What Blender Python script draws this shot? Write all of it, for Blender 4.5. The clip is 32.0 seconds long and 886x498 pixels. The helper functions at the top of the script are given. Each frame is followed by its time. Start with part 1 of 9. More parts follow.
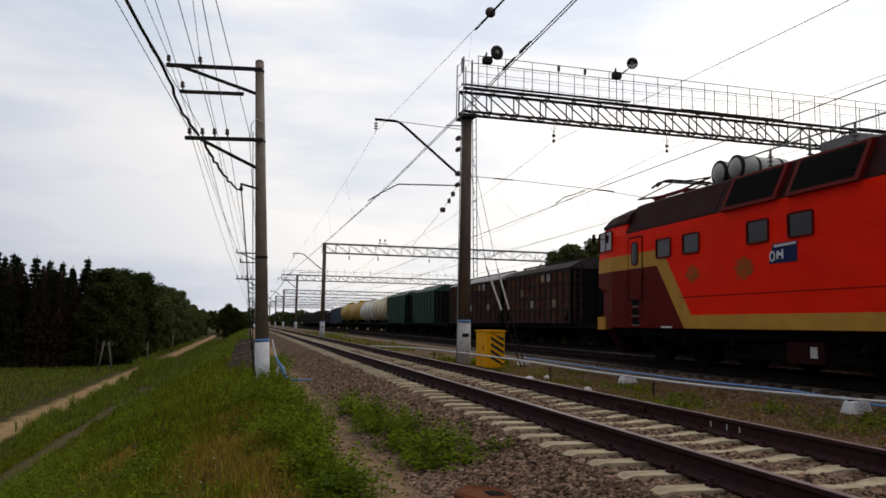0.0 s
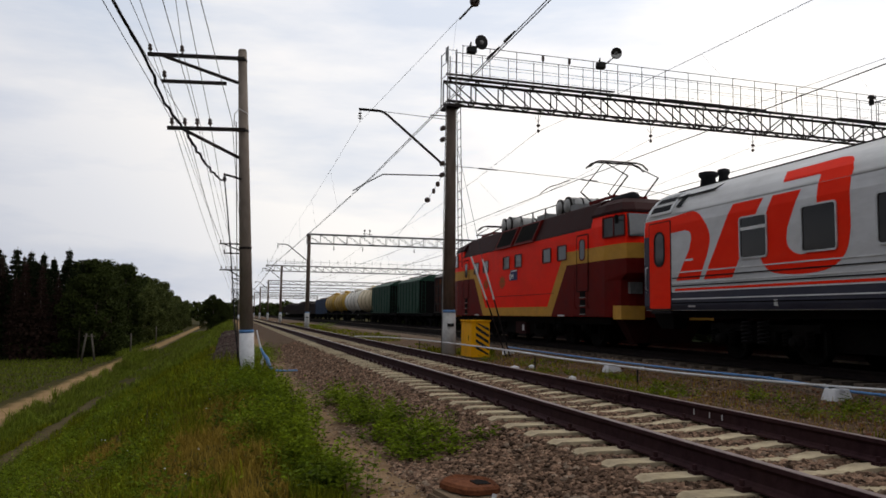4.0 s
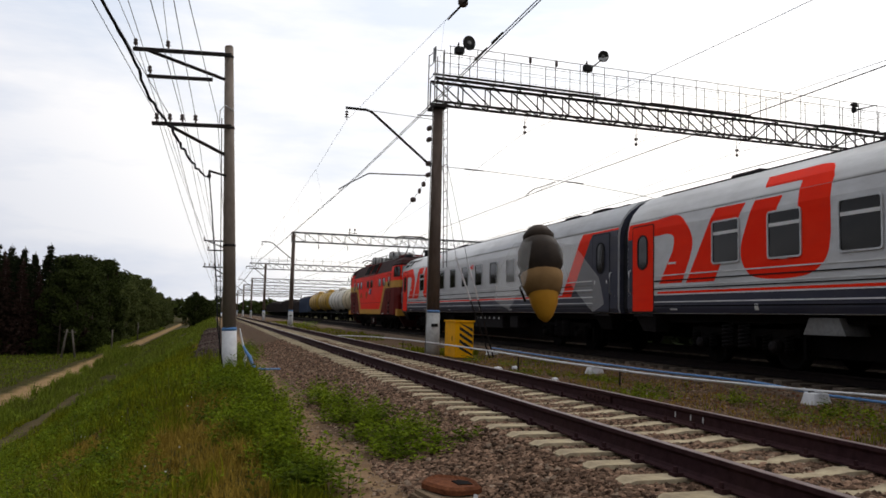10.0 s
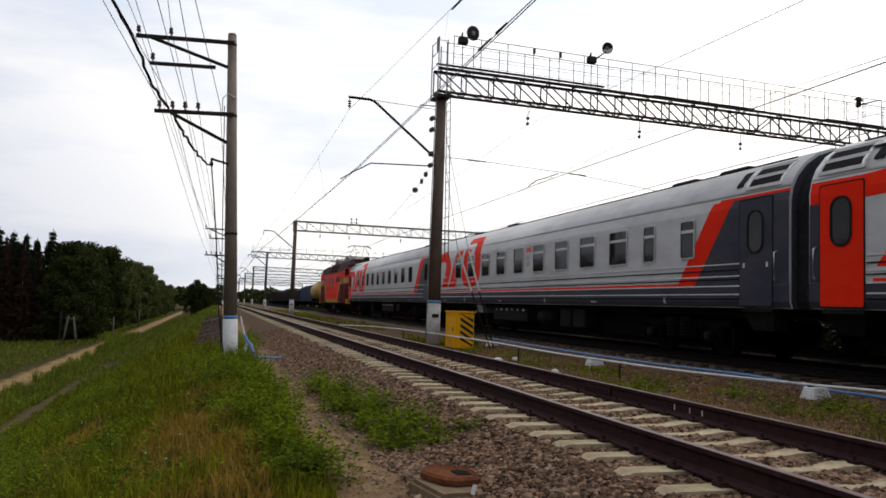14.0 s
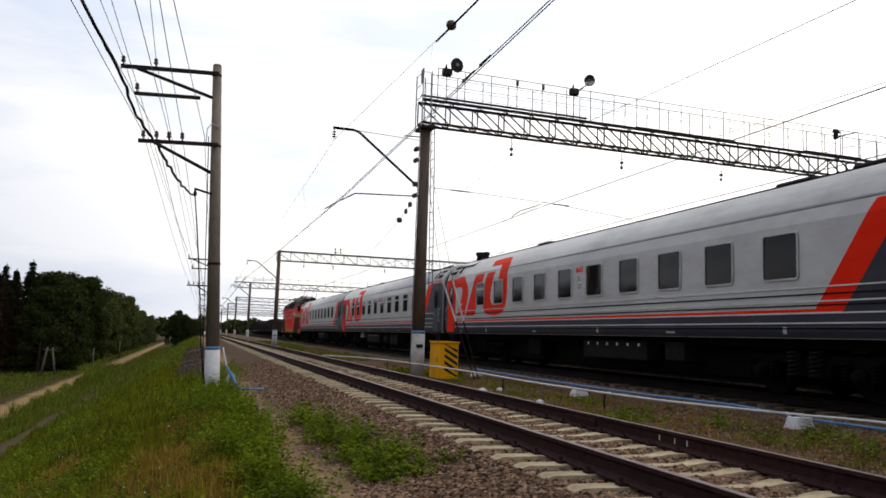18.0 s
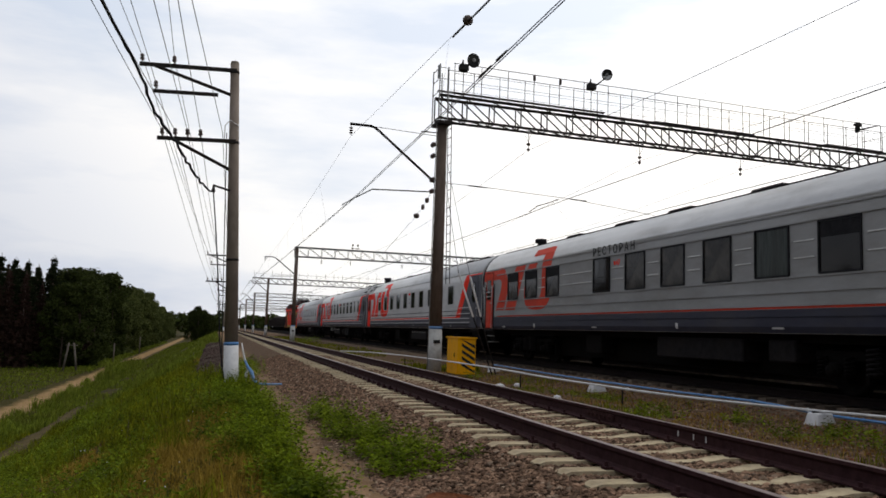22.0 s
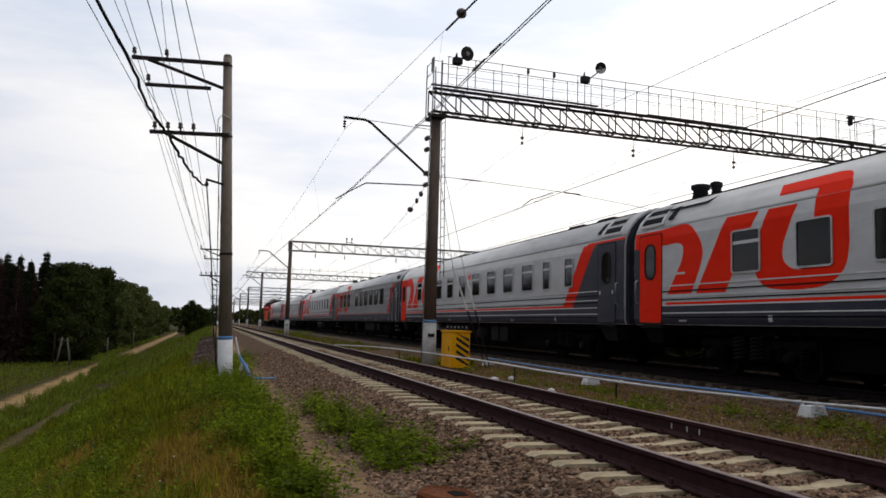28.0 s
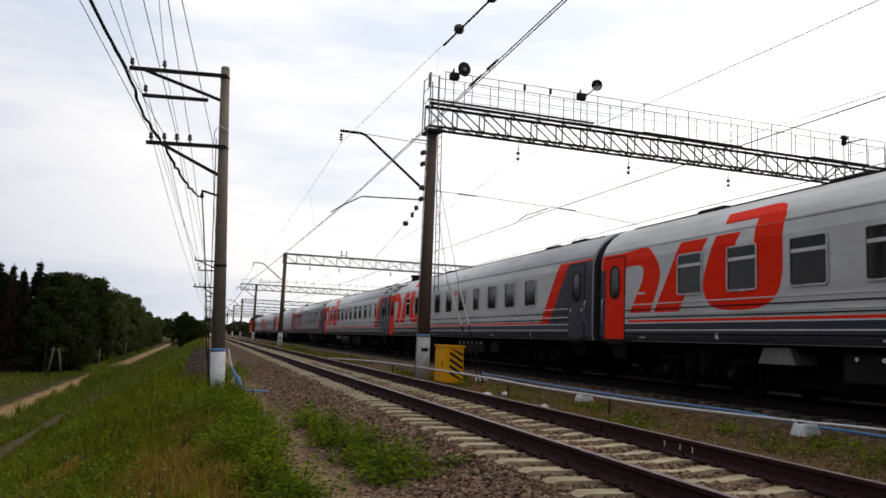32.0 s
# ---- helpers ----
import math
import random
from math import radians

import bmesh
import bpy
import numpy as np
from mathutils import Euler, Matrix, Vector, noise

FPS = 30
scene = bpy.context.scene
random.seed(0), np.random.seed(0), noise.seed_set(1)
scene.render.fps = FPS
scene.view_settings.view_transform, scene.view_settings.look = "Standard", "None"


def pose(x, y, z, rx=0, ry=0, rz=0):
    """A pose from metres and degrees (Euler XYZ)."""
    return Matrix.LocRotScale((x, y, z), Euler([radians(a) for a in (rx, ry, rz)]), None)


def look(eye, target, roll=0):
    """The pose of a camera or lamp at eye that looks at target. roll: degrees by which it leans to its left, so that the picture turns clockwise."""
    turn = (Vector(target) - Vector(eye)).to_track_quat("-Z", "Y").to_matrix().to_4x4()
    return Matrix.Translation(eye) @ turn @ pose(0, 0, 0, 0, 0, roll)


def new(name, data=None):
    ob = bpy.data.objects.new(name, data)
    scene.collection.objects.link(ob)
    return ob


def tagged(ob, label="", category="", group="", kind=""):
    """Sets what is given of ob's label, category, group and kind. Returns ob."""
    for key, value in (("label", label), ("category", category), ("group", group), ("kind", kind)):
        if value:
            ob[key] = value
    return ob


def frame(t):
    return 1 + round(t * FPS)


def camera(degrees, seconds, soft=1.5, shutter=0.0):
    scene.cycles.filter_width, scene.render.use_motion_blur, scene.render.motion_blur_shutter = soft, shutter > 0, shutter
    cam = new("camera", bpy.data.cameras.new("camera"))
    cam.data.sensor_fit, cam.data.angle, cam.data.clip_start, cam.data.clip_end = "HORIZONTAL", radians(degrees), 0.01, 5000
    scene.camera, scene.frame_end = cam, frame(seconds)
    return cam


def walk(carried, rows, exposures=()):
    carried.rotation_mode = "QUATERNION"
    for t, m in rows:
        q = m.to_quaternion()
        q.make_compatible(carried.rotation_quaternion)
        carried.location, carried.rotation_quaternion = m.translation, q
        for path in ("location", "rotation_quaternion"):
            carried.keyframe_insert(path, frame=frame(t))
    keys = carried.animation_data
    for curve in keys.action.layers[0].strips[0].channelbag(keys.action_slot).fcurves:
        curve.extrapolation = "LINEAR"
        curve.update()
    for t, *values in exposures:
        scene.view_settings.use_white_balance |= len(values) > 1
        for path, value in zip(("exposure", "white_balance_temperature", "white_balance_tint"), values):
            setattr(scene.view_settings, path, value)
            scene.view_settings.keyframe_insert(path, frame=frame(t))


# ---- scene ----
# The camera stands on the embankment beside the near track; only its aim drifts (seconds, yaw, pitch, roll).
# z = 0 is the top of the rails, y runs along the tracks.
cam = camera(58.88, 32.0, soft=1.65)
EYE = 0.918
TURNS = (
    (0, -13.95, 5.56, 1.01), (0.5, -13.53, 5.45, 1.03), (1, -13.25, 5.39, 1.00),
    (1.5, -13.04, 5.21, 1.14), (2, -12.83, 4.99, 1.05), (2.5, -13.07, 4.73, 1.14),
    (3, -13.34, 4.66, 0.29), (3.5, -13.31, 5.27, 0.08), (4, -15.07, 4.86, 0.74),
    (4.5, -15.38, 4.11, 0.64), (6.5, -15.85, 4.09, 1.35), (7, -15.88, 4.25, 1.29),
    (7.5, -15.61, 4.71, 0.76), (8, -16.21, 4.82, 0.83), (8.5, -16.28, 4.93, 0.99),
    (9, -16.27, 5.04, 1.14), (9.5, -16.07, 4.89, 1.33), (10, -16.17, 4.89, 1.43),
    (10.5, -16.43, 4.71, 1.55), (11, -16.21, 4.39, 1.56), (11.5, -16.33, 4.29, 1.55),
    (12, -16.37, 4.32, 1.68), (12.5, -16.22, 4.39, 1.59), (13, -16.42, 4.36, 1.53),
    (13.5, -16.30, 4.18, 1.93), (14, -16.08, 4.20, 2.06), (14.5, -16.08, 4.18, 2.18),
    (16.5, -15.96, 4.45, 1.89), (17, -15.35, 5.47, 2.83), (17.2, -15.20, 2.02, 2.23),
    (17.5, -16.77, 2.90, 1.82), (18, -17.16, 6.43, 1.94), (18.5, -17.09, 6.21, 1.38),
    (19, -17.14, 6.28, 1.54), (19.5, -16.64, 5.87, 1.93), (20, -16.43, 5.97, 1.91),
    (20.5, -16.31, 5.91, 1.90), (21, -16.18, 6.04, 2.00), (21.5, -16.14, 5.96, 2.01),
    (22, -15.92, 6.07, 1.94), (22.5, -16.09, 5.98, 1.82), (23, -16.40, 5.92, 2.32),
    (23.5, -16.34, 6.27, 1.92), (24, -16.21, 6.22, 1.89), (24.5, -16.27, 6.14, 1.80),
    (25, -16.38, 5.99, 1.68), (25.5, -16.26, 6.03, 1.50), (27.5, -16.35, 5.69, 1.79),
    (28, -16.37, 5.62, 1.76), (28.5, -16.37, 5.71, 1.74), (29, -16.21, 5.84, 1.62),
    (29.5, -16.27, 5.98, 1.77), (30, -16.15, 5.90, 1.74), (30.5, -16.12, 6.29, 2.03),
    (31, -16.20, 6.39, 2.17), (31.5, -16.54, 6.54, 2.22), (32, -16.71, 6.68, 2.43),
)
walk(cam, [(t, pose(0, 0, EYE, 90 + p, 0, y) @ pose(0, 0, 0, 0, 0, r)) for t, y, p, r in TURNS],
     exposures=((0.0, -0.1, 6820, 12), (4.0, -0.1, 6820, 12), (7.0, 0.12, 6820, 12), (16.5, 0.12, 6820, 12), (18.0, 0.2, 6800, 12), (18.6, 0.02, 6780, 11), (32.0, 0.04, 6800, 12)))

# ---------------------------------------------------------------- light
SUN_EL, SUN_AZ = radians(48), radians(62)      # behind the cloud, over the far side of the tracks


def node(nt, kind, **sets):
    n = nt.nodes.new(kind)
    for key, value in sets.items():
        if key in n.inputs:
            n.inputs[key].default_value = value
    return n


def make_world():
    world = bpy.data.worlds.new("overcast_sky")
    scene.world = world
    world.use_nodes = True
    nt = world.node_tree
    nt.nodes.clear()
    out = nt.nodes.new("ShaderNodeOutputWorld")
    bg = nt.nodes.new("ShaderNodeBackground")
    sky = nt.nodes.new("ShaderNodeTexSky")
    sky.sky_type = "NISHITA"
    sky.sun_disc = False
    sky.sun_elevation, sky.sun_rotation = SUN_EL, SUN_AZ
    sky.air_density, sky.dust_density = 1.2, 2.0
    co = nt.nodes.new("ShaderNodeTexCoord")
    mp = nt.nodes.new("ShaderNodeMapping")
    mp.inputs["Scale"].default_value = (1.0, 1.0, 4.5)
    n1 = node(nt, "ShaderNodeTexNoise", Scale=1.5, Detail=7.0, Roughness=0.56)
    ramp = nt.nodes.new("ShaderNodeValToRGB")
    ramp.color_ramp.elements[0].position, ramp.color_ramp.elements[1].position = 0.4, 0.62
    ramp.color_ramp.elements[0].color = (0.62, 0.69, 0.8, 1)
    ramp.color_ramp.elements[1].color = (0.975, 0.965, 0.95, 1)
    # the cloud is thinner and brighter towards the hidden sun
    dot = nt.nodes.new("ShaderNodeVectorMath")
    dot.operation = "DOT_PRODUCT"
    dot.inputs[1].default_value = (math.sin(SUN_AZ) * math.cos(SUN_EL), math.cos(SUN_AZ) * math.cos(SUN_EL), math.sin(SUN_EL))
    half = nt.nodes.new("ShaderNodeMath")
    half.operation = "MULTIPLY_ADD"
    half.inputs[1].default_value, half.inputs[2].default_value = 0.5, 0.5
    glow = nt.nodes.new("ShaderNodeValToRGB")
    glow.color_ramp.elements[0].position, glow.color_ramp.elements[1].position = 0.0, 1.0
    glow.color_ramp.elements[0].color = (0.34, 0.345, 0.355, 1)
    glow.color_ramp.elements[1].color = (1.7, 1.68, 1.62, 1)
    for at, r, g, b in ((0.42, 0.46, 0.475, 0.5), (0.6, 0.7, 0.755, 0.87), (0.66, 0.87, 0.92, 1.01), (0.725, 1.12, 1.14, 1.16), (0.85, 1.32, 1.32, 1.32)):
        glow.color_ramp.elements.new(at).color = (r, g, b, 1)
    mul = nt.nodes.new("ShaderNodeVectorMath")
    mul.operation = "MULTIPLY"
    tint = nt.nodes.new("ShaderNodeVectorMath")
    tint.operation = "SCALE"
    tint.inputs["Scale"].default_value = 0.1
    mix = nt.nodes.new("ShaderNodeMix")
    mix.data_type = "RGBA"
    mix.inputs[0].default_value = 0.93
    nt.links.new(co.outputs["Generated"], mp.inputs["Vector"])
    nt.links.new(mp.outputs["Vector"], n1.inputs["Vector"])
    nt.links.new(n1.outputs["Fac"], ramp.inputs["Fac"])
    nt.links.new(co.outputs["Generated"], dot.inputs[0])
    nt.links.new(dot.outputs["Value"], half.inputs[0])
    nt.links.new(half.outputs[0], glow.inputs["Fac"])
    nt.links.new(ramp.outputs["Color"], mul.inputs[0])
    nt.links.new(glow.outputs["Color"], mul.inputs[1])
    nt.links.new(sky.outputs["Color"], tint.inputs[0])
    nt.links.new(tint.outputs["Vector"], mix.inputs[6])
    nt.links.new(mul.outputs["Vector"], mix.inputs[7])
    nt.links.new(mix.outputs[2], bg.inputs["Color"])
    bg.inputs["Strength"].default_value = 0.98
    nt.links.new(bg.outputs["Background"], out.inputs["Surface"])


make_world()
sun = new("sun", bpy.data.lights.new("sun", "SUN"))
sun.data.energy, sun.data.angle, sun.data.color = 0.3, radians(25), (1.0, 0.96, 0.9)
sun.matrix_world = look((0, 0, 60), (-60 * math.sin(SUN_AZ) / math.tan(SUN_EL), -60 * math.cos(SUN_AZ) / math.tan(SUN_EL), 0))
scene.view_settings.exposure = 0.0


# ---------------------------------------------------------------- materials
def material(name, low, high, rough=0.7, metal=0.0, scale=8.0, bump=0.15, bump_scale=40.0, dirt=None, dirt_amount=0.35,
             stretch=(1, 1, 1), vary=0.0, rough_vary=0.1, dirt_scale=1.3):
    """Two colours mixed by a fine grain, a second large-scale stain, uneven gloss and fine relief."""
    m = bpy.data.materials.new(name)
    m.use_nodes = True
    nt = m.node_tree
    b = nt.nodes["Principled BSDF"]
    co = nt.nodes.new("ShaderNodeTexCoord")
    mp = nt.nodes.new("ShaderNodeMapping")
    mp.inputs["Scale"].default_value = stretch
    nt.links.new(co.outputs["Object"], mp.inputs["Vector"])
    g = node(nt, "ShaderNodeTexNoise", Scale=scale, Detail=6.0, Roughness=0.65)
    nt.links.new(mp.outputs["Vector"], g.inputs["Vector"])
    mix = nt.nodes.new("ShaderNodeMix")
    mix.data_type = "RGBA"
    mix.inputs[6].default_value, mix.inputs[7].default_value = (*low, 1), (*high, 1)
    sharp = nt.nodes.new("ShaderNodeMapRange")
    sharp.inputs["From Min"].default_value, sharp.inputs["From Max"].default_value = 0.3, 0.7
    nt.links.new(g.outputs["Fac"], sharp.inputs["Value"])
    nt.links.new(sharp.outputs["Result"], mix.inputs[0])
    colour = mix.outputs[2]
    if dirt is not None:
        d = node(nt, "ShaderNodeTexNoise", Scale=dirt_scale, Detail=5.0, Roughness=0.7)
        nt.links.new(mp.outputs["Vector"], d.inputs["Vector"])
        r = nt.nodes.new("ShaderNodeMapRange")
        r.inputs["From Min"].default_value, r.inputs["From Max"].default_value = 0.45, 0.75
        r.inputs["To Max"].default_value = dirt_amount
        nt.links.new(d.outputs["Fac"], r.inputs["Value"])
        mx = nt.nodes.new("ShaderNodeMix")
        mx.data_type = "RGBA"
        mx.inputs[7].default_value = (*dirt, 1)
        nt.links.new(r.outputs["Result"], mx.inputs[0])
        nt.links.new(colour, mx.inputs[6])
        colour = mx.outputs[2]
    if vary:
        info = nt.nodes.new("ShaderNodeObjectInfo")
        isl = nt.nodes.new("ShaderNodeNewGeometry")
        add = nt.nodes.new("ShaderNodeMath")
        add.operation = "ADD"
        nt.links.new(info.outputs["Random"], add.inputs[0])
        nt.links.new(isl.outputs["Random Per Island"], add.inputs[1])
        fr = nt.nodes.new("ShaderNodeMath")
        fr.operation = "FRACT"
        nt.links.new(add.outputs[0], fr.inputs[0])
        r = nt.nodes.new("ShaderNodeMapRange")
        r.inputs["To Min"].default_value, r.inputs["To Max"].default_value = 1 - vary, 1 + vary
        nt.links.new(fr.outputs[0], r.inputs["Value"])
        hs = nt.nodes.new("ShaderNodeHueSaturation")
        nt.links.new(r.outputs["Result"], hs.inputs["Value"])
        nt.links.new(colour, hs.inputs["Color"])
        colour = hs.outputs["Color"]
    nt.links.new(colour, b.inputs["Base Color"])
    rr = nt.nodes.new("ShaderNodeMapRange")
    rr.inputs["To Min"].default_value, rr.inputs["To Max"].default_value = max(0.02, rough - rough_vary), min(1, rough + rough_vary)
    nt.links.new(g.outputs["Fac"], rr.inputs["Value"])
    nt.links.new(rr.outputs["Result"], b.inputs["Roughness"])
    b.inputs["Metallic"].default_value = metal
    b.inputs["Specular IOR Level"].default_value = 0.2 if rough < 0.35 else 0.08 if rough < 0.7 else 0.04
    if bump:
        f = node(nt, "ShaderNodeTexNoise", Scale=bump_scale, Detail=4.0)
        nt.links.new(mp.outputs["Vector"], f.inputs["Vector"])
        bp = nt.nodes.new("ShaderNodeBump")
        bp.inputs["Strength"].default_value, bp.inputs["Distance"].default_value = bump, 0.01
        nt.links.new(f.outputs["Fac"], bp.inputs["Height"])
        nt.links.new(bp.outputs["Normal"], b.inputs["Normal"])
    return m


DUST = (0.16, 0.13, 0.1)
M = {
    "grey_paint": material("grey_paint", (0.54, 0.54, 0.545), (0.61, 0.61, 0.61), 0.36, 0.15, 3, 0.05, 12, (0.3, 0.285, 0.265), 0.5, (1, 0.35, 1)),
    "old_grey": material("old_grey", (0.27, 0.27, 0.27), (0.33, 0.33, 0.33), 0.5, 0.1, 3, 0.08, 12, (0.19, 0.18, 0.165), 0.6, (1, 0.35, 1)),
    "roof_paint": material("roof_paint", (0.55, 0.555, 0.56), (0.63, 0.632, 0.635), 0.36, 0.2, 3, 0.05, 12, (0.27, 0.26, 0.245), 0.5, (1, 0.3, 1)),
    "slate_paint": material("slate_paint", (0.036, 0.037, 0.054), (0.052, 0.053, 0.073), 0.4, 0.0, 3, 0.05, 12, (0.1, 0.088, 0.075), 0.35, (1, 0.35, 1)),
    "car_red": material("car_red", (0.85, 0.022, 0.006), (0.92, 0.034, 0.01), 0.45, 0.0, 3, 0.04, 12, (0.5, 0.05, 0.03), 0.18, (1, 0.4, 1)),
    "faded_red": material("faded_red", (0.58, 0.055, 0.033), (0.68, 0.08, 0.048), 0.55, 0.0, 3, 0.05, 12, (0.26, 0.07, 0.05), 0.45, (1, 0.4, 1)),
    "white_line": material("white_line", (0.6, 0.6, 0.6), (0.72, 0.72, 0.71), 0.5, 0.0, 5, 0.05, 20, (0.3, 0.28, 0.26), 0.5),
    "pale_frame": material("pale_frame", (0.74, 0.74, 0.74), (0.82, 0.82, 0.81), 0.45, 0.0, 5, 0.03, 20, (0.5, 0.48, 0.45), 0.4),
    "loco_red": material("loco_red", (0.9, 0.014, 0.003), (0.96, 0.024, 0.006), 0.42, 0.0, 2.5, 0.12, 5, (0.5, 0.02, 0.01), 0.35, (1, 0.5, 1)),
    "maroon": material("maroon", (0.1, 0.006, 0.005), (0.135, 0.01, 0.008), 0.5, 0.0, 3, 0.08, 15, (0.06, 0.02, 0.016), 0.5),
    "tan": material("tan", (0.46, 0.235, 0.04), (0.56, 0.3, 0.058), 0.5, 0.0, 3, 0.06, 15, (0.3, 0.17, 0.06), 0.45),
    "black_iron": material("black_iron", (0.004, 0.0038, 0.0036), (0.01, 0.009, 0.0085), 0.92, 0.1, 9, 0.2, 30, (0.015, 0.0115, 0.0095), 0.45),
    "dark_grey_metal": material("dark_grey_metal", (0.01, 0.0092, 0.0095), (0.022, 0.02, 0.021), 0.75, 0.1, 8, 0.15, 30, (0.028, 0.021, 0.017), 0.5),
    "bright_metal": material("bright_metal", (0.45, 0.45, 0.45), (0.6, 0.6, 0.6), 0.4, 0.6, 12, 0.1, 40, (0.25, 0.23, 0.2), 0.4),
    "rubber": material("rubber", (0.012, 0.012, 0.014), (0.025, 0.025, 0.028), 0.8, 0.0, 12, 0.1, 30, (0.05, 0.05, 0.05), 0.4),
    "glass": material("glass", (0.004, 0.003, 0.0025), (0.012, 0.0095, 0.008), 0.06, 0.0, 1.6, 0.0, 5, (0.02, 0.018, 0.016), 0.6, (1, 0.6, 1.2), rough_vary=0.03, dirt_scale=2.2),
    "curtained_pane": material("curtained_pane", (0.012, 0.018, 0.016), (0.05, 0.062, 0.054), 0.1, 0.0, 7, 0.0, 5, (0.014, 0.012, 0.01), 0.8, (1, 2.5, 0.25), dirt_scale=1.2),
    # pale blotches: reflections and lighter interior put into the pane colour
    "blotched_pane": material("blotched_pane", (0.01, 0.008, 0.007), (0.03, 0.026, 0.021), 0.1, 0.0, 3, 0.0, 5, (0.1, 0.09, 0.075), 0.8, dirt_scale=1.1),
    "notice_grey": material("notice_grey", (0.24, 0.24, 0.25), (0.34, 0.34, 0.35), 0.5, 0.0, 30, 0.02, 20, (0.4, 0.4, 0.4), 0.6, dirt_scale=25),
    "rail_steel": material("rail_steel", (0.024, 0.0105, 0.012), (0.05, 0.024, 0.026), 0.75, 0.0, 12, 0.25, 45, (0.06, 0.03, 0.024), 0.5),
    # rails under the trains, near black: the shade there is put into the colour
    "shaded_steel": material("shaded_steel", (0.008, 0.006, 0.006), (0.018, 0.013, 0.012), 0.8, 0.0, 12, 0.2, 45, (0.026, 0.018, 0.014), 0.5),
    "roof_maroon": material("roof_maroon", (0.022, 0.006, 0.006), (0.036, 0.01, 0.01), 0.6, 0.0, 3, 0.08, 15, (0.03, 0.018, 0.016), 0.5),
    "dull_head": material("dull_head", (0.13, 0.095, 0.09), (0.23, 0.18, 0.17), 0.4, 0.6, 6, 0.12, 60, (0.12, 0.085, 0.075), 0.5),
    "sleeper": material("sleeper", (0.31, 0.25, 0.155), (0.5, 0.42, 0.285), 0.9, 0.0, 9, 0.5, 35, (0.16, 0.12, 0.085), 0.75, vary=0.2, dirt_scale=3.0),
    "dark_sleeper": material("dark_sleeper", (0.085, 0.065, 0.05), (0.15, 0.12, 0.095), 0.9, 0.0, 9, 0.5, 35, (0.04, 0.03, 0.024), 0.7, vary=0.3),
    "stone": material("stone", (0.052, 0.029, 0.0195), (0.245, 0.157, 0.105), 0.9, 0.0, 14, 0.5, 60, (0.11, 0.062, 0.038), 0.5, vary=0.8, dirt_scale=4),
    "dark_stone": material("dark_stone", (0.035, 0.023, 0.02), (0.1, 0.07, 0.06), 0.95, 0.0, 14, 0.4, 60, (0.05, 0.035, 0.03), 0.5, vary=0.35, dirt_scale=4),
    "pale_stone": material("pale_stone", (0.165, 0.115, 0.08), (0.31, 0.235, 0.17), 0.9, 0.0, 14, 0.5, 60, (0.13, 0.09, 0.07), 0.5, vary=0.4, dirt_scale=4),
    "concrete": material("concrete", (0.18, 0.145, 0.117), (0.285, 0.235, 0.194), 0.9, 0.0, 5, 0.4, 45, (0.12, 0.095, 0.078), 0.6, (1, 1, 0.35)),
    "mast_concrete": material("mast_concrete", (0.09, 0.066, 0.053), (0.175, 0.134, 0.11), 0.9, 0.0, 5, 0.4, 45, (0.075, 0.054, 0.042), 0.6, (1, 1, 0.3)),
    "whitewash": material("whitewash", (0.55, 0.55, 0.56), (0.72, 0.72, 0.72), 0.85, 0.0, 6, 0.3, 40, (0.38, 0.35, 0.31), 0.55),
    "grey_wash": material("grey_wash", (0.36, 0.36, 0.35), (0.52, 0.52, 0.5), 0.9, 0.0, 6, 0.3, 40, (0.2, 0.18, 0.155), 0.65),
    "pale_tank": material("pale_tank", (0.33, 0.33, 0.32), (0.43, 0.43, 0.41), 0.5, 0.1, 4, 0.1, 30, (0.25, 0.22, 0.19), 0.5),
    "blue_paint": material("blue_paint", (0.08, 0.2, 0.42), (0.13, 0.28, 0.52), 0.5, 0.0, 6, 0.1, 30, (0.25, 0.25, 0.28), 0.4),
    "dark_steel": material("dark_steel", (0.014, 0.013, 0.0125), (0.036, 0.033, 0.031), 0.7, 0.4, 10, 0.15, 40, (0.06, 0.042, 0.033), 0.4),
    "grey_steel": material("grey_steel", (0.17, 0.17, 0.165), (0.27, 0.27, 0.265), 0.55, 0.5, 10, 0.15, 40, (0.12, 0.09, 0.07), 0.4),
    "wire": material("wire", (0.04, 0.04, 0.04), (0.07, 0.07, 0.07), 0.6, 0.4, 10, 0.0, 10),
    "porcelain": material("porcelain", (0.05, 0.035, 0.03), (0.09, 0.06, 0.05), 0.3, 0.0, 10, 0.05, 30, (0.1, 0.09, 0.08), 0.3),
    "yellow_paint": material("yellow_paint", (0.78, 0.35, 0.004), (0.86, 0.41, 0.008), 0.55, 0.0, 4, 0.15, 30, (0.3, 0.17, 0.04), 0.45),
    "black_paint": material("black_paint", (0.012, 0.012, 0.012), (0.03, 0.03, 0.03), 0.6, 0.0, 8, 0.1, 30, (0.08, 0.07, 0.05), 0.4),
    "rust": material("rust", (0.085, 0.03, 0.015), (0.2, 0.074, 0.035), 0.95, 0.0, 22, 0.8, 70, (0.035, 0.016, 0.011), 0.7, dirt_scale=7),
    "brown_wagon": material("brown_wagon", (0.045, 0.015, 0.011), (0.085, 0.03, 0.02), 0.75, 0.0, 4, 0.2, 30, (0.13, 0.09, 0.07), 0.5, vary=0.3),
    "dark_wagon": material("dark_wagon", (0.025, 0.02, 0.02), (0.05, 0.04, 0.038), 0.8, 0.0, 4, 0.2, 30, (0.08, 0.06, 0.05), 0.5),
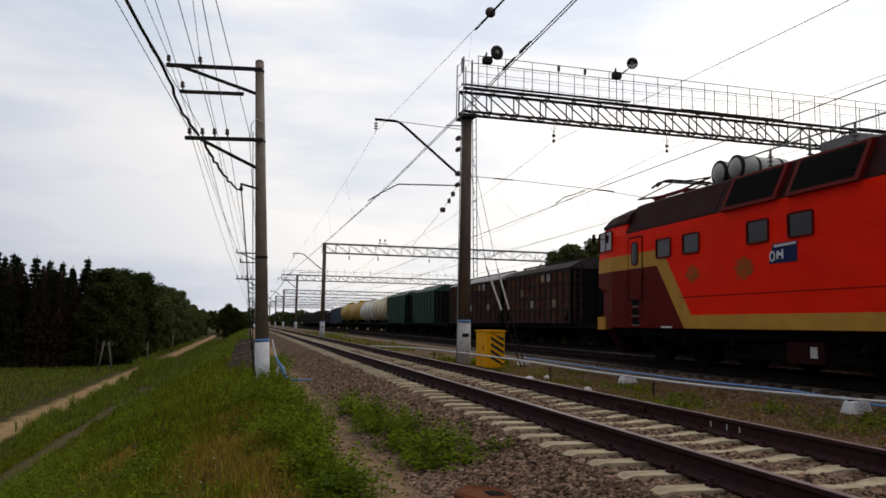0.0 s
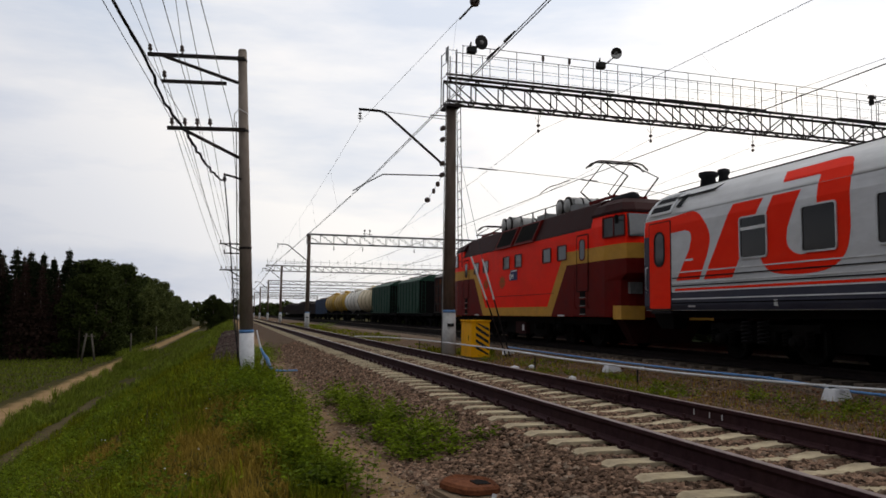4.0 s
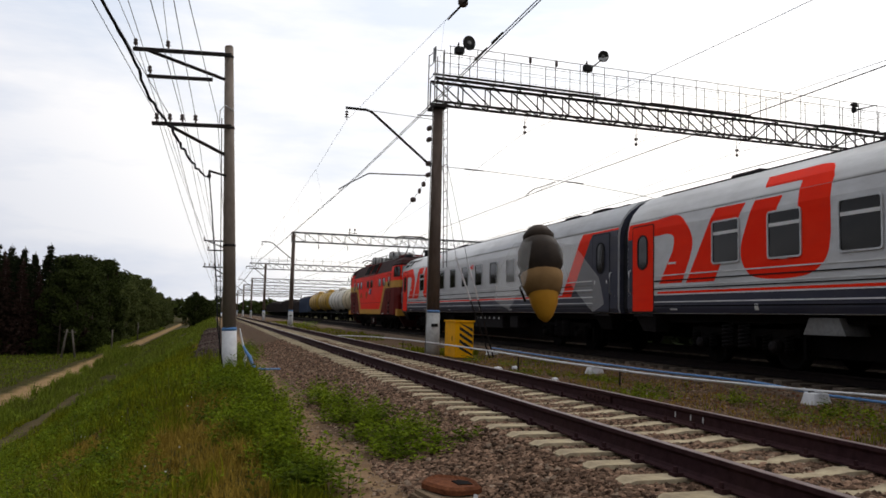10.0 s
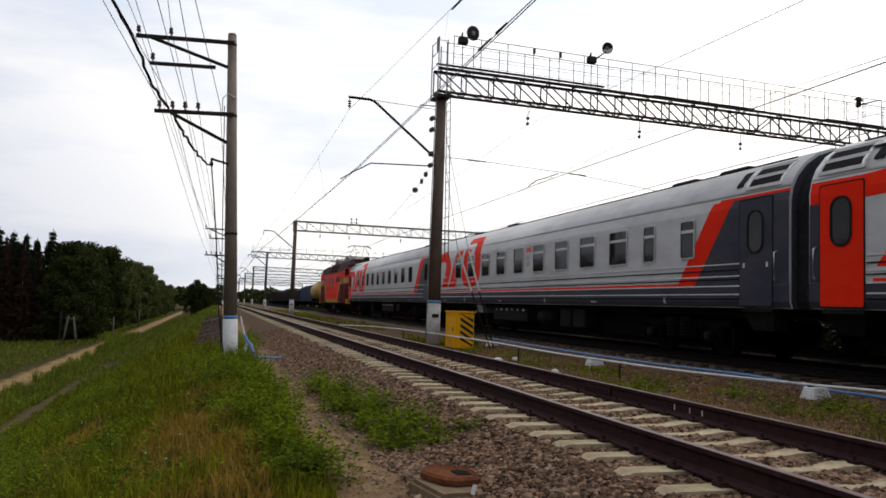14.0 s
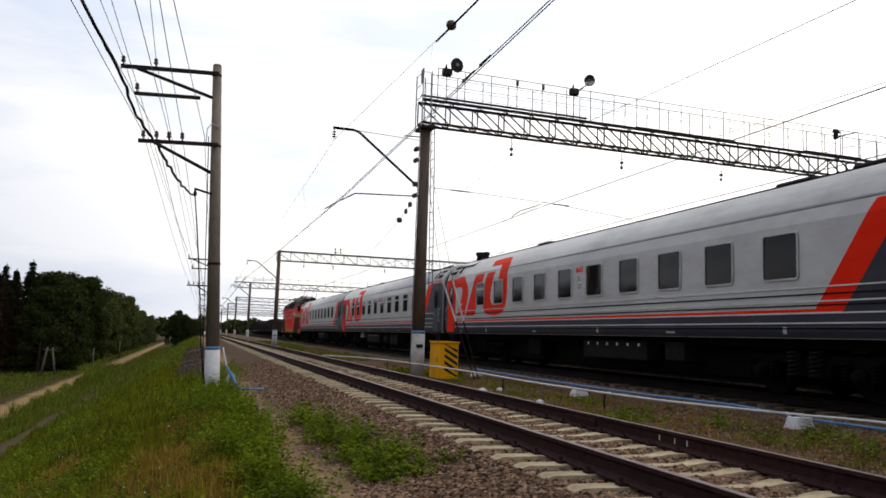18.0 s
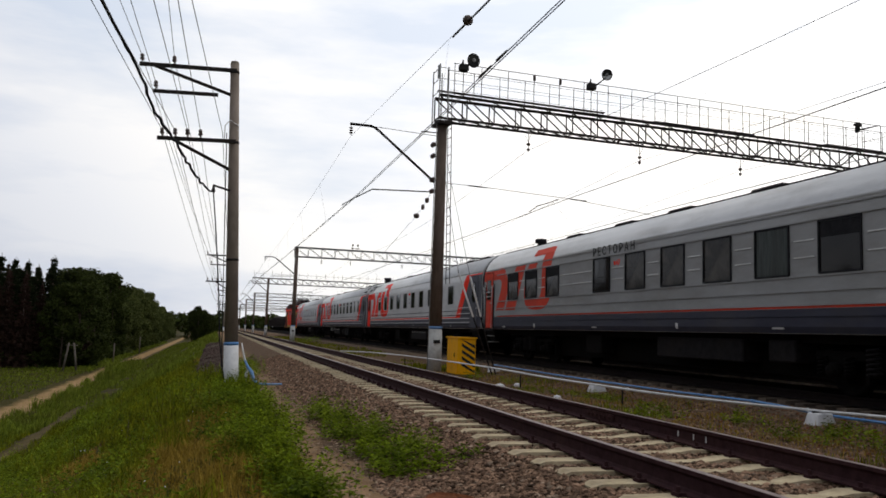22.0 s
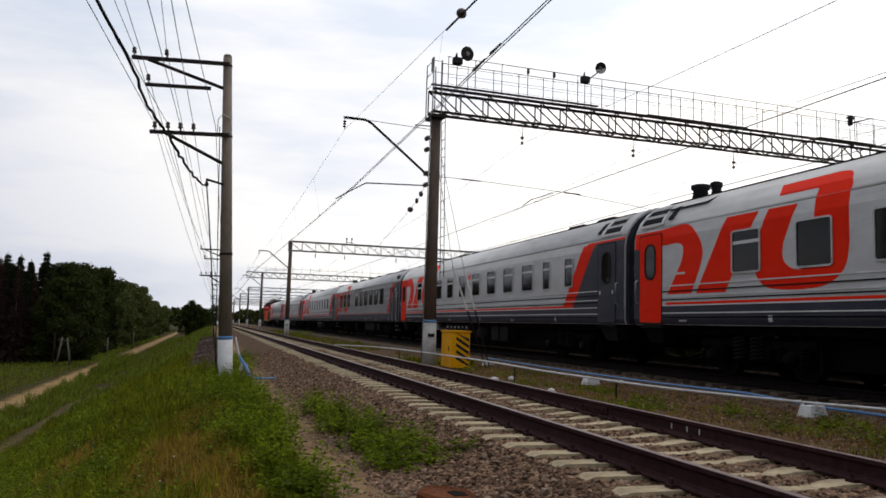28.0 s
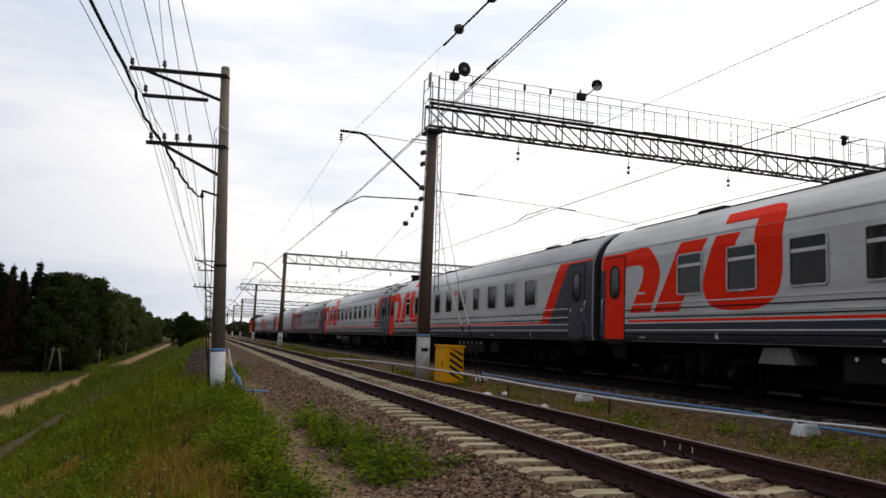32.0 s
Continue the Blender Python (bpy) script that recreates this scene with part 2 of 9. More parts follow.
    "green_wagon": material("green_wagon", (0.01, 0.04, 0.025), (0.02, 0.06, 0.04), 0.6, 0.0, 3, 0.1, 30, (0.06, 0.07, 0.055), 0.5),
    "blue_wagon": material("blue_wagon", (0.04, 0.06, 0.1), (0.07, 0.09, 0.14), 0.7, 0.0, 3, 0.1, 30, (0.05, 0.05, 0.05), 0.5),
    "wagon_roof": material("wagon_roof", (0.26, 0.255, 0.25), (0.36, 0.35, 0.34), 0.7, 0.2, 4, 0.1, 30, (0.15, 0.12, 0.1), 0.6),
    "cream_tank": material("cream_tank", (0.55, 0.45, 0.28), (0.64, 0.54, 0.36), 0.5, 0.0, 3, 0.1, 20, (0.3, 0.22, 0.12), 0.5),
    "white_tank": material("white_tank", (0.62, 0.58, 0.5), (0.72, 0.69, 0.62), 0.5, 0.0, 3, 0.1, 20, (0.35, 0.28, 0.2), 0.5),
    "ochre_tank": material("ochre_tank", (0.42, 0.26, 0.05), (0.52, 0.33, 0.08), 0.5, 0.0, 3, 0.1, 20, (0.22, 0.14, 0.05), 0.5),
    "bark": material("bark", (0.07, 0.05, 0.04), (0.13, 0.1, 0.08), 0.95, 0.0, 8, 0.5, 30, (0.04, 0.035, 0.03), 0.5),
    "dead_bark": material("dead_bark", (0.1, 0.075, 0.065), (0.15, 0.115, 0.1), 0.95, 0.0, 8, 0.4, 30),
    "old_wood": material("old_wood", (0.09, 0.075, 0.06), (0.16, 0.14, 0.115), 0.9, 0.0, 8, 0.4, 30, (0.06, 0.055, 0.05), 0.5, (1, 1, 0.2)),
}

M["glass"].node_tree.nodes["Principled BSDF"].inputs["Specular IOR Level"].default_value = 0.32
for deep in ("maroon", "roof_maroon", "loco_red", "car_red", "faded_red", "tan"):
    M[deep].node_tree.nodes["Principled BSDF"].inputs["Specular IOR Level"].default_value = 0.025


def leaf_material(name, low, high, vary=0.35, through_light=0.25, patch_colour=None, patch_scale=0.8):
    m = material(name, low, high, 0.75, 0.0, 2.0, 0.0, 10, patch_colour, 0.85, vary=vary, dirt_scale=patch_scale)
    nt = m.node_tree
    b = nt.nodes["Principled BSDF"]
    tr = nt.nodes.new("ShaderNodeBsdfTranslucent")
    mix = nt.nodes.new("ShaderNodeMixShader")
    mix.inputs[0].default_value = through_light
    out = nt.nodes["Material Output"]
    src = b.inputs["Base Color"].links[0].from_socket
    nt.links.new(src, tr.inputs["Color"])
    nt.links.new(b.outputs["BSDF"], mix.inputs[1])
    nt.links.new(tr.outputs["BSDF"], mix.inputs[2])
    nt.links.new(mix.outputs["Shader"], out.inputs["Surface"])
    return m


M["grass"] = leaf_material("grass", (0.066, 0.078, 0.004), (0.22, 0.225, 0.012), 0.6, 0.33, (0.03, 0.044, 0.005), 1.5)
M["coarse_grass"] = leaf_material("coarse_grass", (0.065, 0.095, 0.01), (0.175, 0.21, 0.022), 0.5, 0.3, (0.09, 0.085, 0.02), 0.25)
M["dry_grass"] = leaf_material("dry_grass", (0.17, 0.11, 0.016), (0.31, 0.205, 0.036), 0.5, 0.35)
M["weed_leaf"] = leaf_material("weed_leaf", (0.06, 0.094, 0.006), (0.21, 0.27, 0.016), 0.65, 0.36, (0.022, 0.042, 0.005), 1.6)
M["spruce_needles"] = leaf_material("spruce_needles", (0.009, 0.013, 0.0045), (0.018, 0.024, 0.008), 0.4, 0.05)
M["dead_needles"] = leaf_material("dead_needles", (0.024, 0.013, 0.0095), (0.042, 0.024, 0.018), 0.3, 0.05)
M["birch_leaf"] = leaf_material("birch_leaf", (0.016, 0.024, 0.006), (0.045, 0.056, 0.012), 0.45, 0.12)
# paler, yellower leaf for far trees, with haze put into the colour
M["willow_leaf"] = leaf_material("willow_leaf", (0.045, 0.058, 0.018), (0.105, 0.118, 0.034), 0.5, 0.2)
M["brown_seed"] = leaf_material("brown_seed", (0.06, 0.028, 0.016), (0.1, 0.045, 0.025), 0.4, 0.1)
M["flower"] = material("flower", (0.6, 0.6, 0.55), (0.75, 0.75, 0.7), 0.7, 0, 8, 0.0, 10)


def ground_material():
    """Gravel beside the rails, a trodden path, grass soil, a sandy road and painted shade under the trains, by where
    they lie.
    """
    m = bpy.data.materials.new("ground_soil")
    m.use_nodes = True
    nt = m.node_tree
    b = nt.nodes["Principled BSDF"]
    co = nt.nodes.new("ShaderNodeTexCoord")
    sep = nt.nodes.new("ShaderNodeSeparateXYZ")
    nt.links.new(co.outputs["Object"], sep.inputs[0])
    wob = node(nt, "ShaderNodeTexNoise", Scale=0.55, Detail=6.0, Roughness=0.65)
    nt.links.new(co.outputs["Object"], wob.inputs["Vector"])
    wx = nt.nodes.new("ShaderNodeMath")
    wx.operation = "MULTIPLY_ADD"
    wx.inputs[1].default_value = 1.5
    nt.links.new(wob.outputs["Fac"], wx.inputs[0])
    nt.links.new(sep.outputs["X"], wx.inputs[2])

    def shade(a, c, scale, detail=6.0):
        n = node(nt, "ShaderNodeTexNoise", Scale=scale, Detail=detail, Roughness=0.7)
        nt.links.new(co.outputs["Object"], n.inputs["Vector"])
        r = nt.nodes.new("ShaderNodeMapRange")
        r.inputs["From Min"].default_value, r.inputs["From Max"].default_value = 0.32, 0.68
        nt.links.new(n.outputs["Fac"], r.inputs["Value"])
        x = nt.nodes.new("ShaderNodeMix")
        x.data_type = "RGBA"
        x.inputs[6].default_value, x.inputs[7].default_value = (*a, 1), (*c, 1)
        nt.links.new(r.outputs["Result"], x.inputs[0])
        return x.outputs[2]

    def band(lo, hi, soft):
        """1 between lo and hi across the tracks."""
        r = nt.nodes.new("ShaderNodeMapRange")
        r.inputs["From Min"].default_value, r.inputs["From Max"].default_value = lo - soft + 0.75, lo + soft + 0.75
        nt.links.new(wx.outputs[0], r.inputs["Value"])
        s = nt.nodes.new("ShaderNodeMapRange")
        s.inputs["From Min"].default_value, s.inputs["From Max"].default_value = hi - soft + 0.75, hi + soft + 0.75
        s.inputs["To Min"].default_value, s.inputs["To Max"].default_value = 1, 0
        nt.links.new(wx.outputs[0], s.inputs["Value"])
        k = nt.nodes.new("ShaderNodeMath")
        k.operation = "MULTIPLY"
        nt.links.new(r.outputs["Result"], k.inputs[0])
        nt.links.new(s.outputs["Result"], k.inputs[1])
        return k.outputs[0]

    grass = shade((0.02, 0.024, 0.005), (0.06, 0.044, 0.013), 0.9)
    colour = grass
    def stretch_of(lo, hi, soft):
        """1 between lo and hi along the tracks."""
        outs = []
        for edge, up in ((lo, True), (hi, False)):
            r = nt.nodes.new("ShaderNodeMapRange")
            r.inputs["From Min"].default_value, r.inputs["From Max"].default_value = edge - soft, edge + soft
            if not up:
                r.inputs["To Min"].default_value, r.inputs["To Max"].default_value = 1, 0
            nt.links.new(sep.outputs["Y"], r.inputs["Value"])
            outs.append(r.outputs["Result"])
        return times(*outs)

    def times(a, c):
        k = nt.nodes.new("ShaderNodeMath")
        k.operation = "MULTIPLY"
        nt.links.new(a, k.inputs[0])
        nt.links.new(c, k.inputs[1])
        return k.outputs[0]

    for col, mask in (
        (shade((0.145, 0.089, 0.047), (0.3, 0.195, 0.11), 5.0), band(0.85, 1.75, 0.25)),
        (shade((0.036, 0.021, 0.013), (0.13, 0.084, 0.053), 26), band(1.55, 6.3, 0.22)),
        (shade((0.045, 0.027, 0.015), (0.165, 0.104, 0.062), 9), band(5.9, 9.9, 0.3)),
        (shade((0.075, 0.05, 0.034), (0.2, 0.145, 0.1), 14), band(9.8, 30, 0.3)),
        # ballast under the trains: their shade is put into this near-black colour
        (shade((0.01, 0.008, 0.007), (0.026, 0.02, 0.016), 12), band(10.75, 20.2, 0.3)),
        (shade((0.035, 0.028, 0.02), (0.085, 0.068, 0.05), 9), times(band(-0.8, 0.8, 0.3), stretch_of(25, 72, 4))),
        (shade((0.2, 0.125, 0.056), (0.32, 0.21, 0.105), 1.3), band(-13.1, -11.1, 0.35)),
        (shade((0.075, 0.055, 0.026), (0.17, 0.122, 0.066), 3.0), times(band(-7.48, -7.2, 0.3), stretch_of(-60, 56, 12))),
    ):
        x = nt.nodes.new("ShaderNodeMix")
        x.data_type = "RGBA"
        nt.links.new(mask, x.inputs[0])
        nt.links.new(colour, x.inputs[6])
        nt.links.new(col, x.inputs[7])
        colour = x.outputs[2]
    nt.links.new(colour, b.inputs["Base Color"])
    b.inputs["Roughness"].default_value = 0.95
    b.inputs["Specular IOR Level"].default_value = 0.05
    f = node(nt, "ShaderNodeTexNoise", Scale=22.0, Detail=8.0, Roughness=0.7)
    nt.links.new(co.outputs["Object"], f.inputs["Vector"])
    bp = nt.nodes.new("ShaderNodeBump")
    bp.inputs["Strength"].default_value, bp.inputs["Distance"].default_value = 0.8, 0.04
    nt.links.new(f.outputs["Fac"], bp.inputs["Height"])
    nt.links.new(bp.outputs["Normal"], b.inputs["Normal"])
    return m


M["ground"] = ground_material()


# ---------------------------------------------------------------- mesh helpers
def box(bm, x0, x1, y0, y1, z0, z1):
    v = [bm.verts.new((x, y, z)) for z in (z0, z1) for y in (y0, y1) for x in (x0, x1)]
    for q in ((0, 2, 3, 1), (4, 5, 7, 6), (0, 1, 5, 4), (2, 6, 7, 3), (0, 4, 6, 2), (1, 3, 7, 5)):
        bm.faces.new([v[i] for i in q])


def rod(bm, a, b, r, r2=None, seg=8):
    """A round bar from a to b."""
    a, b = Vector(a), Vector(b)
    r2 = r if r2 is None else r2
    axis = (b - a).normalized()
    u = axis.orthogonal().normalized()
    w = axis.cross(u)
    rings = []
    for c, rr in ((a, r), (b, r2)):
        rings.append([bm.verts.new(c + (u * math.cos(2 * math.pi * i / seg) + w * math.sin(2 * math.pi * i / seg)) * rr) for i in range(seg)])
    for i in range(seg):
        j = (i + 1) % seg
        f = bm.faces.new((rings[0][i], rings[0][j], rings[1][j], rings[1][i]))
        f.smooth = seg > 6
    bm.faces.new(rings[0][::-1])
    bm.faces.new(rings[1])


def lathe(bm, profile, seg=16, axis="z", at=(0, 0, 0)):
    """A turned body: (radius, height) pairs round an axis."""
    at = Vector(at)
    rings = []
    for r, hgt in profile:
        ring = []
        for i in range(seg):
            c, s = math.cos(2 * math.pi * i / seg) * r, math.sin(2 * math.pi * i / seg) * r
            p = {"z": (c, s, hgt), "x": (hgt, c, s), "y": (s, hgt, c)}[axis]
            ring.append(bm.verts.new(at + Vector(p)))
        rings.append(ring)
    for a, b in zip(rings, rings[1:]):
        for i in range(seg):
            j = (i + 1) % seg
            f = bm.faces.new((a[i], a[j], b[j], b[i]))
            f.smooth = True
    bm.faces.new(rings[0][::-1])
    bm.faces.new(rings[-1])


def path_tube(bm, pts, r, seg=6):
    pts = [Vector(p) for p in pts]
    rings = []
    for i, p in enumerate(pts):
        rr = r[i] if isinstance(r, (list, tuple)) else r
        d = (pts[min(i + 1, len(pts) - 1)] - pts[max(i - 1, 0)]).normalized()
        u = d.cross(Vector((0, 0, 1)))
        u = u.normalized() if u.length > 1e-3 else Vector((1, 0, 0))
        w = d.cross(u)
        rings.append([bm.verts.new(p + (u * math.cos(2 * math.pi * k / seg) + w * math.sin(2 * math.pi * k / seg)) * rr) for k in range(seg)])
    for a, b in zip(rings, rings[1:]):
        for i in range(seg):
            j = (i + 1) % seg
            f = bm.faces.new((a[i], a[j], b[j], b[i]))
            f.smooth = True
    bm.faces.new(rings[0][::-1])
    bm.faces.new(rings[-1])


def extrude_y(bm, section, y0, y1, smooth=False):
    """A closed (x, z) outline drawn out along the tracks."""
    a = [bm.verts.new((x, y0, z)) for x, z in section]
    b = [bm.verts.new((x, y1, z)) for x, z in section]
    n = len(section)
    for i in range(n):
        j = (i + 1) % n
        f = bm.faces.new((a[i], a[j], b[j], b[i]))
        f.smooth = smooth
    bm.faces.new(a[::-1])
    bm.faces.new(b)


def mesh_of(bm, name, mat):
    bmesh.ops.recalc_face_normals(bm, faces=bm.faces)
    me = bpy.data.meshes.new(name)
    bm.to_mesh(me)
    bm.free()
    me.materials.append(mat)
    return me


def part(name, bm, mat, parent=None, label="", at=None):
    """Links a bmesh (or a ready mesh) as one object under a thing."""
    me = mesh_of(bm, name, M[mat] if isinstance(mat, str) else mat) if isinstance(bm, bmesh.types.BMesh) else bm
    ob = new(name, me)
    if parent is not None:
        ob.parent = parent
    if at is not None:
        ob.matrix_basis = at if isinstance(at, Matrix) else Matrix.Translation(at)
    if label:
        ob["label"] = label
    return ob


def thing(name, label, category, group="", at=(0, 0, 0), kind=""):
    ob = new(name)
    ob.empty_display_size = 0.3
    ob.matrix_basis = at if isinstance(at, Matrix) else Matrix.Translation(at)
    return tagged(ob, label, category, group, kind)


def cloud_mesh(name, verts, faces, mat):
    me = bpy.data.meshes.new(name)
    me.from_pydata(verts, [], faces)
    me.materials.append(M[mat])
    return me


def B():
    return bmesh.new()


# ---------------------------------------------------------------- ground and tracks
NEAR, MAIN, LOOP = 4.14, 12.16, 17.46          # centres of the three tracks
PITCH = 0.535                                  # sleeper spacing
SECTION = ((-2500, -5.0), (-60, -5.0), (-22, -5.1), (-14.6, -5.0), (-12.5, -5.06), (-10.4, -4.95), (-9.2, -4.75), (-8.3, -4.55), (-7.7, -4.3), (-7.0, -4.22), (-6.5, -4.14), (-5.8, -3.8),
           (-4.6, -3.05), (-2.2, -1.65), (-0.9, -0.92), (-0.2, -0.67), (0.5, -0.56), (1.2, -0.55), (1.9, -0.5), (2.45, -0.335), (2.8, -0.222),
           (5.5, -0.222), (5.9, -0.33), (6.5, -0.42), (8.9, -0.42), (9.7, -0.36), (10.4, -0.25), (13.9, -0.25), (14.6, -0.36),
           (15.2, -0.36), (15.7, -0.25), (19.2, -0.25), (20.2, -0.5), (26, -0.7), (60, -0.8), (2500, -0.8))


def ground_height(x, y):
    z = SECTION[-1][1]
    for (xa, za), (xb, zb) in zip(SECTION, SECTION[1:]):
        if xa <= x <= xb:
            z = za + (zb - za) * (x - xa) / (xb - xa)
            break
    rough = 0.0 if x > 2.3 else min(1.0, (2.3 - x) / 2)
    z += rough * 0.10 * noise.noise((x * 0.5, y * 0.4, 0.0)) + rough * 0.05 * noise.noise((x * 1.6, y * 1.3, 4.0))
    return z


def build_ground():
    xs = sorted({x for x, _ in SECTION} | {-2.2 + 0.35 * i for i in range(14)} | {-9 + 0.6 * i for i in range(12)} | {-30 + 2 * i for i in range(9)})
    ys = [-2500, -300, -60, -20, -8] + [-4 + 0.6 * i for i in range(50)] + [26 + 2.5 * i for i in range(60)] + [190, 240, 320, 450, 700, 1200, 2500]
    verts = [(x, y, ground_height(x, y)) for y in ys for x in xs]
    n = len(xs)
    faces = [(r * n + c, r * n + c + 1, (r + 1) * n + c + 1, (r + 1) * n + c) for r in range(len(ys) - 1) for c in range(n - 1)]
    me = cloud_mesh("ground", verts, faces, "ground")
    me.polygons.foreach_set("use_smooth", [True] * len(me.polygons))
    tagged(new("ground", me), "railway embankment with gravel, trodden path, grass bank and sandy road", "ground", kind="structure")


build_ground()

RAIL = ((-0.036, 0), (0.036, 0), (0.0365, -0.028), (0.02, -0.042), (0.009, -0.052), (0.009, -0.135), (0.03, -0.155), (0.072, -0.166),
        (0.072, -0.178), (-0.072, -0.178), (-0.072, -0.166), (-0.03, -0.155), (-0.009, -0.135), (-0.009, -0.052), (-0.02, -0.042), (-0.0365, -0.028))


def build_rails(name, centre, label, head, y0=-12, y1=420):
    track = thing(name, label, "railway track", kind="structure")
    for x in (centre - 0.797, centre + 0.797):
        bm = B()
        extrude_y(bm, [(x + a, b) for a, b in RAIL], y0, y1)
        rail = part("rail", bm, "rail_steel" if centre == NEAR else "shaded_steel", track, "rust-brown steel rail" if centre == NEAR else "steel rail, near black with the train's shade in its colour")
        bm = B()
        box(bm, x - 0.031, x + 0.031, y0, y1, 0.0, 0.003)
        part("running_surface", bm, head, rail, "dull brown rail head" if head == "dull_head" else "dark rail head")
    return track


near_track = build_rails("near_track", NEAR, "rusty steel rails on pale concrete sleepers in gravel", "dull_head")
main_track = build_rails("main_track", MAIN, "steel rails on dark sleepers in gravel", "shaded_steel")
loop_track = build_rails("loop_track", LOOP, "steel rails on dark sleepers in gravel", "shaded_steel")


def sleeper_section():
    """Concrete sleeper, waisted in the middle, sloped ends."""
    bm = B()
    stations = ((-1.35, 0.088, -0.212), (-1.28, 0.1, -0.184), (-0.55, 0.102, -0.182), (-0.35, 0.09, -0.212), (0.35, 0.09, -0.212),
                (0.55, 0.102, -0.182), (1.28, 0.1, -0.184), (1.35, 0.088, -0.212))
    rings = []
    for x, w, top in stations:
        rings.append([bm.verts.new(p) for p in ((x, -w - 0.02, -0.4), (x, w + 0.02, -0.4), (x, w, top), (x, -w, top))])
    for a, b in zip(rings, rings[1:]):
        for i in range(4):
            j = (i + 1) % 4
            bm.faces.new((a[i], a[j], b[j], b[i]))
    bm.faces.new(rings[0][::-1])
    bm.faces.new(rings[-1])
    return bm


def build_sleepers():
    me = mesh_of(sleeper_section(), "sleeper", M["sleeper"])
    rnd = random.Random(3)
    count = 0
    y = 1.83 - PITCH * 6
    clips = B()
    while count < 130:
        part("sleeper", me, None, near_track, at=pose(NEAR + rnd.uniform(-0.03, 0.03), y + rnd.uniform(-0.02, 0.02), rnd.uniform(-0.012, 0.006), 0, 0, rnd.uniform(-0.7, 0.7)))
        if count < 60:
            for rail_x in (NEAR - 0.797, NEAR + 0.797):
                for s in (-1, 1):
                    box(clips, rail_x + s * 0.1 - 0.035, rail_x + s * 0.1 + 0.035, y - 0.045, y + 0.045, -0.19, -0.155)
                    rod(clips, (rail_x + s * 0.105, y, -0.16), (rail_x + s * 0.105, y, -0.115), 0.018, seg=6)
        y += PITCH
        count += 1
    part("fastenings", clips, "rail_steel", near_track, "rusted rail clips and bolts")["kind"] = "stuff"
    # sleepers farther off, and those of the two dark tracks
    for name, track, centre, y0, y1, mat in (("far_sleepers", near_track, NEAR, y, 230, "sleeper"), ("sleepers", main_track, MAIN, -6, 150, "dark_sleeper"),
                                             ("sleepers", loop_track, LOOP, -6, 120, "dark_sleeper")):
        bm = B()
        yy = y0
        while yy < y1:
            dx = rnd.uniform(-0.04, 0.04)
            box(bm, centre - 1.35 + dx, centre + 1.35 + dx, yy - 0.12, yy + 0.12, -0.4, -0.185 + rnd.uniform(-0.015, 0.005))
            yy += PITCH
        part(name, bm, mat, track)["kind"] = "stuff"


def insulator(bm, x, y, z):
    rod(bm, (x, y, z), (x, y, z + 0.12), 0.018, seg=6)
    lathe(bm, ((0.045, 0.07), (0.06, 0.1), (0.035, 0.14), (0.055, 0.17), (0.03, 0.22)), 8, at=(x, y, z))


POLE_Y = (20.3, 57.0, 105.0, 150.0, 200.0)
POLE_X = (0.46, 1.12, 1.9, 2.0, 2.0)
POLE_DROP = (0.0, 1.6, 2.02, 2.1, 2.1)         # the far poles stand lower
ARM1, ARM2, ARM3 = 7.36, 6.70, 5.53


